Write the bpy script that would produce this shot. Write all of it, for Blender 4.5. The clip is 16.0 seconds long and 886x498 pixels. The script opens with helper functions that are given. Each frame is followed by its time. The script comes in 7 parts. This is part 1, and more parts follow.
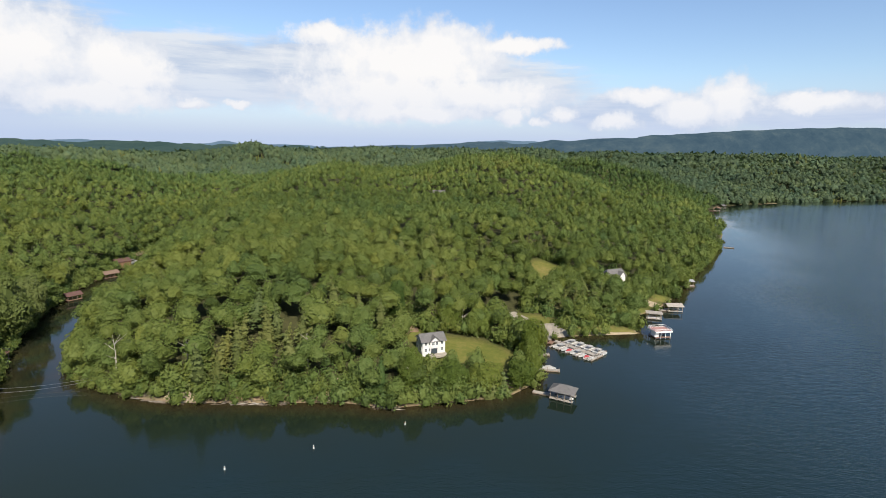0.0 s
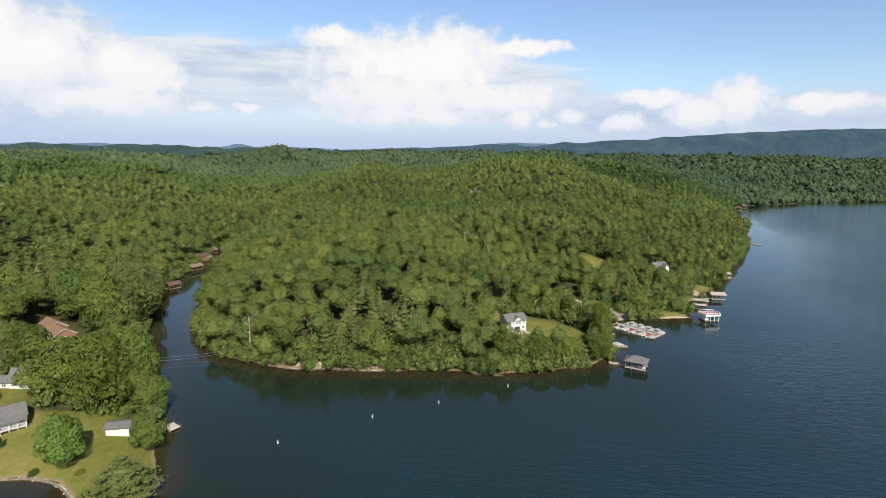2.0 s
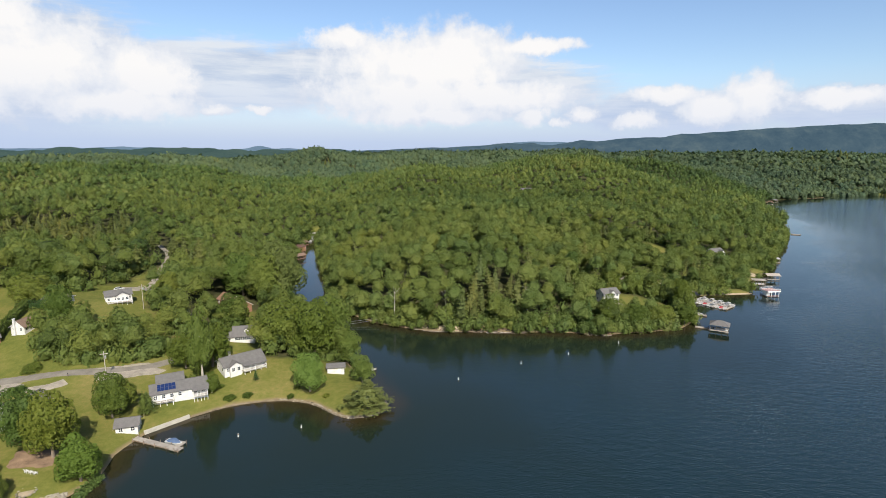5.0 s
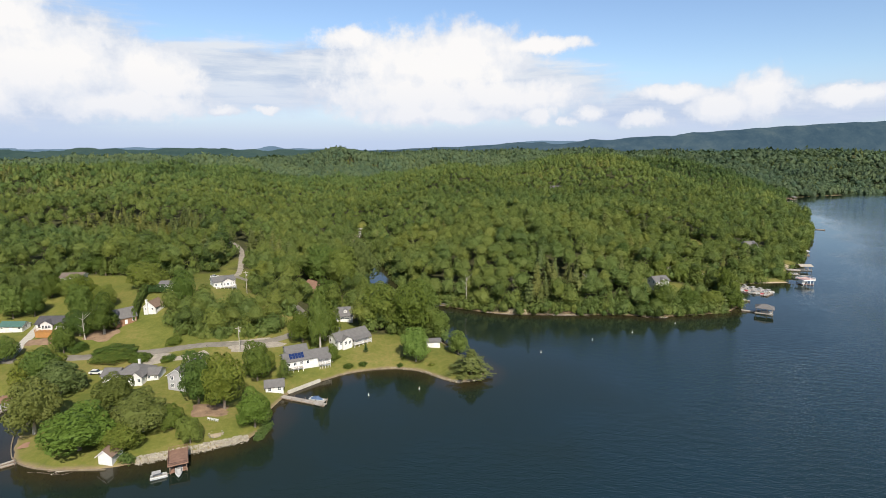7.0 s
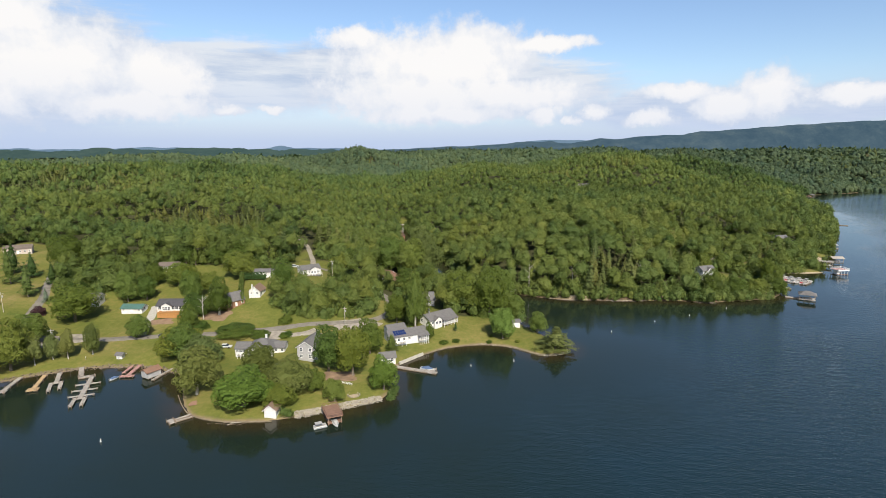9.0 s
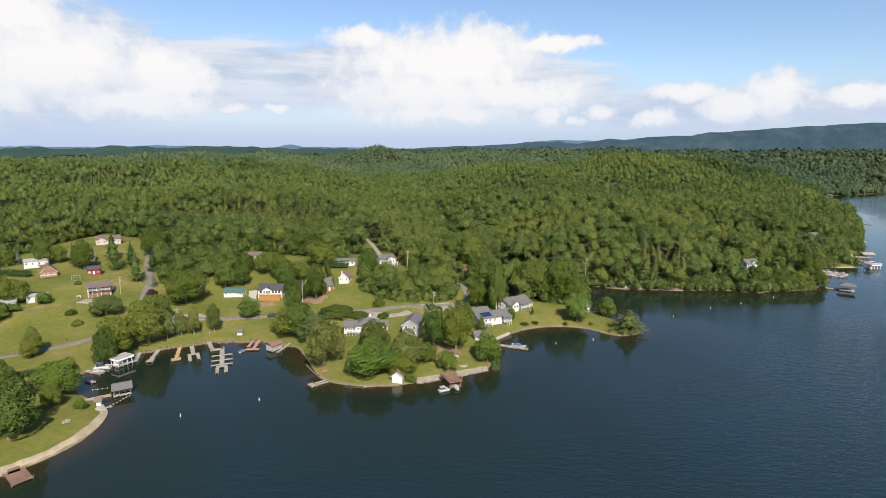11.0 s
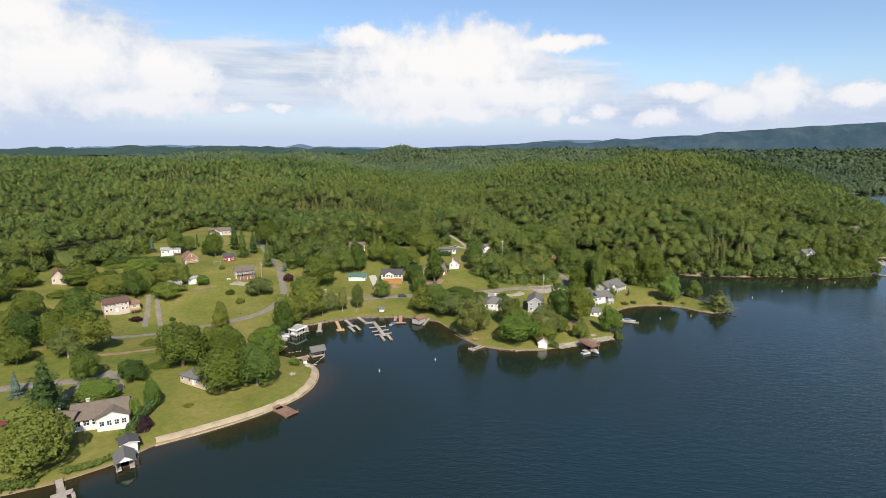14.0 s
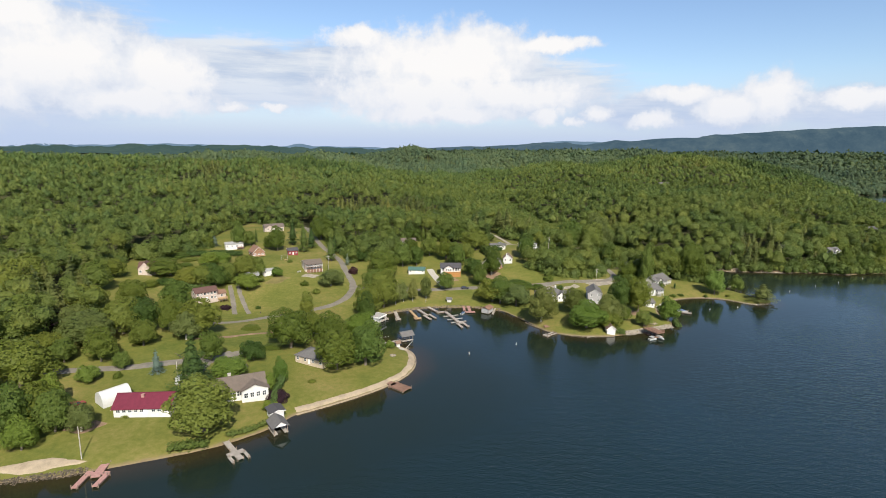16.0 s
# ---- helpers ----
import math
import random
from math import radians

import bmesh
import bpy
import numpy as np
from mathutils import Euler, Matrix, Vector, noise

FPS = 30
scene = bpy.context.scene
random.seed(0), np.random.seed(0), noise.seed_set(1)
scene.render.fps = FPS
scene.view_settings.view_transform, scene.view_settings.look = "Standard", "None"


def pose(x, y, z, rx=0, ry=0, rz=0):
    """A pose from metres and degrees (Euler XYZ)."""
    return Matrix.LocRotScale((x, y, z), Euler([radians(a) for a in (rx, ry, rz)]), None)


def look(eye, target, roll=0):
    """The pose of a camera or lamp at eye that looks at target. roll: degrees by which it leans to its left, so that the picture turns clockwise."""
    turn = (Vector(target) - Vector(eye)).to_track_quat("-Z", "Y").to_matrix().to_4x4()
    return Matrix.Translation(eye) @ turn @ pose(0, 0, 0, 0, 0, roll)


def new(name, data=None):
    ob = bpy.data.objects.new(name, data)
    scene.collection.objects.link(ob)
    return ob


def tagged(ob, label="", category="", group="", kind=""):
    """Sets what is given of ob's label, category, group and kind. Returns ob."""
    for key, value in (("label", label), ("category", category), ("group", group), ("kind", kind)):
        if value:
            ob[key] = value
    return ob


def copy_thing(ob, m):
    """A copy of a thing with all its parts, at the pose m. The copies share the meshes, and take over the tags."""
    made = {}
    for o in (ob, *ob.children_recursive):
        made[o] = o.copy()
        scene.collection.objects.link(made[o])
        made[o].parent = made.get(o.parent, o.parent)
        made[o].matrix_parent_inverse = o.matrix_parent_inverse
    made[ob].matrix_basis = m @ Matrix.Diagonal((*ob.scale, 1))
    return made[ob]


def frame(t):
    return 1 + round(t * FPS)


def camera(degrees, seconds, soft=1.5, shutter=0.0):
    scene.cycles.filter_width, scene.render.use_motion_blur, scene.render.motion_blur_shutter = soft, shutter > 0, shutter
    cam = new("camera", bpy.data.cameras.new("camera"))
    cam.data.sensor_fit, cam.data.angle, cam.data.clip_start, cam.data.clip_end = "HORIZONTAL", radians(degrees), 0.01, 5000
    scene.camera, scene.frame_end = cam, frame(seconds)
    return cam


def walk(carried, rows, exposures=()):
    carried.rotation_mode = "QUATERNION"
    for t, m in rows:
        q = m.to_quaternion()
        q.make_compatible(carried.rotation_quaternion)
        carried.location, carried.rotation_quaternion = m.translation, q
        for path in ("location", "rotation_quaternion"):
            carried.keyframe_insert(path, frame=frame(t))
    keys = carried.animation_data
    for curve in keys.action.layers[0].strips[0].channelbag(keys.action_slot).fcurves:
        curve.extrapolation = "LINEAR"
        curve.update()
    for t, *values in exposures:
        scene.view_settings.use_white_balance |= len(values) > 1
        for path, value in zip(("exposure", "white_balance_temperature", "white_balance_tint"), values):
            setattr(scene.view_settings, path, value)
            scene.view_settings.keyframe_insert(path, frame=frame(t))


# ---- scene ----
cam = camera(78.3, 16.0, soft=0.8)
METRES, EYE, TILT, LEAN, TURN = 330.0, 80.0, -10.3, 0.0, 0.0
PATH = [
    (0, (-0.916, 3.156, 80.245), (-0.915, 5.121, 79.869), 1.2),
    (0.5, (-8.432, -3.944, 80.239), (-8.435, -1.979, 79.865), 1.2),
    (1, (-16.037, -11.165, 80.251), (-16.052, -9.2, 79.877), 1.1),
    (1.5, (-23.638, -18.472, 80.276), (-23.657, -16.507, 79.906), 1.1),
    (2, (-31.306, -25.991, 80.3), (-31.335, -24.025, 79.932), 1.0),
    (2.5, (-39.037, -33.719, 80.336), (-39.071, -31.753, 79.968), 1.1),
    (3, (-46.761, -41.553, 80.379), (-46.807, -39.588, 80.011), 0.9),
    (3.5, (-54.317, -49.208, 80.436), (-54.367, -47.243, 80.068), 0.8),
    (4, (-61.717, -56.52, 80.477), (-61.775, -54.555, 80.109), 0.7),
    (6.3, (-95.375, -88.132, 80.934), (-95.464, -86.169, 80.562), 0.1),
    (6.5, (-98.383, -90.876, 80.947), (-98.475, -88.913, 80.575), 0.2),
    (7, (-106.129, -97.73, 80.984), (-106.229, -95.767, 80.612), 0.1),
    (7.5, (-113.959, -104.33, 80.999), (-114.062, -102.367, 80.626), -0.0),
    (8, (-121.863, -110.731, 80.989), (-121.972, -108.77, 80.615), 0.0),
    (8.5, (-129.855, -116.975, 80.964), (-129.966, -115.013, 80.59), 0.0),
    (9, (-138.099, -123.345, 80.944), (-138.216, -121.384, 80.57), 0.0),
    (11.3, (-176.953, -152.886, 80.852), (-177.085, -150.926, 80.476), 0.3),
    (11.5, (-180.411, -155.474, 80.851), (-180.546, -153.515, 80.472), 0.1),
    (12, (-189.245, -161.968, 80.862), (-189.38, -160.008, 80.484), 0.1),
    (12.5, (-198.1, -168.326, 80.888), (-198.235, -166.366, 80.511), 0.1),
    (13, (-207.039, -174.63, 80.934), (-207.179, -172.671, 80.556), 0.2),
    (13.5, (-215.835, -180.564, 80.957), (-215.972, -178.605, 80.58), 0.2),
    (14, (-224.657, -186.285, 80.975), (-224.796, -184.326, 80.598), 0.3),
    (14.5, (-233.375, -191.658, 80.982), (-233.508, -189.698, 80.605), 0.4),
    (15, (-242.063, -196.793, 80.981), (-242.194, -194.833, 80.604), 0.4),
    (15.5, (-250.548, -201.662, 80.972), (-250.672, -199.701, 80.596), 0.6),
    (16, (-258.973, -206.499, 80.959), (-259.093, -204.539, 80.584), 0.7),
]
walk(cam, [(t, look(eye, target, roll)) for t, eye, target, roll in PATH])


# ---- light ----
SUN_AZ, SUN_EL = math.atan2(0.34, -0.94), radians(42)
sun = new("sun", bpy.data.lights.new("sun", "SUN"))
sun.data.energy, sun.data.angle, sun.data.color = 5.5, radians(0.6), (1.0, 0.93, 0.82)
sun_way = Vector((math.sin(SUN_AZ) * math.cos(SUN_EL), math.cos(SUN_AZ) * math.cos(SUN_EL), math.sin(SUN_EL)))
sun.matrix_world = look(sun_way * 400, (0, 0, 0))
scene.view_settings.exposure = 0.45


def node(tree, kind, **values):
    """A node with its inputs (by index or name) and settings; a value that is a socket is linked."""
    n = tree.nodes.new(kind)
    for key, value in values.items():
        if key.startswith("in_"):
            slot = n.inputs[int(key[3:])] if key[3:].isdigit() else n.inputs[key[3:].replace("_", " ")]
            if isinstance(value, bpy.types.NodeSocket):
                tree.links.new(value, slot)
            else:
                slot.default_value = value
        elif key == "operation":
            n.operation = value
        elif key == "data_type":
            n.data_type = value
        elif key == "blend_type":
            n.blend_type = value
        elif key == "interpolation_type":
            n.interpolation_type = value
        elif key == "attribute_name":
            n.attribute_name = value
    return n


def maths(tree, op, a, b=0.0, c=0.0):
    return node(tree, "ShaderNodeMath", operation=op, in_0=a, in_1=b, in_2=c).outputs[0]


def ramp(tree, value, *stops):
    n = node(tree, "ShaderNodeValToRGB", in_0=value)
    while len(n.color_ramp.elements) < len(stops):
        n.color_ramp.elements.new(0.5)
    for e, (at, colour) in zip(n.color_ramp.elements, stops):
        e.position, e.color = at, (*colour, 1) if len(colour) == 3 else colour
    return n.outputs[0]


def grain(tree, where, scale, detail=4.0, rough=0.6):
    return node(tree, "ShaderNodeTexNoise", in_Vector=where, in_Scale=scale, in_Detail=detail, in_Roughness=rough).outputs[0]


def mix(tree, f, a, b, how="MIX"):
    n = node(tree, "ShaderNodeMix", data_type="RGBA", blend_type=how)
    for i, v in ((0, f), (6, a), (7, b)):
        if isinstance(v, bpy.types.NodeSocket):
            tree.links.new(v, n.inputs[i])
        else:
            n.inputs[i].default_value = v if i == 0 else (*v, 1)
    return n.outputs[2]


# cloud banks: azimuth and elevation of the middle, half width, half height (degrees)
CLOUDS = [(-38, 6.6, 9, 4.2), (-40.5, 10.2, 4.5, 2.6), (-30, 6.2, 5.5, 3.2), (-33, 3.6, 9, 1.7), (-45, 6, 9, 5),
          (-4, 8.2, 12, 3.6), (0, 9.2, 8, 3.0), (-6, 5.0, 11, 3.2), (-12, 10.2, 3.6, 1.3), (6.5, 9.6, 6, 0.9), (-4, 3.1, 11, 1.2), (4, 5.0, 9, 2.2),
          (-24, 3.2, 2.2, 0.7), (-20, 3.4, 1.6, 0.5),
          (6.3, 3.1, 2.0, 1.3), (9.4, 2.6, 1.0, 0.6), (11.8, 3.2, 1.6, 0.9), (17.0, 2.6, 2.4, 1.0), (19.5, 4.9, 4.2, 1.0), (26.8, 4.3, 3.2, 2.6), (23.5, 3.6, 3.6, 1.6),
          (34, 4.3, 5, 0.9), (45, 5, 6, 2), (-60, 6, 9, 4), (70, 6, 12, 3), (-95, 9, 16, 5), (120, 8, 15, 5), (175, 9, 20, 5)]
# thin grey-white sheets between the banks
VEILS = [(-22, 6.4, 26, 3.6), (0, 5.6, 17, 3.4), (-40, 6.5, 14, 6.5), (-8, 8.0, 18, 2.6), (20, 3.4, 14, 2.0), (32, 3.6, 12, 1.8), (150, 8, 60, 5), (-110, 8, 40, 5)]
world = bpy.data.worlds.new("sky")
scene.world = world
world.use_nodes = True
wt = world.node_tree
wt.nodes.clear()
sky = node(wt, "ShaderNodeTexSky")
sky.sky_type, sky.sun_disc, sky.sun_elevation, sky.sun_rotation = "NISHITA", False, SUN_EL, SUN_AZ
sky.air_density, sky.dust_density, sky.ozone_density = 1.0, 0.6, 2.0
way = node(wt, "ShaderNodeTexCoord").outputs["Generated"]
billow = node(wt, "ShaderNodeTexNoise", in_Vector=way, in_Scale=13.0, in_Detail=8.0, in_Roughness=0.62)
puff = node(wt, "ShaderNodeTexNoise", in_Vector=way, in_Scale=34.0, in_Detail=8.0, in_Roughness=0.62)
xyz = node(wt, "ShaderNodeSeparateXYZ", in_0=way)
az = maths(wt, "MULTIPLY", maths(wt, "ARCTAN2", xyz.outputs[0], xyz.outputs[1]), 57.2958)
el = maths(wt, "MULTIPLY", maths(wt, "ARCSINE", xyz.outputs[2]), 57.2958)
bill = node(wt, "ShaderNodeSeparateXYZ", in_0=billow.outputs["Color"])
az = maths(wt, "ADD", az, maths(wt, "MULTIPLY", maths(wt, "SUBTRACT", bill.outputs[0], 0.5), 5.0))
elw = maths(wt, "ADD", el, maths(wt, "MULTIPLY", maths(wt, "SUBTRACT", bill.outputs[1], 0.5), 2.6))
field = None
for ca, ce, ra, re in CLOUDS:
    a = maths(wt, "MULTIPLY", maths(wt, "SUBTRACT", az, ca), 1 / ra)
    b = maths(wt, "MULTIPLY", maths(wt, "SUBTRACT", elw, ce), 1 / re)
    q = maths(wt, "SUBTRACT", 1.0, maths(wt, "SQRT", maths(wt, "ADD", maths(wt, "MULTIPLY", a, a), maths(wt, "MULTIPLY", b, b))))
    field = q if field is None else maths(wt, "SMOOTH_MAX", field, q, 0.12)
body = maths(wt, "ADD", field, maths(wt, "MULTIPLY", maths(wt, "SUBTRACT", puff.outputs[0], 0.5), 1.05))
cover = node(wt, "ShaderNodeMapRange", interpolation_type="SMOOTHSTEP", in_0=body, in_1=-0.14, in_2=0.36).outputs[0]
veil = None
for ca, ce, ra, re in VEILS:
    a = maths(wt, "MULTIPLY", maths(wt, "SUBTRACT", az, ca), 1 / ra)
    b = maths(wt, "MULTIPLY", maths(wt, "SUBTRACT", elw, ce), 1 / re)
    q = maths(wt, "SUBTRACT", 1.0, maths(wt, "SQRT", maths(wt, "ADD", maths(wt, "MULTIPLY", a, a), maths(wt, "MULTIPLY", b, b))))
    veil = q if veil is None else maths(wt, "MAXIMUM", veil, q)
streak = node(wt, "ShaderNodeTexNoise", in_Vector=node(wt, "ShaderNodeMapping", in_Vector=way, in_Scale=(3.0, 3.0, 22.0)).outputs[0], in_Scale=2.2, in_Detail=7.0, in_Roughness=0.6)
veil = maths(wt, "ADD", veil, maths(wt, "MULTIPLY", maths(wt, "SUBTRACT", streak.outputs[0], 0.5), 0.9))
veil = node(wt, "ShaderNodeMapRange", interpolation_type="SMOOTHSTEP", in_0=veil, in_1=-0.12, in_2=0.42, in_4=0.92).outputs[0]
low = node(wt, "ShaderNodeMapRange", in_0=el, in_1=0.4, in_2=7.0, in_3=0.90, in_4=0.0).outputs[0]
light = maths(wt, "ADD", maths(wt, "MULTIPLY", body, 0.42), maths(wt, "MULTIPLY", bill.outputs[2], 0.62))
shade = ramp(wt, light, (0.26, (0.70, 0.75, 0.86)), (0.42, (0.86, 0.885, 0.94)), (0.58, (1.0, 0.985, 0.98)))
grey = ramp(wt, streak.outputs[0], (0.36, (0.57, 0.66, 0.83)), (0.62, (0.88, 0.91, 0.96)))
sky_bg = node(wt, "ShaderNodeBackground", in_0=mix(wt, 1.0, sky.outputs[0], (1.02, 1.05, 1.13), "MULTIPLY"), in_1=0.098)
cloud_bg = node(wt, "ShaderNodeBackground", in_0=shade, in_1=0.71)
haze_bg = node(wt, "ShaderNodeBackground", in_0=(0.48, 0.585, 0.81, 1), in_1=0.78)
veil_bg = node(wt, "ShaderNodeBackground", in_0=grey, in_1=0.66)
m0 = node(wt, "ShaderNodeMixShader", in_0=veil, in_1=sky_bg.outputs[0], in_2=veil_bg.outputs[0])
m1 = node(wt, "ShaderNodeMixShader", in_0=cover, in_1=m0.outputs[0], in_2=cloud_bg.outputs[0])
m2 = node(wt, "ShaderNodeMixShader", in_0=maths(wt, "MULTIPLY", low, maths(wt, "SUBTRACT", 1.0, maths(wt, "MULTIPLY", cover, 0.62))), in_1=m1.outputs[0], in_2=haze_bg.outputs[0])
wt.links.new(m2.outputs[0], node(wt, "ShaderNodeOutputWorld").inputs[0])


# ---- materials ----
def material(name, colour, rough=0.8, spread=0.18, scale=1.5, fine=14.0, bump=0.0, metal=0.0, spec=0.3, second=None, stretch=(1, 1, 1), per_object=0.0):
    """Two scales of noise over a base colour, with relief."""
    m = bpy.data.materials.new(name)
    m.use_nodes = True
    t = m.node_tree
    b = t.nodes["Principled BSDF"]
    where = node(t, "ShaderNodeMapping", in_Vector=node(t, "ShaderNodeTexCoord").outputs["Object"], in_Scale=stretch).outputs[0]
    big, small = grain(t, where, scale, 4), grain(t, where, fine, 3)
    f = maths(t, "ADD", maths(t, "MULTIPLY", big, 0.65), maths(t, "MULTIPLY", small, 0.35))
    if per_object:
        f = maths(t, "ADD", f, maths(t, "MULTIPLY", maths(t, "SUBTRACT", node(t, "ShaderNodeObjectInfo").outputs["Random"], 0.5), per_object))
    dark = tuple(max(0, c * (1 - 1.6 * spread)) for c in colour)
    lit = second or tuple(min(1, c * (1 + 1.6 * spread)) for c in colour)
    t.links.new(ramp(t, f, (0.3, dark), (0.5, colour), (0.7, lit)), b.inputs["Base Color"])
    b.inputs["Roughness"].default_value, b.inputs["Metallic"].default_value, b.inputs["Specular IOR Level"].default_value = rough, metal, spec
    if bump:
        t.links.new(node(t, "ShaderNodeBump", in_Strength=bump, in_Distance=0.05, in_Height=small).outputs[0], b.inputs["Normal"])
    return m


def lined(name, colour, step, axis=2, rough=0.7, depth=0.6, spread=0.12):
    """Siding, shingles or boards: shallow courses at a true spacing."""
    m = material(name, colour, rough, spread, 0.9, 9.0)
    t = m.node_tree
    p = node(t, "ShaderNodeSeparateXYZ", in_0=node(t, "ShaderNodeTexCoord").outputs["Object"]).outputs[axis]
    saw = maths(t, "FRACT", maths(t, "MULTIPLY", p, 1 / step))
    t.links.new(node(t, "ShaderNodeBump", in_Strength=depth, in_Distance=0.03, in_Height=saw).outputs[0], t.nodes["Principled BSDF"].inputs["Normal"])
    return m


def foliage(name, dark, mid, lit, by="tone", glow=0.26, scale=0.9):
    """Leaves whose depth of green and warmth differ from tree to tree, with small changes from bough to bough."""
    m = bpy.data.materials.new(name)
    m.use_nodes = True
    t = m.node_tree
    t.nodes.clear()
    if by == "tone":
        tone = node(t, "ShaderNodeAttribute", attribute_name="tone").outputs["Fac"]
        warm = node(t, "ShaderNodeAttribute", attribute_name="warm").outputs["Fac"]
    else:
        tone = node(t, "ShaderNodeObjectInfo").outputs["Random"]
        warm = maths(t, "FRACT", maths(t, "MULTIPLY", tone, 17.3))
    where = node(t, "ShaderNodeTexCoord").outputs["Object"]
    f = maths(t, "ADD", maths(t, "MULTIPLY", tone, 0.72), 0.25)
    f = maths(t, "ADD", f, maths(t, "MULTIPLY", maths(t, "SUBTRACT", grain(t, where, scale, 3), 0.5), 0.16))
    f = maths(t, "ADD", f, maths(t, "MULTIPLY", maths(t, "SUBTRACT", grain(t, where, 3.2, 2, 0.7), 0.5), 0.16))
    spray = node(t, "ShaderNodeNewGeometry").outputs["Random Per Island"]
    f = maths(t, "ADD", f, maths(t, "MULTIPLY", maths(t, "SUBTRACT", spray, 0.5), 0.26))
    colour = ramp(t, f, (0.12, dark), (0.5, mid), (0.92, lit))
    colour = mix(t, 1.0, colour, ramp(t, warm, (0.0, (0.84, 0.97, 1.14)), (0.5, (1.0, 1.0, 1.0)), (1.0, (1.09, 1.02, 0.86))), "MULTIPLY")
    d = node(t, "ShaderNodeBsdfPrincipled", in_Base_Color=colour, in_Roughness=0.6, in_Specular_IOR_Level=0.14)
    tr = node(t, "ShaderNodeBsdfTranslucent", in_Color=mix(t, 1.0, colour, (1.5, 1.6, 0.7), "MULTIPLY"))
    s = node(t, "ShaderNodeMixShader", in_0=glow, in_1=d.outputs[0], in_2=tr.outputs[0])
    t.links.new(s.outputs[0], node(t, "ShaderNodeOutputMaterial").inputs[0])
    return m


LEAF = foliage("woodland_leaves", (0.042, 0.064, 0.017), (0.087, 0.118, 0.028), (0.130, 0.153, 0.037))
# leaves of the distant woods, with haze mixed into the colour
LEAF_HAZED = foliage("hazed_leaves", (0.044, 0.066, 0.033), (0.068, 0.096, 0.046), (0.094, 0.124, 0.055))
PINE = foliage("pine_needles", (0.052, 0.066, 0.020), (0.097, 0.111, 0.031), (0.150, 0.153, 0.045))
LEAF_ONE = foliage("tree_leaves", (0.040, 0.064, 0.011), (0.076, 0.105, 0.017), (0.129, 0.147, 0.027), by="own")
LEAF_BRIGHT = foliage("bright_leaves", (0.059, 0.096, 0.013), (0.092, 0.137, 0.021), (0.134, 0.175, 0.031), by="own")
LEAF_OLIVE = foliage("olive_leaves", (0.062, 0.081, 0.018), (0.093, 0.111, 0.028), (0.131, 0.144, 0.041), by="own")
LEAF_PLUM = foliage("plum_leaves", (0.020, 0.010, 0.013), (0.035, 0.017, 0.022), (0.055, 0.028, 0.034), by="own")
NEEDLE_ONE = foliage("conifer_needles", (0.034, 0.058, 0.015), (0.058, 0.091, 0.022), (0.097, 0.127, 0.032), by="own")
NEEDLE_BLUE = foliage("blue_needles", (0.07, 0.10, 0.08), (0.10, 0.14, 0.11), (0.13, 0.17, 0.13), by="own")
BARK = material("bark", (0.16, 0.13, 0.10), 0.9, 0.3, 2.0, 18.0, 0.6, stretch=(1, 1, 0.3))
BARK_PALE = material("pale_bark", (0.36, 0.33, 0.28), 0.9, 0.25, 2.0, 18.0, 0.5, stretch=(1, 1, 0.3))
ASPHALT = material("asphalt", (0.160, 0.143, 0.116), 0.9, 0.2, 0.35, 12.0, 0.3)
GRAVEL = material("gravel", (0.25, 0.22, 0.175), 0.95, 0.25, 0.5, 10.0, 0.6)
DRY_GRASS = material("dry_grass", (0.150, 0.125, 0.043), 0.95, 0.22, 0.25, 5.0, 0.5)
DIRT = material("bare_earth", (0.19, 0.127, 0.080), 0.95, 0.3, 0.4, 6.0, 0.6)
SAND = material("sand", (0.31, 0.25, 0.17), 0.95, 0.2, 0.4, 9.0, 0.4)
CONCRETE = material("concrete", (0.37, 0.345, 0.295), 0.85, 0.15, 0.8, 10.0, 0.3)
STONE = material("stone", (0.25, 0.222, 0.175), 0.9, 0.3, 0.7, 8.0, 0.8, per_object=0.3)
DARK_STONE = material("dark_stone", (0.10, 0.080, 0.058), 0.95, 0.4, 0.7, 8.0, 0.8, per_object=0.6)
EDGE_STONE = material("edge_stone", (0.185, 0.150, 0.100), 0.95, 0.35, 0.5, 6.0, 0.8)
WHITE_WALL = lined("white_siding", (0.57, 0.56, 0.53), 0.22)
CREAM_WALL = lined("cream_siding", (0.45, 0.375, 0.32), 0.22)
TAN_WALL = lined("tan_siding", (0.46, 0.38, 0.28), 0.22)
GREY_WALL = lined("grey_siding", (0.32, 0.315, 0.31), 0.22)
LOG_WALL = lined("stained_logs", (0.25, 0.135, 0.08), 0.28, depth=0.9)
BRICK = lined("red_brick", (0.34, 0.13, 0.09), 0.075)
GREY_ROOF = lined("grey_shingles", (0.118, 0.112, 0.106), 0.16, rough=0.9)
DARK_ROOF = lined("charcoal_shingles", (0.060, 0.057, 0.060), 0.16, rough=0.9)
BROWN_ROOF = lined("brown_shingles", (0.165, 0.112, 0.080), 0.16, rough=0.9)
TAN_ROOF = lined("tan_shingles", (0.125, 0.100, 0.080), 0.16, rough=0.9)
RUST_ROOF = lined("rust_shingles", (0.185, 0.108, 0.072), 0.16, rough=0.9)
MAROON_ROOF = lined("maroon_shingles", (0.100, 0.055, 0.045), 0.16, rough=0.9)
RED_METAL = lined("maroon_metal", (0.125, 0.022, 0.036), 0.4, axis=0, rough=0.45)
GREEN_METAL = lined("green_metal", (0.06, 0.12, 0.10), 0.4, axis=0, rough=0.5)
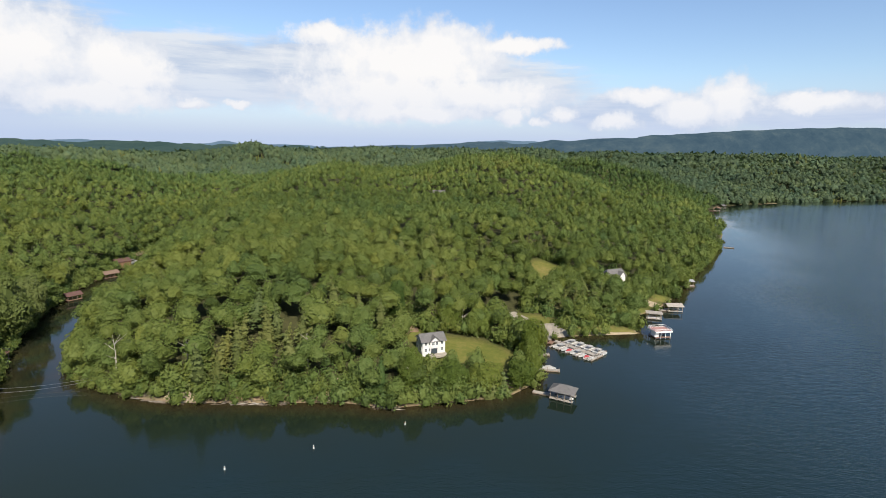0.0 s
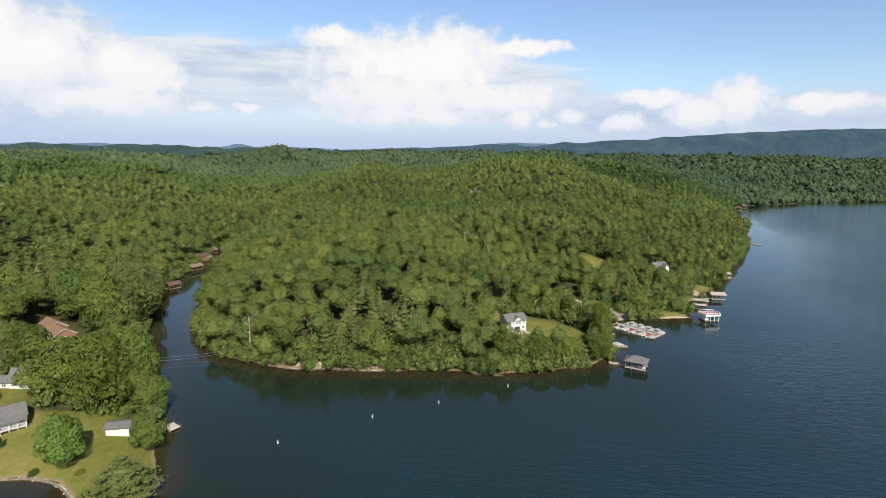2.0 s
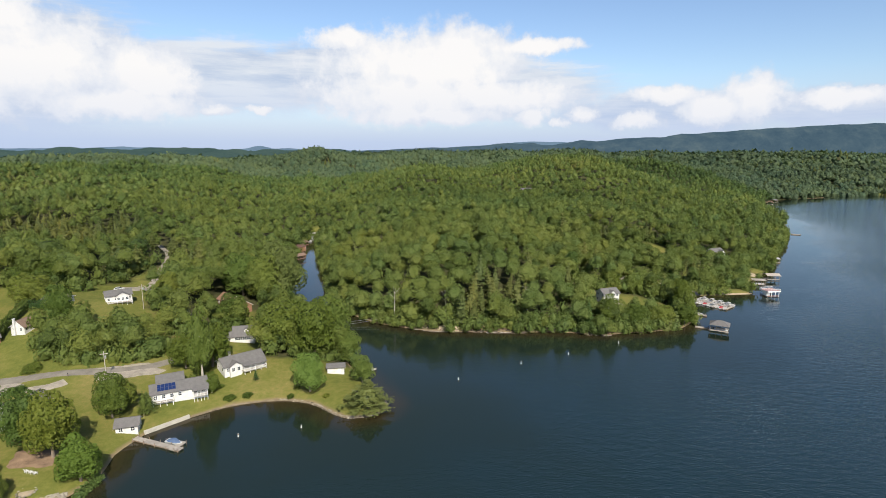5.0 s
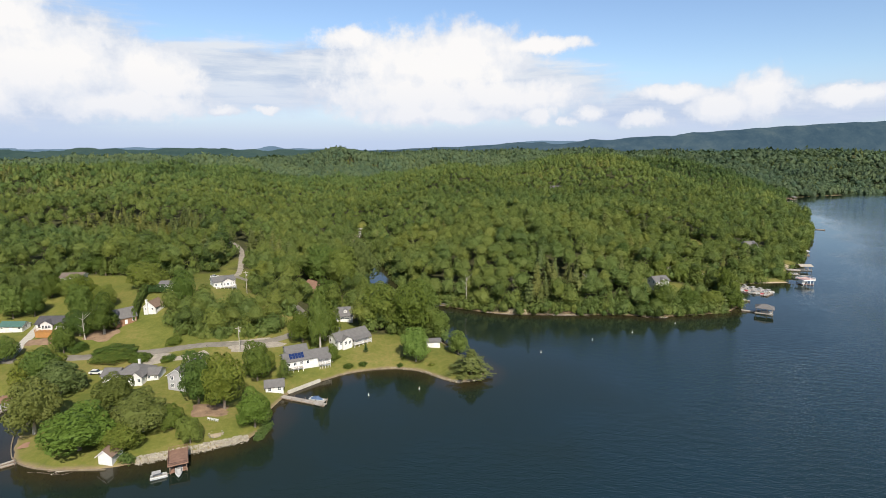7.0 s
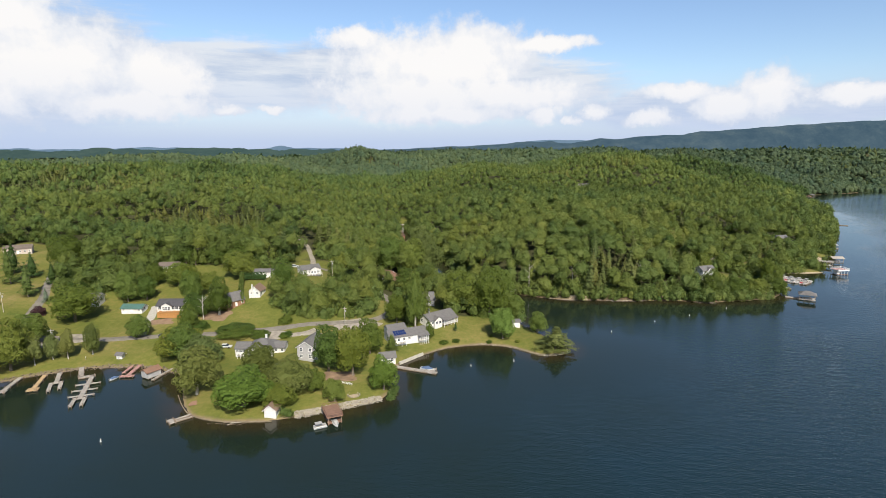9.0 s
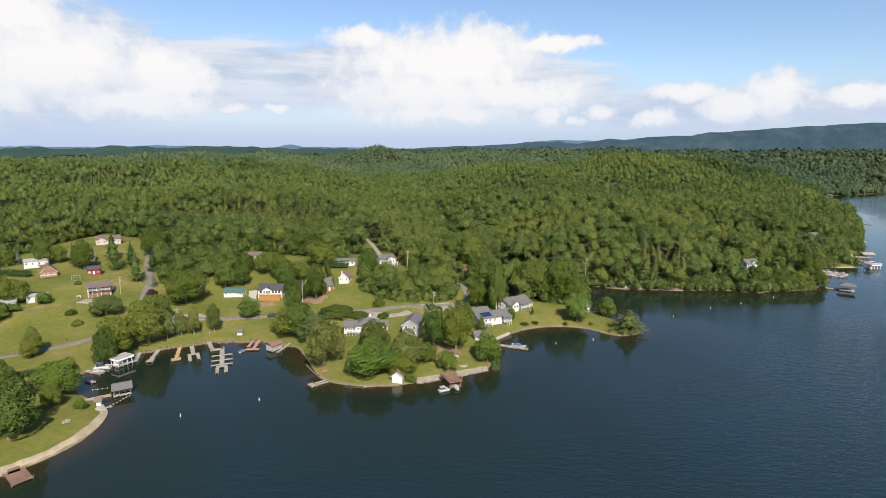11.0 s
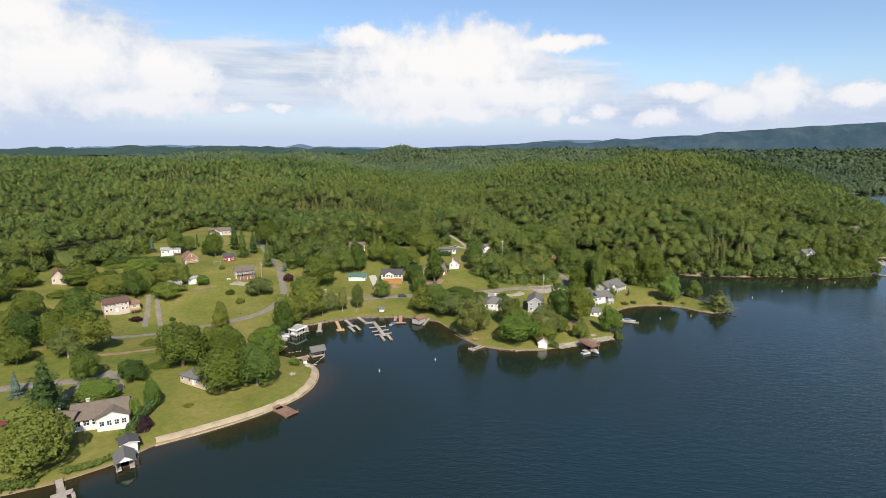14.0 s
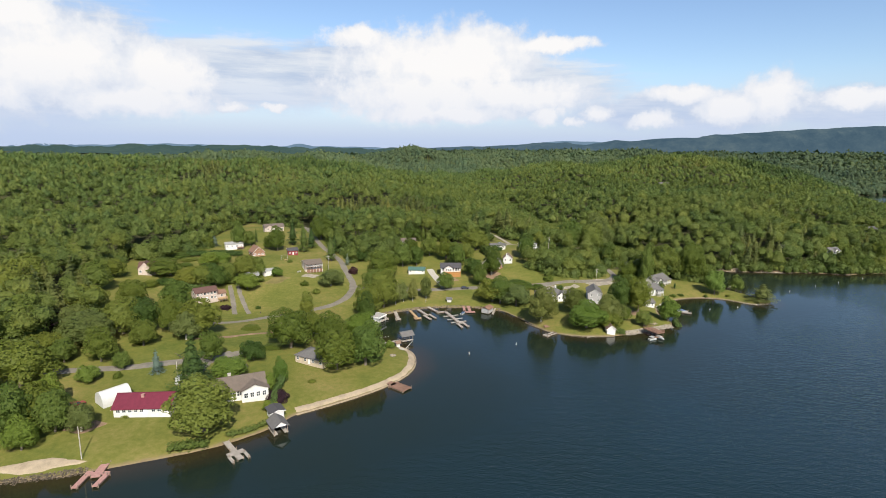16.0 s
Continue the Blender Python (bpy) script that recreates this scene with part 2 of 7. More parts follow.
GREY_METAL = lined("grey_metal", (0.28, 0.28, 0.27), 0.4, axis=0, rough=0.4)
TRIM = material("white_trim", (0.70, 0.69, 0.66), 0.6, 0.06)
RED_PAINT = material("red_paint", (0.20, 0.035, 0.035), 0.6, 0.15)
DARK_PAINT = material("dark_paint", (0.035, 0.035, 0.04), 0.6, 0.2)
DECK_GREY = lined("weathered_boards", (0.29, 0.26, 0.22), 0.14, axis=0, rough=0.9, spread=0.2)
DECK_BROWN = lined("brown_boards", (0.19, 0.11, 0.075), 0.14, axis=0, rough=0.9, spread=0.25)
DECK_ORANGE = lined("orange_boards", (0.34, 0.17, 0.055), 0.14, axis=2, rough=0.8)
DECK_TAN = lined("tan_boards", (0.40, 0.27, 0.14), 0.14, axis=0, rough=0.85)
PILE = material("pile_wood", (0.20, 0.15, 0.11), 0.9, 0.25, 2.0, 12.0, 0.4)
CANVAS = material("canvas_cover", (0.30, 0.29, 0.27), 0.8, 0.12, 2.0)
CANVAS_RED = material("red_cover", (0.30, 0.045, 0.05), 0.8, 0.12, 2.0)
CANVAS_BLUE = material("blue_cover", (0.07, 0.11, 0.19), 0.8, 0.12, 2.0)
BOAT_WHITE = material("boat_white", (0.50, 0.50, 0.48), 0.35, 0.05)
ALUMINIUM = material("aluminium", (0.6, 0.6, 0.6), 0.35, 0.1, metal=0.9)
RUBBER = material("rubber", (0.02, 0.02, 0.02), 0.8, 0.1)
SOLAR = material("solar_cells", (0.012, 0.025, 0.085), 0.15, 0.1, spec=0.6)
GLASS = material("window_glass", (0.035, 0.045, 0.055), 0.08, 0.1, 0.5, 2.0, spec=0.6)
PINK = material("pink_paint", (0.34, 0.19, 0.16), 0.7, 0.15)


# -- plan: shoreline and relief --
SHORE_EAST = [(4800, 1750), (2500, 1350), (1500, 1150), (764, 950), (556, 880), (417, 810), (360, 745), (318, 660), (285, 585), (276, 535),
              (236, 464), (191, 391), (150, 330), (132, 300), (110, 271), (95, 259), (84, 248), (88, 233), (69, 230), (50, 226), (38, 218)]
SHORE_POINT = [(35, 200), (31, 178), (22, 169), (9, 165), (-16, 159), (-32, 162), (-50, 161), (-79, 160), (-92, 161), (-104, 165), (-118, 171),
               (-130, 182), (-142, 200), (-150, 222), (-163, 262), (-178, 308), (-203, 394), (-208, 426), (-216, 424), (-213, 400)]
SHORE_HAMLET = [(-208, 356), (-200, 318), (-195, 276), (-177, 222), (-161, 188), (-138.5, 155), (-121.5, 126), (-109, 105), (-100, 90), (-102, 83), (-110, 80),
                (-115, 83), (-124, 90), (-135, 91.5), (-149, 87), (-159, 77), (-166, 68), (-168, 58), (-165, 47), (-168, 39), (-180, 32), (-191, 26.5)]
SHORE_COVE = [(-199, 23.5), (-213, 22), (-224, 25), (-230, 32), (-237, 44), (-244, 55), (-260, 60), (-280, 58), (-295, 50), (-304, 43), (-311, 33),
              (-312, 20), (-302, 9), (-290, 3), (-282, -5), (-280, -20), (-287, -34), (-299, -46), (-312, -56), (-317, -66), (-326, -75)]
SHORE_WEST = [(-334, -80), (-346, -86), (-358, -92), (-372, -96), (-400, -104), (-450, -125), (-560, -190), (-900, -420), (-1500, -900), (-4800, -1400)]
SHORE = np.array(SHORE_EAST + SHORE_POINT + SHORE_HAMLET + SHORE_COVE + SHORE_WEST, float)
HILLS = [(-70, 285, 70, 90, 13), (-640, 430, 190, 190, 36), (-610, 740, 210, 200, 34), (-150, 640, 130, 160, 6), (60, 520, 90, 120, 8),
         (900, 1430, 420, 260, 42), (1700, 1800, 700, 350, 46), (-1100, 1400, 400, 300, -14), (150, 1500, 400, 250, 16), (-1400, 700, 300, 300, 6),
         (-700, 60, 140, 160, 14), (0, 2300, 900, 300, 22), (-1600, 2700, 900, 350, 36), (1400, 2900, 900, 500, 30), (-235, 620, 60, 130, -14), (-285, 900, 90, 170, -16), (-100, 570, 80, 110, 9),
         (130, 800, 170, 170, 54), (-90, 830, 140, 160, 0), (-750, 950, 160, 120, 34), (-260, 1250, 150, 130, 42), (-900, 560, 180, 150, 26), (300, 1550, 450, 200, 9), (-150, 1750, 700, 220, 44), (-500, 1600, 300, 200, 4), (80, 1070, 330, 110, -10), (-620, 690, 150, 150, -25)]

# knolls, hollows and benches close to the shore: middle, reach, height
RISES = [(-235, 128, 40, 4.9), (-372, 98, 34, 3.6), (-388, 42, 26, -1.3), (-366, 30, 24, -5.4), (-298, 104, 30, -2.0), (-212, 66, 28, -1.8), (-300, 170, 45, 1.2), (-420, 130, 40, -1.1), (-402, 180, 40, 4.1),
          (-560, 180, 90, -12), (-480, 210, 55, -1.5), (-400, 240, 55, -6.7), (-620, 340, 90, -15), (-535, 370, 60, -6.5), (-400, 350, 50, 7), (-320, 340, 60, 4.5), (-270, 235, 45, 3.2), (-205, 225, 40, 4),
          (-130, 365, 60, 10), (-185, 440, 60, 9), (-110, 205, 40, 5), (-112, 310, 35, -1.2), (-45, 300, 40, -3.5), (20, 280, 45, -2.1), (40, 385, 55, 5), (-45, 480, 60, 2.8), (-250, 600, 80, 3.2), (-90, 165, 30, 2.2),
         (-645, 550, 95, -15), (-860, 580, 130, -9), (-875, 925, 80, -15), (-690, 1035, 80, 8), (-585, 745, 105, 21), (-575, 1165, 75, -13), (-345, 1250, 60, -15), (-226, 153, 24, 2.2), (-445, 1240, 74, 12), (-375, 1262, 50, -11), (-450, 1790, 150, -13), (-715, 935, 75, -7), (-790, 845, 60, -8), (-600, 905, 60, -8), (-850, 1640, 160, -14), (200, 1880, 120, -8)]


def shore_distance(x, y):
    """Metres to the shoreline: plus on land, minus in the lake."""
    x, y = np.asarray(x, float), np.asarray(y, float)
    best = np.full(x.shape, 1e9)
    inside = np.zeros(x.shape, bool)
    ring = np.vstack([SHORE, [(-4800, 9000), (4800, 9000)]])
    for i in range(len(ring)):
        (ax, ay), (bx, by) = ring[i], ring[(i + 1) % len(ring)]
        dx, dy = bx - ax, by - ay
        if i < len(SHORE) - 1:
            f = np.clip(((x - ax) * dx + (y - ay) * dy) / (dx * dx + dy * dy), 0, 1)
            best = np.minimum(best, (x - ax - f * dx) ** 2 + (y - ay - f * dy) ** 2)
        if dy:
            inside ^= ((ay > y) != (by > y)) & (x < ax + (y - ay) * dx / dy)
    best = np.sqrt(best)
    return np.where(inside, best, -best)


def bumps(x, y, size, seed):
    """Smooth unevenness between -1 and 1."""
    r = np.random.RandomState(seed)
    out = 0
    for k in range(9):
        a, w = r.uniform(0, 6.28), r.uniform(0.6, 1.7) / size * 6.28
        out = out + np.sin((x * math.cos(a) + y * math.sin(a)) * w + r.uniform(0, 6.28))
    return out / 4.0


def relief(x, y, d=None):
    x, y = np.asarray(x, float), np.asarray(y, float)
    d = shore_distance(x, y) if d is None else d
    flat = 1 - 0.45 * np.exp(-((x + 315) / 60) ** 2 - ((y + 30) / 50) ** 2)
    up = np.maximum(d - 3, 0)
    z = 1.3 * np.tanh(d * 0.32) + flat * 0.13 * 200 * (1 - np.exp(-up / 200))
    grow = 1 - np.exp(-np.maximum(d, 0) / 60)
    for cx, cy, sx, sy, h in HILLS:
        z = z + grow * h * np.exp(-((x - cx) / sx) ** 2 - ((y - cy) / sy) ** 2)
    z = z + grow * np.clip((np.hypot(x + 100, y) - 380) / 420, 0, 1) * (15 * bumps(x, y, 340, 3) + 5 * bumps(x, y, 130, 4) - 3)
    z = z - grow * 9 * np.clip((np.hypot(x + 100, y) - 700) / 900, 0, 1.4)
    limit = 44 + 9 / (1 + np.exp(-(x - 150) / 120))
    z = np.where(z > limit, limit + 11 * np.tanh((z - limit) / 11), z)
    near = 1 - np.exp(-np.maximum(d, 0) / 25)
    for cx, cy, s, h in RISES:
        z = z + near * h * np.exp(-((x - cx) ** 2 + (y - cy) ** 2) / s ** 2)
    z = z + 29 * np.exp(-((x + 440) / 130) ** 2 - ((y - 1240) / 130) ** 2)
    return np.where(d > 0, z, np.maximum(d * 0.4, -7))
# -- plan ends --


# ---- ground ----
def link_mesh(name, verts, faces, mat, parent=None, smooth=False):
    me = bpy.data.meshes.new(name)
    verts, faces = np.asarray(verts, np.float32), np.asarray(faces, np.int32)
    n, k = faces.shape
    me.vertices.add(len(verts))
    me.vertices.foreach_set("co", verts.ravel())
    me.loops.add(n * k)
    me.loops.foreach_set("vertex_index", faces.ravel())
    me.polygons.add(n)
    me.polygons.foreach_set("loop_start", np.arange(0, n * k, k, dtype=np.int32))
    me.update(calc_edges=True)
    me.polygons.foreach_set("use_smooth", np.full(n, smooth))
    me.materials.append(mat)
    ob = new(name, me)
    ob.parent = parent
    return ob


def spread(ob, name, values):
    ob.data.attributes.new(name, "FLOAT", "POINT").data.foreach_set("value", np.asarray(values, np.float32))


def axis_steps(lo, hi, step, far_lo, far_hi):
    near = list(np.arange(lo, hi + step, step))
    up, down, s = [near[-1]], [near[0]], step
    while up[-1] < far_hi:
        s *= 1.09
        up.append(up[-1] + s)
    s = step
    while down[-1] > far_lo:
        s *= 1.09
        down.append(down[-1] - s)
    return np.array(down[:0:-1] + near + up[1:])


# roads and drives: width, surface, points
ROADS = {
    "lake_road": (4.3, "asphalt", [(-326, 74), (-312.5, 76.9), (-290.4, 77.9), (-272, 82), (-249.6, 83.6), (-231.7, 84.7), (-211.9, 89.9), (-193.9, 96.9), (-178, 106.2), (-176, 120.8), (-183.9, 139.8), (-198.6, 155.5), (-216.9, 172), (-234.2, 185.7)]),
    "hill_road": (4.1, "asphalt", [(-425, -12), (-395, 6), (-375.8, 2.7), (-368.4, 17.3), (-354.8, 28.2), (-342.8, 31.9), (-333.6, 39.9), (-326.9, 47.9), (-323.1, 61.9), (-324.9, 79), (-333, 94.6), (-340.6, 113.4), (-349.7, 125.9), (-363.7, 148.3), (-377.5, 174.6), (-397.4, 219.8)]),
    "lower_lane": (4.2, "asphalt", [(-425, -54), (-404, -50), (-386, -45), (-366, -37), (-352, -28), (-344, -20), (-338, -18)]),
    "gravel_drive": (3.6, "gravel", [(-234.2, 185.7), (-236.8, 198.2), (-242.8, 213.2), (-262, 262), (-285, 290)]),
    "garage_drive": (4.4, "concrete", [(-275, 82), (-281.5, 99.3), (-286.5, 113.3)]),
    "farm_drive": (2.5, "asphalt", [(-370.3, 30.3), (-377.7, 45), (-384.5, 57.1)]),
    "barn_drive": (2.3, "asphalt", [(-364.5, 32.8), (-375, 48.4), (-384.9, 64.9)]),
    "villa_drive": (3.4, "asphalt", [(-350, -22), (-343, -27), (-338, -33)]),
    "side_drive": (3.4, "asphalt", [(-352, -28), (-352, -38), (-349, -46)]),
    "field_track": (2.4, "dirt", [(-366, -14), (-358, -8), (-349, 0), (-340.8, 4.8)]),
    "boat_ramp": (10.0, "gravel", [(30, 246), (36, 239), (43, 231), (48, 225)]),
    "house_drive": (4.0, "gravel", [(-203, 88), (-206.1, 82.9), (-224, 80)]),
}
LAWNS = [(10, 196, 22, 16), (0, 183, 17, 7), (-15, 205, 9, 7), (60, 316, 12, 20), (54, 298, 9, 14), (41, 237, 12, 12), (100, 258, 7, 13), (78, 233, 24, 5), (118, 286, 8, 8), (108, 276, 7, 8), (136, 310, 6, 7), (162, 350, 5, 6), (240, 470, 7, 6), (96, 300, 12, 9),
         (-4, 552, 8, 9), (-232.2, 191.8, 9, 14), (-244, 179.3, 16, 10), (-246.7, 213.4, 5, 22), (-180, 165.1, 13, 9), (-172.1, 154.1, 9, 8), (-166, 123.4, 15, 10), (-122, 104, 14, 14), (-214, 430, 9, 12), (24, 176, 7, 6), (-120, 1010, 60, 40), (300, 1250, 90, 30),
         (-80.7, 161.6, 4, 3), (-51.3, 164.5, 3.2, 2.6), (-35.6, 164.1, 2.4, 3), (-34.6, 171.3, 2.4, 4), (37.9, 226.3, 7, 6), (44.9, 232.1, 9, 8), (50.7, 229.4, 8, 5), (17.8, 179.2, 5, 3)]
HAMLET = np.array([(-145, 55), (-95, 72), (-94, 92), (-108, 108), (-117, 118), (-136, 119), (-152, 116), (-172, 117.3), (-182, 125.9), (-195.6, 137.6), (-212.6, 151.9), (-224.3, 194.6), (-243.6, 198.4), (-253.2, 165.5), (-298.1, 170.7),
                   (-320.6, 168.7), (-344, 148.2), (-373.3, 194.4), (-443.7, 226.8), (-442, 146.9), (-456.3, 93.9), (-448.8, 40.6), (-425, 12), (-398, -18), (-420, -60), (-450, -120), (-300, -130), (-255, 0), (-190, 0)], float)


def within(x, y, ring):
    inside = np.zeros(np.shape(x), bool)
    for (ax, ay), (bx, by) in zip(ring, np.roll(ring, -1, 0)):
        if ay != by:
            inside ^= ((ay > y) != (by > y)) & (x < ax + (y - ay) * (bx - ax) / (by - ay))
    return inside


def line_distance(x, y, pts):
    best = np.full(np.shape(x), 1e9)
    for (ax, ay), (bx, by) in zip(pts[:-1], pts[1:]):
        dx, dy = bx - ax, by - ay
        f = np.clip(((x - ax) * dx + (y - ay) * dy) / (dx * dx + dy * dy), 0, 1)
        best = np.minimum(best, np.hypot(x - ax - f * dx, y - ay - f * dy))
    return best


def openness(x, y):
    """1 on lawns and in the hamlet, 0 in the woods."""
    out = within(x, y, HAMLET).astype(float)
    for cx, cy, rx, ry in LAWNS:
        out = np.maximum(out, np.clip(2.2 - 2 * np.hypot((x - cx) / rx, (y - cy) / ry), 0, 1))
    return out


XS = axis_steps(-470, 160, 3.6, -4700, 4700)
YS = axis_steps(-130, 330, 3.6, -1500, 4800)
gx, gy = np.meshgrid(XS, YS)
gd = shore_distance(gx, gy)
gz = relief(gx, gy, gd)
near_field = np.clip(1 - (np.hypot(gx + 150, gy) - 300) / 200, 0, 1)
gz = gz + np.where(gd > 4, near_field * 0.25 * bumps(gx, gy, 22, 8), 0)


def height(x, y):
    """Height of the ground sheet itself."""
    x, y = np.asarray(x, float), np.asarray(y, float)
    i = np.clip(np.searchsorted(XS, x) - 1, 0, len(XS) - 2)
    j = np.clip(np.searchsorted(YS, y) - 1, 0, len(YS) - 2)
    u, v = (x - XS[i]) / (XS[i + 1] - XS[i]), (y - YS[j]) / (YS[j + 1] - YS[j])
    return gz[j, i] * (1 - u) * (1 - v) + gz[j, i + 1] * u * (1 - v) + gz[j + 1, i] * (1 - u) * v + gz[j + 1, i + 1] * u * v


def at(x, y, lift=0.0):
    return float(height(x, y)) + lift


ground_mat = bpy.data.materials.new("meadow_and_forest_floor")
ground_mat.use_nodes = True
t = ground_mat.node_tree
where = node(t, "ShaderNodeTexCoord").outputs["Object"]
patch, tuft, speck = grain(t, where, 0.045, 5), grain(t, where, 0.5, 5, 0.75), grain(t, where, 5.0, 3)
f = maths(t, "ADD", maths(t, "MULTIPLY", patch, 0.5), maths(t, "ADD", maths(t, "MULTIPLY", tuft, 0.38), maths(t, "MULTIPLY", speck, 0.12)))
grass = ramp(t, f, (0.36, (0.074, 0.096, 0.019)), (0.49, (0.122, 0.126, 0.028)), (0.59, (0.170, 0.148, 0.046)), (0.68, (0.235, 0.174, 0.084)))
floor_colour = ramp(t, tuft, (0.3, (0.030, 0.036, 0.014)), (0.7, (0.075, 0.070, 0.030)))
earth = ramp(t, maths(t, "ADD", maths(t, "MULTIPLY", tuft, 0.6), maths(t, "MULTIPLY", speck, 0.4)), (0.3, (0.11, 0.080, 0.046)), (0.7, (0.30, 0.23, 0.14)))
lawn = node(t, "ShaderNodeAttribute", attribute_name="lawn").outputs["Fac"]
bank = node(t, "ShaderNodeAttribute", attribute_name="bank").outputs["Fac"]
bank = node(t, "ShaderNodeMapRange", in_0=maths(t, "ADD", bank, maths(t, "MULTIPLY", maths(t, "SUBTRACT", tuft, 0.5), 3.0)), in_1=0.2, in_2=1.3, in_3=1.0, in_4=0.0).outputs[0]
col = mix(t, bank, mix(t, lawn, floor_colour, grass), earth)
t.links.new(col, t.nodes["Principled BSDF"].inputs["Base Color"])
t.nodes["Principled BSDF"].inputs["Roughness"].default_value = 0.95
t.nodes["Principled BSDF"].inputs["Specular IOR Level"].default_value = 0.1
t.links.new(node(t, "ShaderNodeBump", in_Strength=0.7, in_Distance=0.15, in_Height=speck).outputs[0], t.nodes["Principled BSDF"].inputs["Normal"])
ny, nx = gx.shape
idx = np.arange(nx * ny).reshape(ny, nx)
quads = np.stack([idx[:-1, :-1], idx[:-1, 1:], idx[1:, 1:], idx[1:, :-1]], -1).reshape(-1, 4)
ground = link_mesh("ground", np.stack([gx, gy, gz], -1).reshape(-1, 3), quads, ground_mat, smooth=True)
tagged(ground, "grassy and wooded lakeside ground rising into hills", "ground", kind="structure")
spread(ground, "lawn", openness(gx, gy).ravel())
spread(ground, "bank", gd.ravel())

# ---- lake ----
water_mat = bpy.data.materials.new("lake_water")
water_mat.use_nodes = True
t = water_mat.node_tree
b = t.nodes["Principled BSDF"]
where = node(t, "ShaderNodeTexCoord").outputs["Object"]
b.inputs["Roughness"].default_value, b.inputs["IOR"].default_value = 0.06, 1.333
near_shore = node(t, "ShaderNodeAttribute", attribute_name="off").outputs["Fac"]
shallow = node(t, "ShaderNodeMapRange", in_0=maths(t, "ADD", near_shore, maths(t, "MULTIPLY", grain(t, where, 0.2), 3.0)), in_1=1.5, in_2=11.0, in_3=1.0, in_4=0.0).outputs[0]
calm = node(t, "ShaderNodeMapRange", in_0=maths(t, "ADD", near_shore, maths(t, "MULTIPLY", grain(t, where, 0.03, 3), 60.0)), in_1=30.0, in_2=110.0, in_3=1.0, in_4=0.0).outputs[0]
# murk colour with reflections painted in: olive woods inshore, blue sky offshore
murk_and_reflection = mix(t, calm, ramp(t, grain(t, where, 0.012, 3), (0.35, (0.0072, 0.0180, 0.0200)), (0.65, (0.0074, 0.0205, 0.0275))), (0.0105, 0.0160, 0.0085))
t.links.new(mix(t, shallow, murk_and_reflection, (0.032, 0.023, 0.010)), b.inputs["Base Color"])
wind = node(t, "ShaderNodeMapRange", in_0=maths(t, "ADD", near_shore, maths(t, "MULTIPLY", grain(t, where, 0.015, 3), 56.0)), in_1=42.0, in_2=112.0, in_3=0.04, in_4=1.0).outputs[0]
skew = node(t, "ShaderNodeMapping", in_Vector=where, in_Rotation=(0, 0, 0.5), in_Scale=(0.45, 1.0, 1.0)).outputs[0]
swell, ripple = grain(t, skew, 0.55, 3, 0.55), grain(t, skew, 2.2, 3, 0.6)
waves = maths(t, "ADD", swell, maths(t, "MULTIPLY", ripple, 0.45))
t.links.new(node(t, "ShaderNodeBump", in_Strength=maths(t, "MULTIPLY", wind, 0.36), in_Distance=0.7, in_Height=waves).outputs[0], b.inputs["Normal"])
WX, WY = axis_steps(-420, 220, 10.0, -4700, 4700), axis_steps(-120, 300, 10.0, -1600, 2200)
wx, wy = np.meshgrid(WX, WY)
wi = np.arange(wx.size).reshape(wx.shape)
lake = link_mesh("water", np.stack([wx, wy, wx * 0], -1).reshape(-1, 3), np.stack([wi[:-1, :-1], wi[:-1, 1:], wi[1:, 1:], wi[1:, :-1]], -1).reshape(-1, 4), water_mat)
tagged(lake, "dark blue-green rippled lake water reflecting the wooded shore", "water", kind="structure")
spread(lake, "off", np.maximum(-shore_distance(wx, wy), 0).ravel())

SURFACE = {"asphalt": ASPHALT, "gravel": GRAVEL, "concrete": CONCRETE, "dirt": DIRT, "sand": SAND}
ROAD_WORDS = {"asphalt": "worn grey asphalt lane between lawns", "gravel": "pale gravel drive with worn wheel tracks", "concrete": "pale concrete drive up to a house",
              "dirt": "bare earth track across the grass"}


def smooth_line(pts, step=2.0):
    """Points at even steps along a rounded line."""
    p = np.array(pts, float)
    for _ in range(2):
        q = np.empty((2 * len(p), p.shape[1]))
        q[0::2][:-1], q[1::2][:-1] = p[:-1] * 0.75 + p[1:] * 0.25, p[:-1] * 0.25 + p[1:] * 0.75
        q = np.vstack([p[:1], q[:-2], p[-1:]])
        p = q
    s = np.concatenate([[0], np.cumsum(np.hypot(*np.diff(p[:, :2], axis=0).T))])
    n = max(2, int(s[-1] / step))
    u = np.linspace(0, s[-1], n + 1)
    return np.stack([np.interp(u, s, p[:, k]) for k in range(p.shape[1])], 1)


def ribbon(name, pts, width, mat, lift=0.14, thick=0.3, edge=0.25):
    """A strip laid over the ground, with a slightly uneven edge."""
    c = smooth_line(pts)
    d = np.gradient(c, axis=0)
    n = np.stack([-d[:, 1], d[:, 0]], 1) / np.hypot(d[:, 0], d[:, 1])[:, None]
    r = np.random.RandomState(len(name))
    rows, k = [], 5
    for w in np.linspace(-1, 1, k):
        wob = (r.uniform(-edge, edge, len(c)) if abs(w) == 1 else 0)
        p = c + n * (w * width / 2 + wob)[:, None] if abs(w) == 1 else c + n * (w * width / 2)
        rows.append(np.column_stack([p, height(p[:, 0], p[:, 1]) + (lift if abs(w) < 1 else -0.05)]))
    v = np.stack(rows, 1).reshape(-1, 3)
    i = np.arange(len(v)).reshape(len(c), k)
    return link_mesh(name, v, np.stack([i[:-1, :-1], i[1:, :-1], i[1:, 1:], i[:-1, 1:]], -1).reshape(-1, 4), mat, smooth=True)


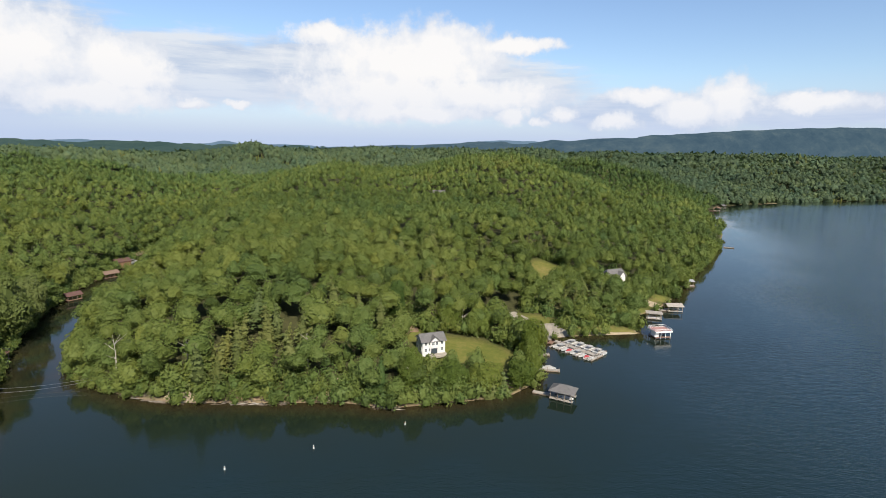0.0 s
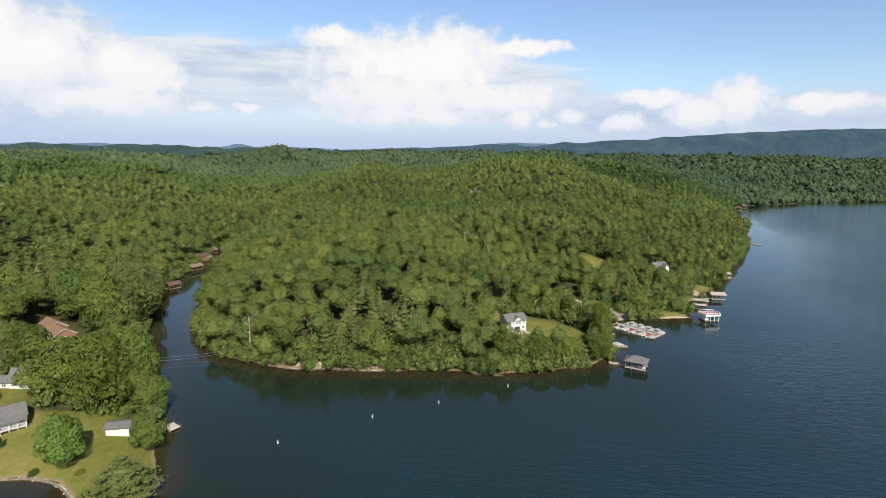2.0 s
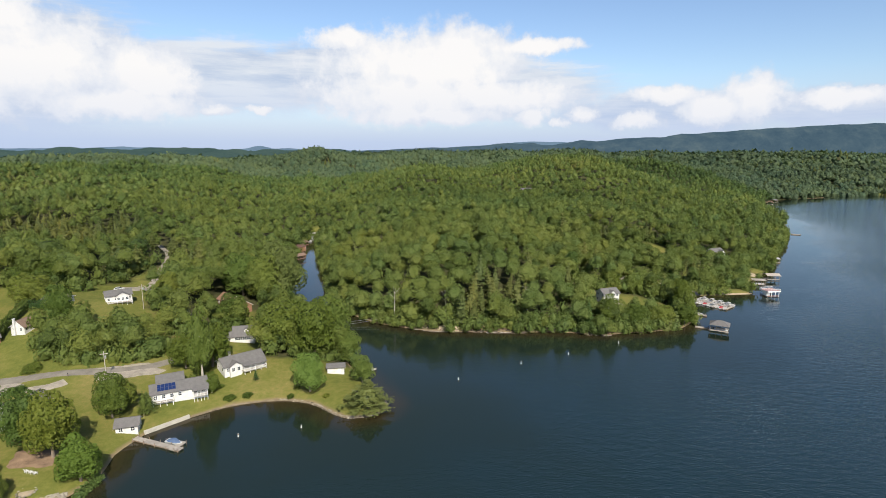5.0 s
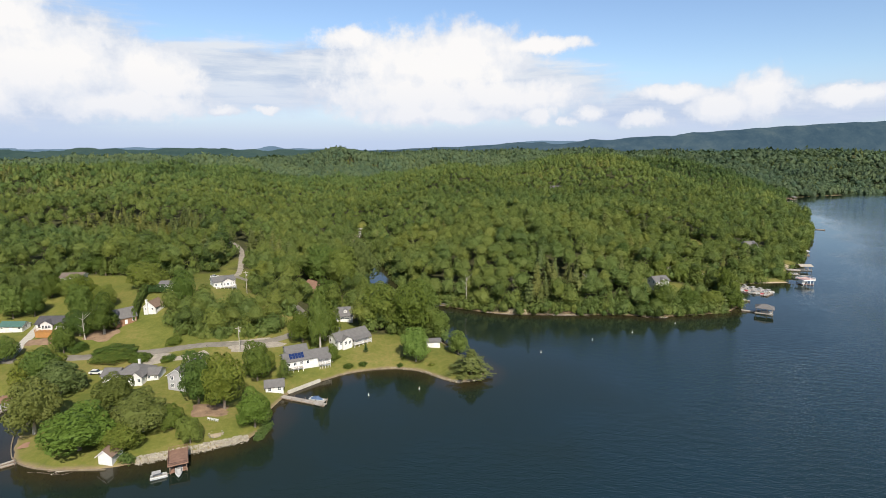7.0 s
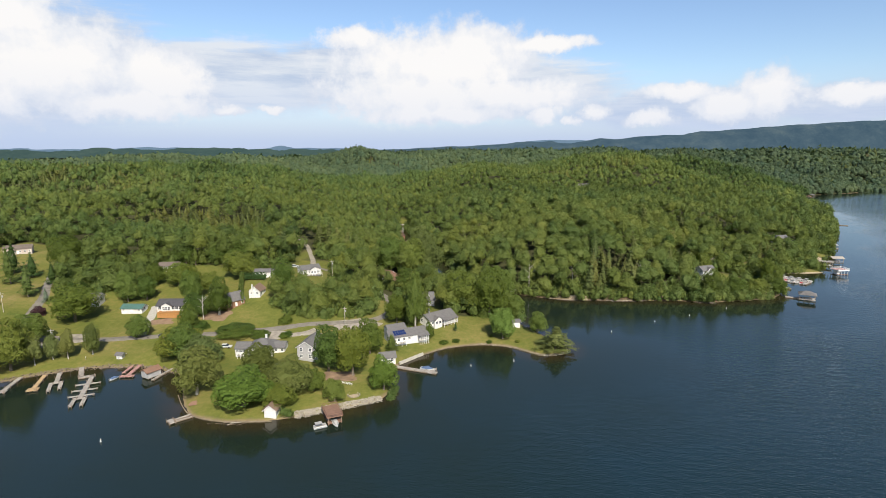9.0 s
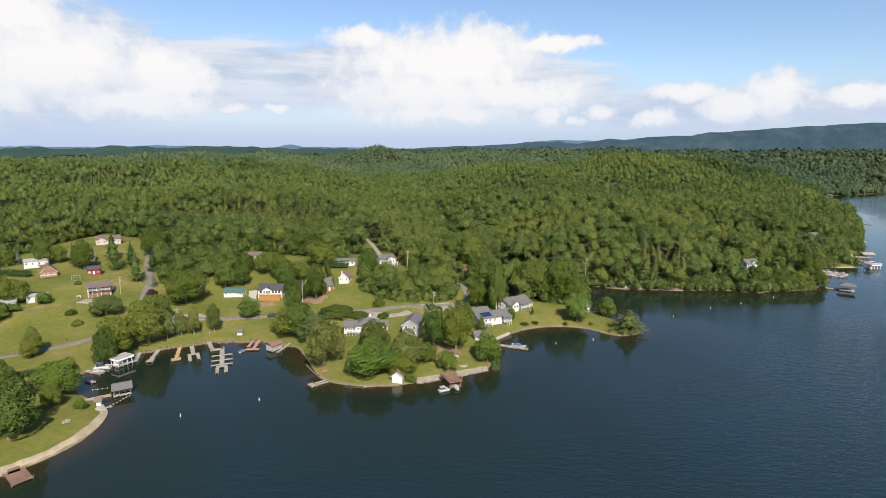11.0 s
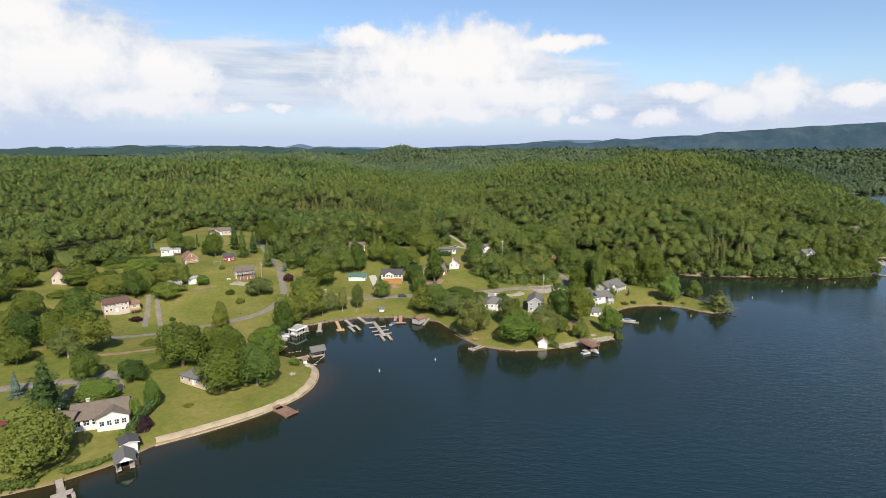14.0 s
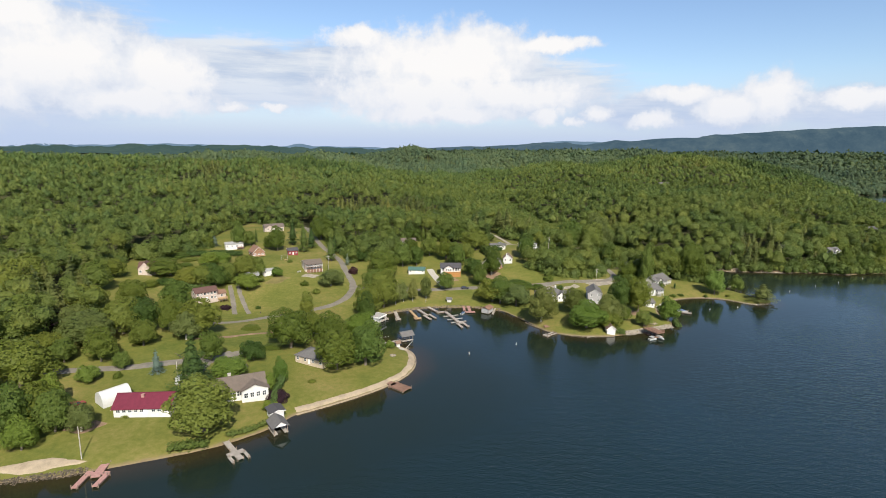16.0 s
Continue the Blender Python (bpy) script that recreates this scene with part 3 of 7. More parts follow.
for road_name, (wide, kind, pts) in ROADS.items():
    tagged(ribbon(road_name, pts, wide, SURFACE[kind], lift=0.16 if kind == "asphalt" else 0.13), ROAD_WORDS[kind], "road", kind="structure")


def patch_of(name, cx, cy, rx, ry, mat, label, turn=0.0, lift=0.12):
    """A rounded, uneven patch of bare ground."""
    n, rings = 28, 4
    r = np.random.RandomState(int(abs(cx) * 7 + abs(cy)))
    wob = 1 + 0.16 * np.sin(np.arange(n) * 0.9 + r.uniform(0, 6)) + r.uniform(-0.07, 0.07, n)
    a = np.arange(n) / n * 2 * math.pi
    vs = [(cx, cy, at(cx, cy, lift))]
    for k in range(1, rings + 1):
        u, v = np.cos(a) * rx * wob * k / rings, np.sin(a) * ry * wob * k / rings
        x, y = cx + u * math.cos(turn) - v * math.sin(turn), cy + u * math.sin(turn) + v * math.cos(turn)
        z = height(x, y) + (lift if k < rings else -0.06)
        vs += list(zip(x, y, z))
    fs = [(0, 1 + i, 1 + (i + 1) % n, 1 + (i + 1) % n) for i in range(n)]
    tri = [(0, 1 + i, 1 + (i + 1) % n) for i in range(n)]
    for k in range(rings - 1):
        o, q = 1 + k * n, 1 + (k + 1) * n
        for i in range(n):
            j = (i + 1) % n
            tri += [(o + i, q + i, q + j), (o + i, q + j, o + j)]
    return tagged(link_mesh(name, vs, tri, mat, smooth=True), label, "ground", kind="structure")


patch_of("bare_patch", -17, 209, 8, 5, DIRT, "bare sandy patch cut into the wooded bank")
patch_of("bare_patch", -80.7, 161.6, 3.4, 2.2, SAND, "ochre earth scar on the wooded bank", 0)
patch_of("bare_patch", -51.3, 164.5, 2.6, 2, DIRT, "bare earth slip on the wooded bank", 0)
patch_of("bare_patch", -35.6, 164.1, 1.3, 2.4, SAND, "worn sandy path down to the water", 0)
patch_of("bare_patch", -34.6, 171.3, 1.1, 4, SAND, "worn sandy path down to the water", 0)
patch_of("bare_patch", 44.9, 232.1, 8, 6, GRAVEL, "open gravel landing above the marina", 0.5)
patch_of("bare_patch", 50.7, 229.4, 7, 3.5, GRAVEL, "open gravel landing above the marina", 0.1)
patch_of("bare_patch", 17.8, 179.2, 4, 2, DIRT, "bare earth bank below the lawn", 0)
patch_of("bare_patch", 76, 230.5, 14, 2.6, SAND, "narrow sandy beach along the shore", 0.05)
patch_of("bare_patch", 95, 246, 5, 6, SAND, "sandy bank beside a boathouse")
patch_of("bare_patch", 108, 276, 5, 7, SAND, "sandy bank at the water's edge", 0.7)
patch_of("bare_patch", -250.7, 99.3, 7, 5, DIRT, "dry bare slope under a tree")
patch_of("bare_patch", -184, 50.7, 6.5, 4.5, DIRT, "mulched ground under two shade trees")
patch_of("bare_patch", -305.5, 74.9, 16, 6, GRAVEL, "gravel parking beside the lane", 0.4)
patch_of("bare_patch", -275, 96, 7, 3.5, DIRT, "bare earth below a raised deck")
patch_of("bare_patch", -189, 98, 12, 5, GRAVEL, "gravel turning place by the lane", 0.4)
patch_of("bare_patch", -220, 82, 9, 4, GRAVEL, "grey gravel parking beside a house", 0.1)
patch_of("bare_patch", -240.1, 181.2, 7, 5, GRAVEL, "gravel yard at the top of a drive")
patch_of("bare_patch", -180, 165.1, 7, 5, DRY_GRASS, "dry grass beside the cabins")


# ---- woods ----
def ico(level):
    bm = bmesh.new()
    bmesh.ops.create_icosphere(bm, subdivisions=level, radius=1)
    v = np.array([p.co for p in bm.verts])
    f = np.array([[p.index for p in q.verts] for q in bm.faces])
    bm.free()
    return v, f


ICO = {k: ico(k) for k in (1, 2, 3)}


def flakes(points, outward, size, r, quad=False, loose=0.8):
    """Small leaf sprays: a triangle or bent quad at each point, turned roughly outward."""
    n = len(points)
    nor = outward + r.normal(0, loose, (n, 3))
    nor /= np.linalg.norm(nor, axis=1)[:, None]
    a = np.cross(nor, r.normal(0, 1, (n, 3)))
    a /= np.linalg.norm(a, axis=1)[:, None]
    b = np.cross(nor, a)
    s = size * r.uniform(0.6, 1.3, (n, 1))
    if quad:
        v = np.stack([points - a * s, points - b * s * 0.7 + nor * s * 0.3, points + a * s, points + b * s * 0.7 - nor * s * 0.15], 1)
        i = np.arange(n)[:, None] * 4
        f = np.concatenate([i + [0, 1, 2], i + [0, 2, 3]])
    else:
        v = np.stack([points - a * s, points + a * s * 0.6 - b * s, points + a * s * 0.4 + b * s], 1)
        f = np.arange(n * 3).reshape(n, 3)
    return v.reshape(-1, 3), f


def crown_shape(kind, level, count, size, seed, quad=False, cut=-0.55, core=0.78):
    """A crown about the origin: radius 1, from z -0.5 to 1.2 or so; lumps over a core, with sprays on it."""
    r = np.random.RandomState(seed)
    v, f = ICO[level]
    if kind == "pine":
        tiers, boughs = 10, 8
        tier = r.choice(tiers, count, p=(lambda w: w / w.sum())(1.15 - np.arange(tiers) / tiers))
        z = -0.95 + tier / (tiers - 1) * 3.0
        reach = np.clip(1.05 * (1 - (z + 0.95) / 3.2), 0.05, None) ** 0.8 * (0.78 + 0.3 * np.sin(tier * 2.4 + seed))
        a = (r.randint(0, boughs, count) + 0.37 * tier) / boughs * 6.283 + r.normal(0, 0.15, count)
        u = np.sqrt(r.uniform(0.06, 1.0, count)) * r.uniform(0.9, 1.12, count)
        pts = np.column_stack([np.cos(a) * reach * u, np.sin(a) * reach * u, z - 0.2 * u * reach + r.normal(0, 0.035, count)])
        nor = np.column_stack([np.cos(a) * 0.5, np.sin(a) * 0.5, np.full(count, 1.2)])
        zz = v[:, 2] * 1.5 + 0.5
        wide = 0.5 * np.clip(1.05 * (1 - (zz + 0.95) / 3.2), 0.03, None)
        co = np.column_stack([v[:, 0] * wide * 1.2, v[:, 1] * wide * 1.2, zz])
        fv, ff = flakes(pts, nor, size, r, quad, 0.45)
        return np.vstack([co, fv]), np.vstack([f, ff + len(co)])
    if kind == "round":
        lumps = [(0, 0, 0.35, 0.6)]
        for ring, zz, rr in ((6, 0.30, 0.52), (5, -0.15, 0.56), (3, 0.70, 0.28)):
            o = r.uniform(0, 6)
            for k in range(ring):
                a = o + (k + r.uniform(-0.25, 0.25)) / ring * 6.283
                lumps.append((math.cos(a) * rr, math.sin(a) * rr, zz + r.uniform(-0.15, 0.15), r.uniform(0.34, 0.5)))
    elif kind == "dome":
        lumps = [(0, 0, 0.0, 0.72), (0, 0, 0.5, 0.5), (r.uniform(-0.1, 0.1), r.uniform(-0.1, 0.1), 0.92, 0.28)]
        for ring, zz, rr in ((7, 0.0, 0.56), (6, 0.42, 0.36), (3, 0.78, 0.16)):
            o = r.uniform(0, 6)
            for k in range(ring):
                a = o + (k + r.uniform(-0.2, 0.2)) / ring * 6.283
                lumps.append((math.cos(a) * rr, math.sin(a) * rr, zz + r.uniform(-0.1, 0.1), r.uniform(0.30, 0.40)))
    elif kind == "tall":
        lumps = [(0, 0, 0.2, 0.55), (0, 0, 1.0, 0.42)]
        for ring, zz, rr in ((5, 0.1, 0.5), (5, 0.6, 0.42), (4, -0.3, 0.5), (3, 1.15, 0.2)):
            o = r.uniform(0, 6)
            for k in range(ring):
                a = o + (k + r.uniform(-0.25, 0.25)) / ring * 6.283
                lumps.append((math.cos(a) * rr, math.sin(a) * rr, zz + r.uniform(-0.2, 0.2), r.uniform(0.3, 0.46)))
    else:  # willow: drooping, wide skirts
        lumps = [(0, 0, 0.25, 0.6)]
        for ring, zz, rr in ((7, 0.0, 0.6), (6, -0.4, 0.66), (4, 0.45, 0.35)):
            o = r.uniform(0, 6)
            for k in range(ring):
                a = o + (k + r.uniform(-0.3, 0.3)) / ring * 6.283
                lumps.append((math.cos(a) * rr, math.sin(a) * rr, zz + r.uniform(-0.15, 0.1), r.uniform(0.3, 0.42)))
    # smaller puffs over the large ones
    for lx, ly, lz, lr in lumps[1:]:
        for k in range(3):
            q = np.array((lx, ly, max(lz, 0.05) + 0.1)) + r.normal(0, 0.5, 3)
            q = q / np.linalg.norm(q)
            lumps.append((lx + q[0] * lr * 0.8, ly + q[1] * lr * 0.8, lz + q[2] * lr * 0.8, lr * r.uniform(0.38, 0.55)))
    reach = np.full(len(v), 0.25)
    for lx, ly, lz, lr in lumps:
        c = np.array((lx, ly, lz))
        m = v @ c
        disc = m * m - c @ c + lr * lr
        hit = disc > 0
        reach = np.where(hit, np.maximum(reach, m + np.sqrt(np.where(hit, disc, 0))), reach)
    co = v * (reach * (1 + r.normal(0, 0.05, len(v))))[:, None]
    # sprays on the outer skin of the lumps
    ball = np.array(lumps)
    n = count * 9
    pick = r.choice(len(ball), n, p=ball[:, 3] ** 2 / (ball[:, 3] ** 2).sum())
    nor = r.normal(0, 1, (n, 3)) + (0, 0, 0.35)
    nor /= np.linalg.norm(nor, axis=1)[:, None]
    pts = ball[pick, :3] + nor * ball[pick, 3:4] * r.uniform(0.93, 1.06, (n, 1))
    deep = ((np.linalg.norm(pts[:, None] - ball[None, :, :3], axis=2) / ball[None, :, 3]).min(1) > 0.90) & (pts[:, 2] > cut)
    pts, nor = pts[deep][:count], nor[deep][:count]
    keep = v[f].mean(1)[:, 2] > cut
    fv, ff = flakes(pts, nor * 1.5 + (0, 0, 0.25), size, r, quad, 0.5)
    middle = co.mean(0)
    return np.vstack([middle + (co - middle) * core, fv]), np.vstack([f[keep], ff + len(co)])


def woods(name, mat, spots, shapes, label, seed):
    """One object of many crowns. spots: x, y, z of the crown's middle, radius, half height, tone."""
    r = np.random.RandomState(seed)
    vs, fs, tones, warms, base = [], [], [], [], 0
    which = r.randint(0, len(shapes), len(spots))
    for k, (sv, sf) in enumerate(shapes):
        s = spots[which == k]
        if not len(s):
            continue
        a = r.uniform(0, 6.283, len(s))
        c, n = np.cos(a)[:, None], np.sin(a)[:, None]
        wide = r.uniform(0.82, 1.18, (len(s), 1))
        lean = r.normal(0, 0.14, (2, len(s), 1))
        x = (sv[:, 0] * c * wide - sv[:, 1] * n / wide + sv[:, 2] * lean[0]) * s[:, 3:4] + s[:, 0:1]
        y = (sv[:, 0] * n * wide + sv[:, 1] * c / wide + sv[:, 2] * lean[1]) * s[:, 3:4] + s[:, 1:2]
        z = sv[:, 2] * s[:, 4:5] + s[:, 2:3]
        vs.append(np.stack([x, y, z], -1).reshape(-1, 3))
        fs.append((sf[None] + (np.arange(len(s)) * len(sv))[:, None, None]).reshape(-1, 3) + base)
        tones.append(np.repeat(s[:, 5], len(sv)))
        warms.append(np.repeat(s[:, 6], len(sv)))
        base += len(s) * len(sv)
    ob = link_mesh(name, np.vstack(vs), np.vstack(fs), mat)
    spread(ob, "tone", np.concatenate(tones))
    spread(ob, "warm", np.concatenate(warms))
    return tagged(ob, label, "woodland", kind="stuff")


def scatter(x0, x1, y0, y1, step, seed):
    r = np.random.RandomState(seed)
    nx, ny = int((x1 - x0) / step), int((y1 - y0) / step)
    i, j = np.meshgrid(np.arange(nx), np.arange(ny))
    x = x0 + (i + 0.5 * (j % 2) + r.uniform(-0.42, 0.42, i.shape)) * step
    y = y0 + (j + r.uniform(-0.42, 0.42, i.shape)) * step
    return x.ravel(), y.ravel()


FLIGHT = [(0, 3), (-259, -206)]     # the lake strip before the shore
GROVES = [(-317.4, 140.7, 8, 12), (-350.9, 148, 12, 20), (-338.6, 119, 7, 12), (-374, 178, 8, 10), (-445.6, 115.7, 14, 14), (-205, 110, 24, 13), (-160, 138, 9, 10), (-326, 128, 8, 9), (-334.1, 173, 20, 16),
          (-405, -85, 24, 12), (-325.1, 148, 10, 9), (-437.3, 125.8, 9, 8), (-443.1, 90.9, 8, 8), (-190, 134, 6, 9)]


def wood_mask(x, y, margin=0.0):
    d = shore_distance(x, y)
    keep = (d > 0.3) & (openness(x, y) < 0.35)
    for cx, cy, rx, ry in GROVES:
        keep |= (d > 2.5) & (np.hypot((x - cx) / rx, (y - cy) / ry) < 1)
    for wide, kind, pts in ROADS.values():
        keep &= line_distance(x, y, pts) > wide / 2 + 2.5
    for hx, hy, *_ in HOMES:
        keep &= np.hypot(x - hx, y - hy) > 11
    # the wedge of land that can be seen from the lake, with a margin
    keep &= (x > -330 - 0.95 * (y + 206)) & (x < 60 + 0.84 * (y + 20))
    return keep, d


# ---- building kit ----
class Solid:
    """Collects boxes and slabs for one mesh."""
    def __init__(self):
        self.v, self.f = [], []

    def add(self, verts, faces):
        o = len(self.v)
        self.v += [tuple(p) for p in verts]
        self.f += [tuple(o + i for i in q) for q in faces]
        return self

    def box(self, x0, x1, y0, y1, z0, z1):
        v = [(x0, y0, z0), (x1, y0, z0), (x1, y1, z0), (x0, y1, z0), (x0, y0, z1), (x1, y0, z1), (x1, y1, z1), (x0, y1, z1)]
        return self.add(v, [(3, 2, 1, 0), (4, 5, 6, 7), (0, 1, 5, 4), (1, 2, 6, 5), (2, 3, 7, 6), (3, 0, 4, 7)])

    def slab(self, quad, thick):
        """A flat quad given thickness downward."""
        low = [(x, y, z - thick) for x, y, z in quad]
        return self.add(list(quad) + low, [(0, 1, 2, 3), (7, 6, 5, 4), (0, 4, 5, 1), (1, 5, 6, 2), (2, 6, 7, 3), (3, 7, 4, 0)])

    def post(self, x, y, z0, z1, r=0.12, n=8):
        ring = [(x + r * math.cos(k / n * 6.2832), y + r * math.sin(k / n * 6.2832)) for k in range(n)]
        v = [(a, b, z0) for a, b in ring] + [(a, b, z1) for a, b in ring]
        return self.add(v, [tuple(range(n - 1, -1, -1)), tuple(range(n, 2 * n))] + [(k, (k + 1) % n, n + (k + 1) % n, n + k) for k in range(n)])

    def tube(self, a, b, r=0.1, n=7, taper=1.0):
        a, b = Vector(a), Vector(b)
        q = (b - a).to_track_quat("Z", "Y").to_matrix()
        v = []
        for p, s in ((a, r), (b, r * taper)):
            v += [p + q @ Vector((s * math.cos(k / n * 6.2832), s * math.sin(k / n * 6.2832), 0)) for k in range(n)]
        return self.add(v, [tuple(range(n - 1, -1, -1)), tuple(range(n, 2 * n))] + [(k, (k + 1) % n, n + (k + 1) % n, n + k) for k in range(n)])


def part(name, solid, mat, parent, label="", m=None, bevel=0.0):
    """One mesh under a thing or part."""
    me = bpy.data.meshes.new(name)
    me.from_pydata(solid.v, [], solid.f)
    me.materials.append(mat)
    if bevel:
        bm = bmesh.new()
        bm.from_mesh(me)
        bmesh.ops.remove_doubles(bm, verts=bm.verts, dist=0.0005)
        bmesh.ops.bevel(bm, geom=bm.edges, offset=bevel, segments=2, profile=0.6, affect="EDGES")
        bm.to_mesh(me)
        bm.free()
    me.update()
    ob = new(name, me)
    ob.parent = parent
    if m is not None:
        ob.matrix_basis = m
    if label:
        tagged(ob, label)
    return ob


def thing(name, label, category, x, y, z, turn=0.0, group=""):
    ob = new(name)
    ob.matrix_basis = pose(x, y, z, 0, 0, turn)
    return tagged(ob, label, category, group)


PANES = {}


def window(parent, x, y, z, w=1.0, h=1.3, side=0, frame_mat=None, bars=1):
    """A window in a wall whose outside looks along side (0 front, 90 right, 180 back, -90 left)."""
    frame_mat = frame_mat or TRIM
    key = (round(w, 2), round(h, 2), frame_mat.name, bars)
    if key not in PANES:
        s = Solid().box(-w / 2 - 0.1, w / 2 + 0.1, -0.07, 0.03, -0.12, h + 0.1)
        lw = w / (bars + 1)
        g = Solid().box(-lw / 2 + 0.03, lw / 2 - 0.03, -0.078, 0.0, 0.03, h / 2 - 0.03)
        PANES[key] = (part("window", s, frame_mat, None), part("pane", g, GLASS, None))
        for o in PANES[key]:
            scene.collection.objects.unlink(o)
    fr, pa = PANES[key]
    a = new("window", fr.data)
    a.parent = parent
    a.matrix_basis = pose(x, y, z, 0, 0, side)
    lw = w / (bars + 1)
    for k in range(bars + 1):
        for row in (0, 1):
            b = new("pane", pa.data)
            b.parent = a
            b.matrix_basis = pose(-w / 2 + lw * (k + 0.5), 0, row * h / 2)
    return a


def door(parent, x, y, z, w=0.95, h=2.05, side=0, mat=None):
    d = part("door", Solid().box(-w / 2, w / 2, -0.06, 0.02, 0, h).box(-w / 2 - 0.1, -w / 2, -0.08, 0.02, 0, h + 0.1).box(w / 2, w / 2 + 0.1, -0.08, 0.02, 0, h + 0.1), mat or TRIM, parent, m=pose(x, y, z, 0, 0, side))
    return d


def gable_body(L, W, h, rh, base=-1.6):
    """Walls with gables at both ends of x."""
    a, b = L / 2, W / 2
    v = [(-a, -b, base), (a, -b, base), (a, b, base), (-a, b, base), (-a, -b, h), (a, -b, h), (a, b, h), (-a, b, h), (-a, 0, h + rh), (a, 0, h + rh)]
    return Solid().add(v, [(3, 2, 1, 0), (0, 1, 5, 4), (2, 3, 7, 6), (1, 2, 6, 9, 5), (3, 0, 4, 8, 7), (4, 5, 9, 8), (6, 7, 8, 9)])


def gable_roof(L, W, h, rh, over=0.5, thick=0.16):
    a, b = L / 2 + over, W / 2
    drop = rh * over / b
    e = b + over
    s = Solid()
    lift = thick + 0.02
    s.slab([(-a, -e, h - drop + lift), (a, -e, h - drop + lift), (a, 0, h + rh + lift), (-a, 0, h + rh + lift)], thick)
    s.slab([(-a, 0, h + rh + lift), (a, 0, h + rh + lift), (a, e, h - drop + lift), (-a, e, h - drop + lift)], thick)
    s.box(-a, a, -0.14, 0.14, h + rh + lift - 0.06, h + rh + lift + 0.05)
    return s


def hip_roof(L, W, h, rh, over=0.5, thick=0.16):
    a, b = L / 2 + over, W / 2 + over
    r = max(a - b, 0.3)
    z0, z1 = h + 0.02, h + rh
    v = [(-a, -b, z0), (a, -b, z0), (a, b, z0), (-a, b, z0), (-a, -b, z0 + thick), (a, -b, z0 + thick), (a, b, z0 + thick), (-a, b, z0 + thick), (-r, 0, z1), (r, 0, z1)]
    return Solid().add(v, [(3, 2, 1, 0), (0, 1, 5, 4), (1, 2, 6, 5), (2, 3, 7, 6), (3, 0, 4, 7), (4, 5, 9, 8), (5, 6, 9), (6, 7, 8, 9), (7, 4, 8)])


def porch(parent, x0, x1, y0, y1, h, mat_floor, mat_roof=None, rail=True, floor_z=0.3, posts=4, rail_mat=None):
    """A porch or deck in front of a wall: floor, posts, rail, perhaps a roof."""
    rail_mat = rail_mat or TRIM
    part("deck_floor", Solid().box(x0, x1, y0, y1, floor_z - 0.18, floor_z), mat_floor, parent)
    top = h if mat_roof else floor_z + 1.0
    for k in range(posts):
        x = x0 + 0.12 + (x1 - x0 - 0.24) * k / (posts - 1)
        part("post", Solid().box(x - 0.08, x + 0.08, y0 + 0.04, y0 + 0.2, -1.5, top), rail_mat, parent)
    if rail:
        s = Solid().box(x0, x1, y0 + 0.05, y0 + 0.13, floor_z + 0.9, floor_z + 1.0).box(x0, x1, y0 + 0.06, y0 + 0.12, floor_z + 0.12, floor_z + 0.2)
        n = int((x1 - x0) / 0.28)
        for k in range(n + 1):
            x = x0 + (x1 - x0) * k / n
            s.box(x - 0.025, x + 0.025, y0 + 0.06, y0 + 0.11, floor_z + 0.1, floor_z + 0.95)
        for x in (x0 + 0.05, x1 - 0.11):
            s.box(x, x + 0.06, y0, y1, floor_z + 0.9, floor_z + 1.0)
        part("railing", s, rail_mat, parent)
    if mat_roof:
        part("porch_roof", Solid().slab([(x0 - 0.3, y0 - 0.3, h + 0.1), (x1 + 0.3, y0 - 0.3, h + 0.1), (x1 + 0.3, y1, h + 0.75), (x0 - 0.3, y1, h + 0.75)], 0.14), mat_roof, parent)


def chimney(parent, x, y, z0, z1, mat):
    part("chimney", Solid().box(x - 0.4, x + 0.4, y - 0.35, y + 0.35, z0, z1).box(x - 0.48, x + 0.48, y - 0.43, y + 0.43, z1, z1 + 0.15), mat, parent)


def row(n, L, edge=1.3):
    return [0.0] if n == 1 else [-L / 2 + edge + (L - 2 * edge) * k / (n - 1) for k in range(n)]


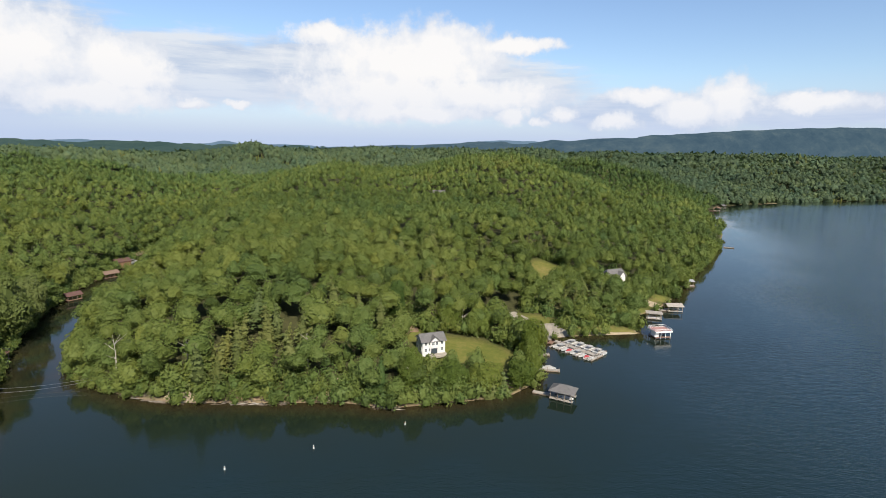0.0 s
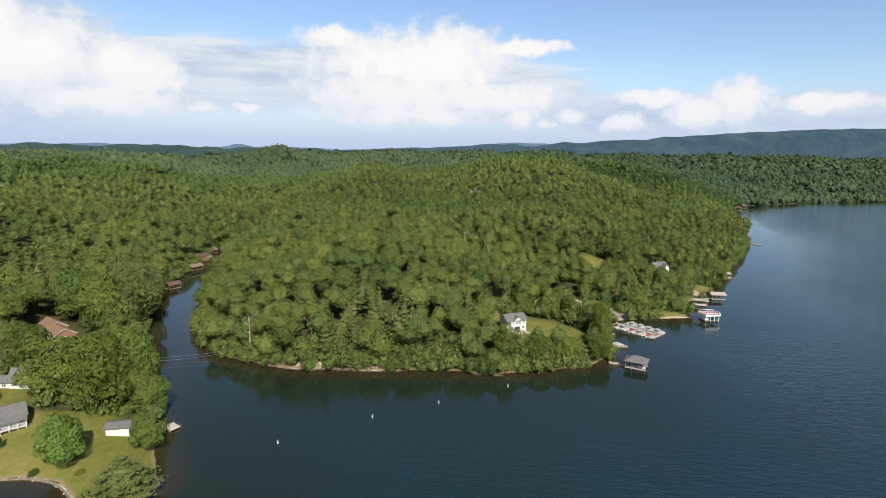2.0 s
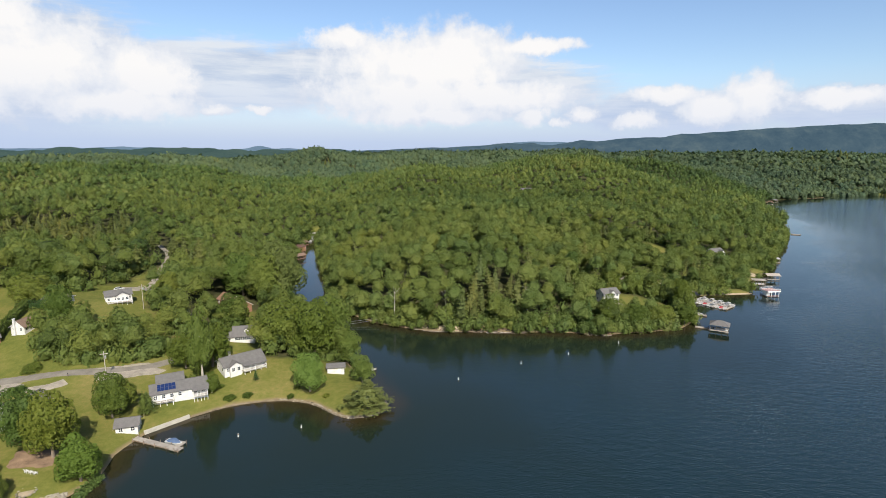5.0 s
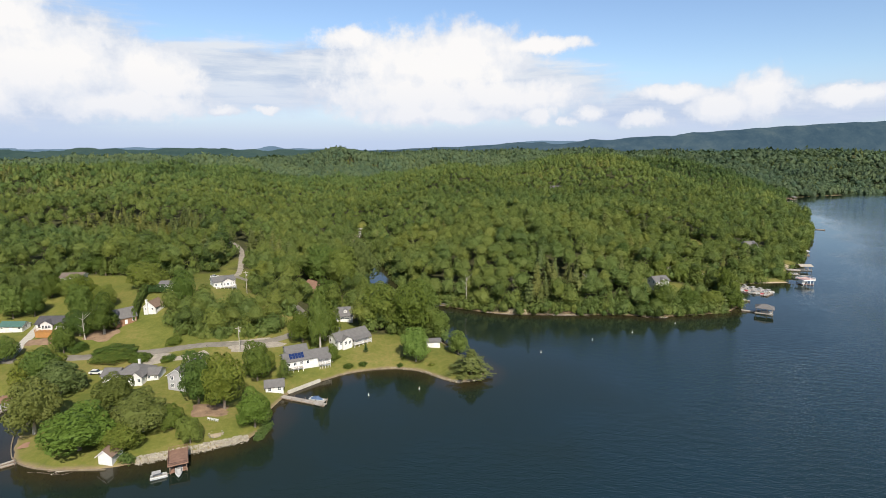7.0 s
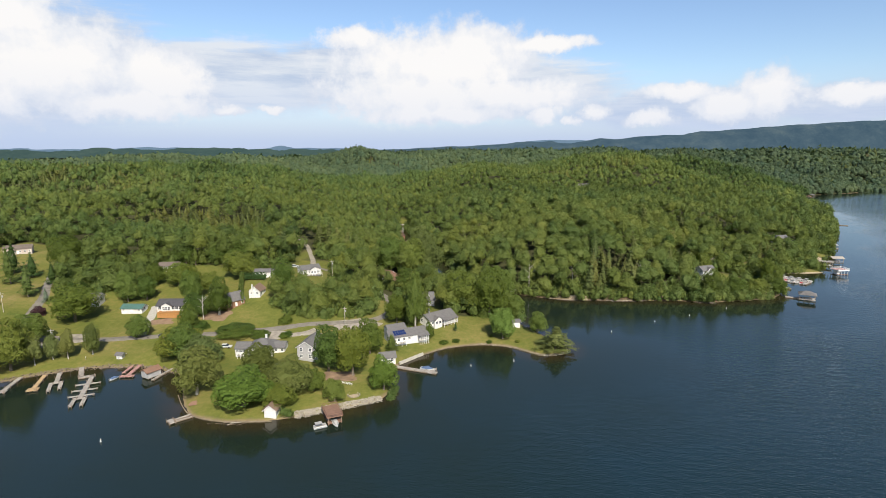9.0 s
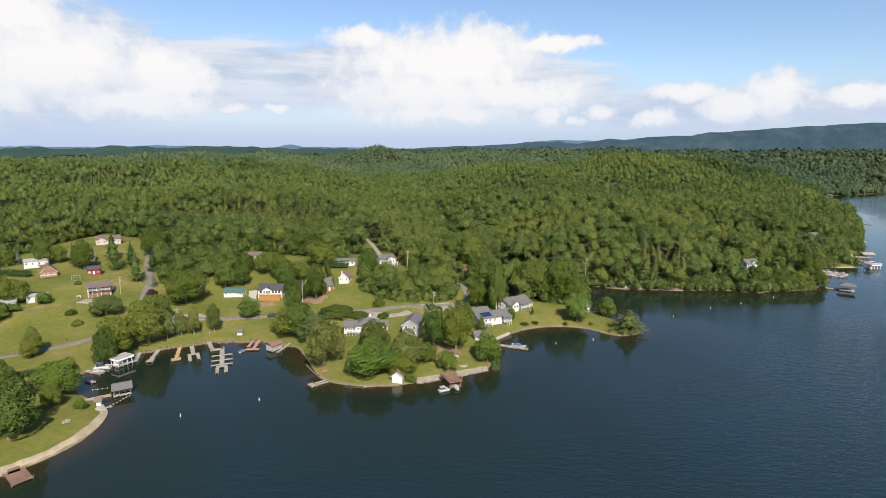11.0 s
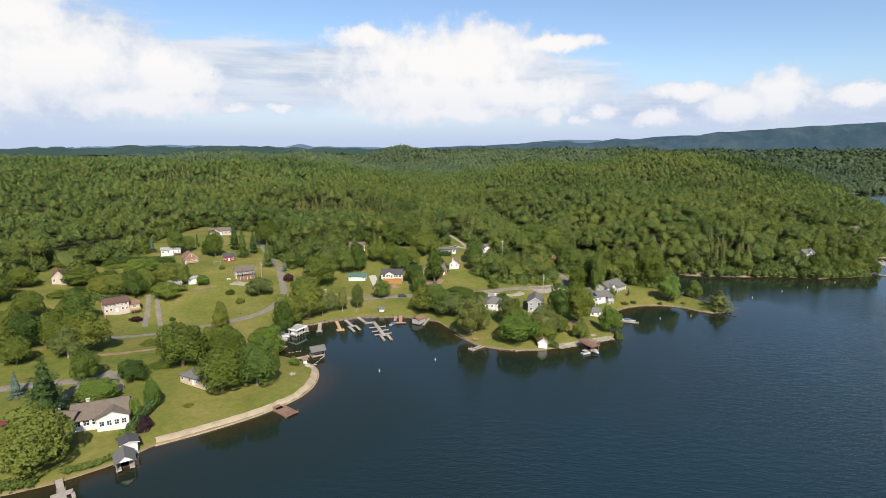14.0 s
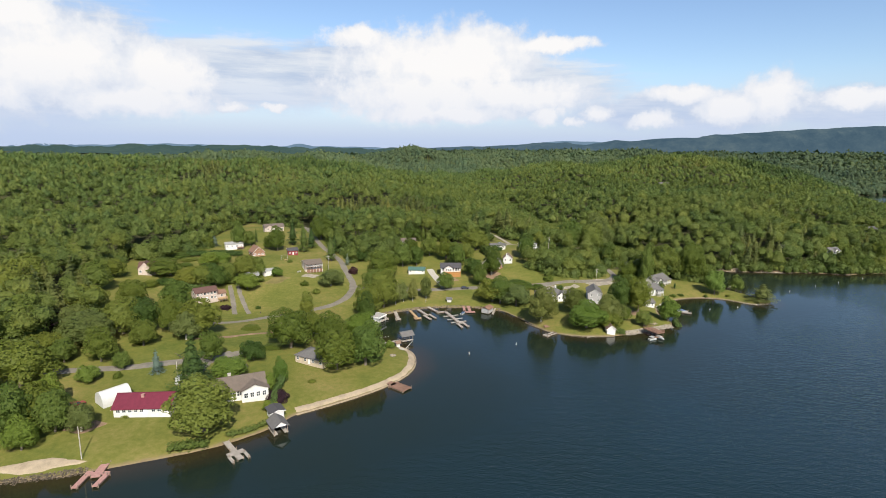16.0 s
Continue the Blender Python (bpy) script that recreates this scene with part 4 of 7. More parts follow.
def house(x, y, turn, L, W, h, rh, wall, roof, label, name="house", front=4, storeys=1, hip=False, ends=1, back=0, doors=(0.0,), z=None, group="houses of the hamlet", lift=0.35, win=(1.0, 1.2)):
    """A house: walls, roof, windows with panes, doors. Local -y is its front."""
    ob = thing(name, label, name.replace("_", " "), x, y, at(x, y, lift) if z is None else z, turn, group)
    if hip:
        part("wall", Solid().box(-L / 2, L / 2, -W / 2, W / 2, -1.6, h), wall, ob)
        part("roof", hip_roof(L, W, h, rh), roof, ob)
    else:
        part("wall", gable_body(L, W, h, rh), wall, ob)
        part("roof", gable_roof(L, W, h, rh), roof, ob)
        for sx in (-L / 2 - 0.5, L / 2 + 0.44):
            s = Solid()
            for sy in (-1, 1):
                s.slab([(sx, sy * (W / 2 + 0.5), h - rh * 0.5 / (W / 2) + 0.05), (sx + 0.06, sy * (W / 2 + 0.5), h - rh * 0.5 / (W / 2) + 0.05), (sx + 0.06, 0, h + rh + 0.05), (sx, 0, h + rh + 0.05)], 0.2)
            part("gable_trim", s, TRIM, ob)
    for k in range(storeys):
        zz = 0.95 + k * (h / storeys)
        for c in row(front, L):
            if not (k == 0 and any(abs(c - d) < 0.9 for d in doors)):
                window(ob, c, -W / 2, zz, *win)
        for c in row(back, L) if back else ():
            window(ob, c, W / 2, zz, *win, side=180)
        for c in row(ends, W, 1.6) if ends else ():
            window(ob, -L / 2, c, zz, win[0], win[1], side=-90)
            window(ob, L / 2, c, zz, win[0], win[1], side=90)
    for d in doors:
        door(ob, d, -W / 2, 0)
    return ob


# plan of the houses: middle and turn
PLACE = {
    "white": (-4.6, 193.4, 22), "ranch": (-154.3, 108.0, 43), "sunroom": (-162, 131, 14), "cabin_a": (-188, 177, -35), "cabin_b": (-181, 171, -35), "shed": (-121, 110, 12),
    "solar": (-166, 88, 30), "manor": (-218, 69, 4), "tall": (-198.4, 65.8, 84), "gable": (-239.5, 117.5, 88), "chalet": (-247.5, 108.5, 52), "orange": (-273.5, 105.5, 5), "tan": (-305.5, 159.5, 12),
    "garage": (-245, 142.5, 8), "upper": (-225, 151, 38), "green": (-293.7, 108, 2), "maroon": (-354.2, -63.4, 9), "villa": (-332, -49.5, 29), "hip": (-315.8, -22.4, -23),
    "farm": (-388.5, 38.5, 44), "west": (-430, 62, 20), "pale": (-413.5, 127, 32), "log": (-390.5, 107, -48), "top": (-405.5, 175, 32), "bay": (-352, 91, 33), "red": (-371, 114, 30),
    "outbuilding": (-370.5, 75.5, 36), "barn": (-377, 67, 36), "small": (-393.5, 140, 30), "grey": (96, 303, 25), "far": (-6, 556, 5), "white_low": (-317, 113, 10)}
HOMES = list(PLACE.values())


# ---- the woods ----
# cloud shade painted in, and darker oak and pine: middle, reach, how much darker
CLOUD_SHADE_AND_STANDS = [(75, 300, 60, 65, 0.28), (900, 1300, 620, 520, 0.42), (-440, 1240, 150, 160, 0.30), (180, 760, 150, 90, 0.25), (-330, 275, 60, 30, 0.2), (250, 1700, 900, 420, 0.22), (-700, 1900, 900, 350, 0.25)]


def plant(x, y, seed, rmin, rmax, tall, share_pine, deep=(0.66, 0.92)):
    r = np.random.RandomState(seed)
    n = len(x)
    z = height(x, y)
    rad = r.uniform(rmin, rmax, n)
    clump = bumps(x, y, 90, 11) + 0.6 * bumps(x, y, 35, 12) + r.normal(0, 0.35, n)
    clump = clump + 2.2 * np.exp(-((x + 345) / 75) ** 2 - ((y - 265) / 45) ** 2) + 1.5 * np.exp(-((x + 10) / 30) ** 2 - ((y - 235) / 25) ** 2)
    clump = clump + 1.7 * np.exp(-((x + 560) / 150) ** 2 - ((y - 400) / 110) ** 2) + 1.2 * np.exp(-((x - 60) / 90) ** 2 - ((y - 660) / 60) ** 2)
    pine = clump > np.quantile(clump, 1 - share_pine)
    top = tall * (0.95 + 0.08 * bumps(x, y, 45, 14)) * r.uniform(0.82, 1.14, n)
    tone = np.clip(0.48 + 0.17 * bumps(x, y, 90, 21) + 0.17 * bumps(x, y, 420, 22) + r.normal(0, 0.19, n), 0, 1)
    for cx, cy, sx, sy, less in CLOUD_SHADE_AND_STANDS:
        tone = tone - less * np.exp(-((x - cx) / sx) ** 4 - ((y - cy) / sy) ** 4)
    warm = np.clip(0.5 + 0.16 * bumps(x, y, 120, 41) + 0.12 * bumps(x, y, 520, 42) + r.normal(0, 0.18, n), 0, 1)
    # haze painted into tree tones: cooler and darker up to the far woods
    haze_fade = np.clip((line_distance(x, y, FLIGHT) - 560) / 340, 0, 1)
    warm = np.clip(warm - 0.42 * haze_fade * (haze_fade < 1), 0, 1)
    tone = tone - 0.10 * haze_fade * (haze_fade < 1)
    rank = r.uniform(0, 1, n)
    rad = np.where(rank > 0.86, rad * 1.3, rad)
    top = np.where(rank > 0.86, top * 1.13, np.where(rank < 0.16, top * 0.78, top))
    half = rad * r.uniform(*deep, n)
    shore = np.clip(shore_distance(x, y) / 30, 0, 1)
    top = top * (0.80 + 0.20 * shore) * (1 - 0.34 * within(x, y, HAMLET))
    top = top * (1 - 0.3 * np.exp(-((x - 6) / 32) ** 4 - ((y - 172) / 14) ** 4)) * (1 - 0.3 * np.exp(-((x - 80) / 60) ** 4 - ((y - 268) / 62) ** 4)) * (1 - 0.28 * np.exp(-((x + 170) / 26) ** 4 - ((y - 146) / 26) ** 4))
    spots = np.column_stack([x, y, z + top - half * 1.05, rad, half, tone, warm])
    return spots[~pine], spots[pine]


def band(x, y, near, far):
    d = line_distance(x, y, FLIGHT)
    return (d >= near) & (d < far)


r6 = range(6)
NEAR_SHAPES = [crown_shape("dome" if k % 2 else "round", 2, 680, 0.075, 40 + k, cut=-0.6, core=0.80) for k in r6]
MID_SHAPES = [crown_shape("dome", 1, 44, 0.17, 60 + k, cut=-0.3, core=0.86) for k in r6]
SLOPE_SHAPES = [crown_shape("dome", 1, 160, 0.120, 50 + k, cut=-0.4, core=0.84) for k in r6]
FAR_SHAPES = [crown_shape("round", 1, 12, 0.24, 80 + k, cut=-0.5, core=0.92) for k in r6]
PINE_NEAR = [crown_shape("pine", 1, 420, 0.12, 90 + k, cut=-0.8) for k in range(3)]
UNDER_SHAPES = [crown_shape("round", 1, 140, 0.13, 70 + k, cut=-0.5, core=0.70) for k in r6]
PINE_FAR = [crown_shape("pine", 1, 6, 0.3, 97 + k, cut=-0.2) for k in range(3)]
LAST_SHAPES = [crown_shape("round", 1, 4, 0.34, 85 + k, cut=-0.45) for k in r6]
PINE_MID = [crown_shape("pine", 1, 90, 0.2, 95 + k, cut=-0.6) for k in range(3)]
for wood_name, near, far, step, rmin, rmax, tall, leafy, piny, seed, words in (
        ("woodland_edge", 0, 345, 6.8, 2.8, 4.8, 16, NEAR_SHAPES, PINE_NEAR, 5, "dense green broadleaf woods on the lake shore"),
        ("woodland_slope", 345, 540, 6.4, 2.6, 4.1, 15.5, SLOPE_SHAPES, PINE_MID, 6, "rolling green broadleaf woods above the shore"),
        ("woodland_hill", 540, 900, 7.0, 2.9, 4.5, 15.5, MID_SHAPES, PINE_MID, 8, "rolling green broadleaf woods on the hills"),
        ("woodland_far", 900, 1350, 8.6, 4.2, 6.4, 15, FAR_SHAPES, PINE_FAR, 7, "distant green woods over far hills"),
        ("woodland_horizon", 1350, 2300, 13.4, 8.0, 11.4, 15.5, LAST_SHAPES, PINE_FAR, 9, "far green woods toward the skyline")):
    x, y = scatter(-2300 if far > 900 else -1000, 1900 if far > 900 else 800, -130, 2300 if far > 900 else 900, step, seed)
    ok = band(x, y, near, far) & (x > -330 - 0.95 * (y + 206)) & (x < 60 + 0.84 * (y + 20))
    x, y = x[ok], y[ok]
    keep, d = wood_mask(x, y)
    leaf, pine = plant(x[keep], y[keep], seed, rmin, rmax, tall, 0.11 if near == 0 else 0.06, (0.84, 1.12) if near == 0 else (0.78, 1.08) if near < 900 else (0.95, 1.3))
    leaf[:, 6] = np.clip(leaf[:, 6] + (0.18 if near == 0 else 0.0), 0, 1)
    woods(wood_name, LEAF if far <= 900 else LEAF_HAZED, leaf, leafy, words, seed)
    pine[:, 2] -= pine[:, 4] * 0.75 + 1.2
    pine[:, 3] *= 1.2
    pine[:, 4] *= 1.1 if near == 0 else 0.95
    woods("pine_" + wood_name, PINE, pine, piny, "darker pines standing among the broadleaf woods", seed)
    # undergrowth and low boughs that close the wood's edge at the water
    if near == 0:
        x, y = scatter(-480, 330, -130, 470, 3.2, 17)
        keep, d = wood_mask(x, y)
        beside = np.zeros(len(x))
        for ox, oy in ((6, 0), (-6, 0), (0, 6), (0, -6)):
            beside = np.maximum(beside, openness(x + ox, y + oy))
        edge = keep & ((d < 11) | (beside > 0.4))
        wet = (d > -2.4) & (d <= 0.3) & (openness(x, y) < 0.3) & (y > 80)
        edge |= wet
        s, _ = plant(x[edge], y[edge], 19, 1.6, 2.9, 5.2, 0.0, (0.9, 1.4))
        s[:, 2] = np.maximum(s[:, 2], s[:, 4] * 0.7)
        x, y = scatter(-480, 330, -130, 470, 4.6, 27)
        keep, d = wood_mask(x, y)
        beside = np.zeros(len(x))
        for ox, oy in ((5, 0), (-5, 0), (0, 5), (0, -5), (0, -9)):
            beside = np.maximum(beside, openness(x + ox, y + oy))
        side = keep & (beside > 0.4)
        s2, _ = plant(x[side], y[side], 29, 2.3, 3.6, 9.0, 0.0, (1.1, 1.6))
        s = np.vstack([s, s2])
        woods("shore_undergrowth", LEAF, s, UNDER_SHAPES, "low leafy undergrowth along the wooded bank", 19)

# canopy of the farthest hills; haze is painted in as a blue-green glow
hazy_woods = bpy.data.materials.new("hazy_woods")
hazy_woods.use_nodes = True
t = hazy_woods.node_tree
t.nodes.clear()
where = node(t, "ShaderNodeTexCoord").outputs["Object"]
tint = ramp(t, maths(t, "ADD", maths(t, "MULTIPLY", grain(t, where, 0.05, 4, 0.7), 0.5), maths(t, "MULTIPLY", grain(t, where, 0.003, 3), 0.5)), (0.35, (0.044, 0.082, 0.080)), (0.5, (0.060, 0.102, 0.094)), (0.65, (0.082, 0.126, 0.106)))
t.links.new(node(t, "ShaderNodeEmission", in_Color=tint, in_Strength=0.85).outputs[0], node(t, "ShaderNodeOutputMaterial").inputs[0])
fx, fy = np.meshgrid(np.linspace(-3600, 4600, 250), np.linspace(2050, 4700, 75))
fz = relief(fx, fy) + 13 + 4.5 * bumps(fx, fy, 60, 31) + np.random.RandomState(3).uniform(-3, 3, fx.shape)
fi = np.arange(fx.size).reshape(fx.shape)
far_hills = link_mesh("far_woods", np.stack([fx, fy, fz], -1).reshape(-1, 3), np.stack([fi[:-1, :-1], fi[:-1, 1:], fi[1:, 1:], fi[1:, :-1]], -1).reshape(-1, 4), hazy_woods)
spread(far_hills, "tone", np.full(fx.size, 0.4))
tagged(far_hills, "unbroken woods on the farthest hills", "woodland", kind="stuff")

# the blue ridges on the skyline, whose haze is an emitted colour
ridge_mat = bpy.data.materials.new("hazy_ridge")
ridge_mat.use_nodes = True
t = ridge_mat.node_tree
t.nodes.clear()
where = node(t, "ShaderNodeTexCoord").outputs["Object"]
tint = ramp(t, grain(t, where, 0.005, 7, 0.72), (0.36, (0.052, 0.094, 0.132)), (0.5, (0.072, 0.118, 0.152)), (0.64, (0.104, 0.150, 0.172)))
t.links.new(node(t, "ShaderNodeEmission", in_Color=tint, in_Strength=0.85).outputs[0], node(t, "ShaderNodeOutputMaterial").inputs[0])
# paler glow for the hills behind, as if through more haze
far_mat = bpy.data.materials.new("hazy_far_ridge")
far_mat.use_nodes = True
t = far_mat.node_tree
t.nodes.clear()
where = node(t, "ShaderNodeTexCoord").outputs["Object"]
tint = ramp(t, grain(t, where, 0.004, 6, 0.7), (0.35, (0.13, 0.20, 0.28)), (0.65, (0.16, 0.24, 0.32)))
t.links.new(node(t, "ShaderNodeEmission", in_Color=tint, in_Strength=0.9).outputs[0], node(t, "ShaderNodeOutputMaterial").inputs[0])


def skyline(name, y, x0, x1, crest, mat, label, seed, deep=320):
    """A long ridge with a rounded section; crest(x) gives its height."""
    xs = np.linspace(x0, x1, 300)
    r = np.random.RandomState(seed)
    rough = sum(r.uniform(0.3, 1) * np.sin(xs / s + r.uniform(0, 6)) for s in (38, 61, 97, 160, 240))
    top = crest(xs) + rough * 3.2
    rows = []
    for k, f in ((-1.0, 0.0), (-0.6, 0.55), (-0.3, 0.85), (0, 1.0), (0.6, 0.6), (1.0, 0.0)):
        rows.append(np.column_stack([xs + r.uniform(-12, 12, 300), np.full(300, y + k * deep) + r.uniform(-25, 25, 300), top * f]))
    v = np.stack(rows, 0)
    i = np.arange(v.shape[0] * 300).reshape(v.shape[0], 300)
    return tagged(link_mesh(name, v.reshape(-1, 3), np.stack([i[:-1, :-1], i[:-1, 1:], i[1:, 1:], i[1:, :-1]], -1).reshape(-1, 4), mat, smooth=True), label, "mountain ridge", kind="structure")


def hump(x, c, w, h):
    return h * np.exp(-((x - c) / w) ** 2)


RIDGE = ((-1200, 30), (-700, 62), (-240, 84), (-81, 90), (5, 98), (113, 105), (178, 120), (260, 132), (360, 121), (438, 135), (516, 119), (595, 108), (715, 130), (827, 149), (935, 143), (1047, 155), (1200, 172), (1430, 182), (1590, 213), (1860, 226), (2190, 259), (2430, 272), (2840, 297), (3500, 318), (4400, 300), (4950, 270))
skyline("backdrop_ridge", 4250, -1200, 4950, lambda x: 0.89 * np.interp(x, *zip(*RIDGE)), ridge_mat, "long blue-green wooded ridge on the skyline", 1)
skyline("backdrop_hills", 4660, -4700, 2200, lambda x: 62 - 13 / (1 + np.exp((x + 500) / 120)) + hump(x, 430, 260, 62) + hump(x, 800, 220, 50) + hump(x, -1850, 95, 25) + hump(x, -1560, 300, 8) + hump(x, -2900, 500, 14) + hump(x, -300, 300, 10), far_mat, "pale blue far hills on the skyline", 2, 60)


# ---- single trees ----
def stem(h, r, seed, spread_to=0.5, mat_limbs=5):
    """A tapered trunk with limbs."""
    q = np.random.RandomState(seed)
    s = Solid().tube((0, 0, -0.6), (0.1, 0.05, h * 0.35), r, 8, 0.75).tube((0.1, 0.05, h * 0.35), (0, 0.1, h * 0.8), r * 0.75, 7, 0.35)
    for k in range(mat_limbs):
        a, z = k / mat_limbs * 6.283 + q.uniform(-0.4, 0.4), h * q.uniform(0.3, 0.55)
        e = h * spread_to * q.uniform(0.5, 0.8)
        s.tube((0.05, 0.05, z), (math.cos(a) * e * 0.8, math.sin(a) * e * 0.8, z + e * 0.8), r * 0.4, 6, 0.3)
    return s


def make_tree(kind, seed, leaf, bark, name="tree", label="", category="tree", trunk=True):
    """A tree 10 m high and about 4 m in crown radius, built at the origin."""
    ob = thing(name, label, category, 0, 0, 0)
    if trunk:
        part("trunk", stem(10, 0.3, seed, 0.38), bark, ob)
    lift = {"round": 4.7, "tall": 4.6, "pine": 4.2, "willow": 5.0, "bush": 1.0, "cedar": 5.0}[kind]
    size = {"round": (4.0, 4.6), "tall": (3.4, 4.2), "pine": (4.0, 2.9), "willow": (4.6, 4.8), "bush": (4.0, 3.6), "cedar": (3.4, 2.7)}[kind]
    v, f = crown_shape({"bush": "round", "cedar": "pine"}.get(kind, kind), 2, 4200, 0.045, seed, cut=-0.9, core=0.82)
    c = link_mesh("crown", v * (size[0], size[0], size[1]) + (0, 0, lift), f, leaf, ob)
    return ob


def stand(ob, x, y, high, wide, seed, sink=0.1):
    """A copy of a tree, high metres tall and wide across, on the ground."""
    q = random.Random(seed)
    s = wide / 8.0
    m = pose(x, y, at(x, y, -sink), q.uniform(-2, 2), q.uniform(-2, 2), q.uniform(0, 360)) @ Matrix.Diagonal((s, s, high / 10.0, 1))
    return copy_thing(ob, m)


def drop_pattern(ob):
    for o in (*ob.children_recursive, ob):
        bpy.data.objects.remove(o)


KINDS = {
    "r": [make_tree("round", 200 + k, LEAF_ONE, BARK, "shade_tree", "broad green shade tree standing on a mown lawn") for k in range(3)],
    "t": [make_tree("tall", 210 + k, LEAF_ONE, BARK_PALE, "tall_tree", "tall full-crowned broadleaf tree with a pale trunk") for k in range(3)],
    "b": [make_tree("round", 220 + k, LEAF_BRIGHT, BARK, "lime_tree", "bright yellow-green leafy tree near the water") for k in range(2)],
    "o": [make_tree("round", 230 + k, LEAF_OLIVE, BARK_PALE, "ash_tree", "large olive-green tree with a thin crown") for k in range(2)],
    "w": [make_tree("willow", 240 + k, LEAF_OLIVE, BARK, "willow_tree", "pale weeping willow drooping toward the water") for k in range(2)],
    "p": [make_tree("pine", 250 + k, NEEDLE_ONE, BARK, "pine_tree", "dark green pine with layered boughs") for k in range(2)],
    "c": [make_tree("cedar", 260 + k, NEEDLE_ONE, BARK, "cedar_tree", "narrow dark columnar cedar beside a lawn") for k in range(2)],
    "s": [make_tree("bush", 270 + k, LEAF_ONE, BARK, "shrub", "rounded green shrub on the grass", "shrub", trunk=False) for k in range(2)],
    "u": [make_tree("bush", 280, LEAF_PLUM, BARK, "plum_tree", "round dark purple-leaved ornamental plum tree", trunk=False)],
    "e": [make_tree("pine", 295, LEAF_OLIVE, BARK, "spreading_cedar", "broad spreading olive-green cedar leaning over the water")],
    "z": [make_tree("pine", 290, NEEDLE_BLUE, BARK, "blue_spruce", "small grey-blue spruce on the lawn")],
}
# kind, x, y, height, crown width
POINT_TREES = [("e", -105.5, 85.5, 9, 17), ("t", -157, 91, 6, 6), ("s", -150.6, 89.4, 2.2, 4), ("s", -145.6, 91.5, 2.2, 3.6), ("r", -172, 104, 12, 11), ("b", -126, 95, 13, 11),
               ("r", -110.5, 104, 9.5, 8), ("r", -164, 107, 16, 13), ("s", -156, 95, 1.6, 3), ("s", -131, 97, 1.8, 2), ("s", -120, 92, 1.9, 2.6), ("c", -146, 100, 4, 2.6),
               ("r", -144.4, 124.8, 18.9, 18.6), ("r", -131.1, 120, 22.6, 15.7), ("r", -146.2, 136.8, 16.1, 17.4), ("r", -126.3, 127.5, 22.2, 15.2), ("r", -119.8, 122.9, 12.7, 10.9),
               ("r", -192.4, 203.7, 18, 20.7), ("r", -172.6, 146.4, 13.6, 13), ("s", -131.8, 92.4, 2.1, 2.5),
               ("o", -169.1, 199.5, 29.5, 22.1), ("r", -175.5, 190.4, 22.7, 19.1), ("r", -188.5, 194.3, 21.9, 19.8), ("o", -179.5, 229, 20.5, 13.6)]
SHORE_TREES = [("r", -178, 77, 10, 9), ("c", -170, 77, 6.5, 7), ("b", -168, 45, 11, 10), ("r", -189, 54, 16, 11), ("r", -180, 52, 17, 12), ("r", -182, 35, 7.5, 7), ("o", -197, 38, 11, 14), ("o", -211, 48, 11, 12),
               ("r", -190, 40, 7, 7), ("b", -209, 29, 11, 18), ("r", -198, 30, 7, 10), ("o", -228, 37, 16, 14), ("w", -238, 60, 12, 13), ("r", -246, 63, 14, 12), ("s", -235, 84, 6, 16), ("s", -214, 81, 3.2, 5)]
GREEN_TREES = [("r", -228.1, 121.2, 15.9, 10.5), ("s", -264.2, 178.3, 4.7, 6.2), ("r", -215.4, 172.6, 11.6, 10.3), ("r", -210, 187.3, 12.4, 13.4), ("t", -163.1, 97.5, 23, 11.1),
               ("r", -177.9, 72.5, 13.2, 9.9), ("c", -170.2, 75.4, 7.4, 4.9), ("s", -218, 93, 5.4, 6), ("s", -224.3, 81.9, 5.3, 8.2), ("s", -213.5, 81.8, 3.6, 4.8),
               ("r", -303.4, 172.6, 11.2, 12.1), ("r", -277.6, 129.2, 13, 11), ("r", -284.1, 174.1, 10.9, 13.9), ("s", -253.1, 89.1, 5.6, 7.8)]
HOOK_TREES = [("r", -298, -22, 15, 15), ("r", -307, -28, 14, 15), ("r", -329, -12, 15, 17), ("b", -306, 6, 11, 14), ("r", -325, 2, 10, 9), ("r", -300, -4, 7, 6), ("t", -309, 33, 13, 12), ("r", -336, 30, 7, 7),
              ("b", -292, -3, 3, 4), ("r", -315, -6, 13, 13), ("s", -313, -38, 1.5, 3), ("s", -336, -14, 3, 8), ("b", -323, -40, 8.5, 5), ("b", -324, -47, 6, 4.4), ("b", -320, -57, 3, 5)]
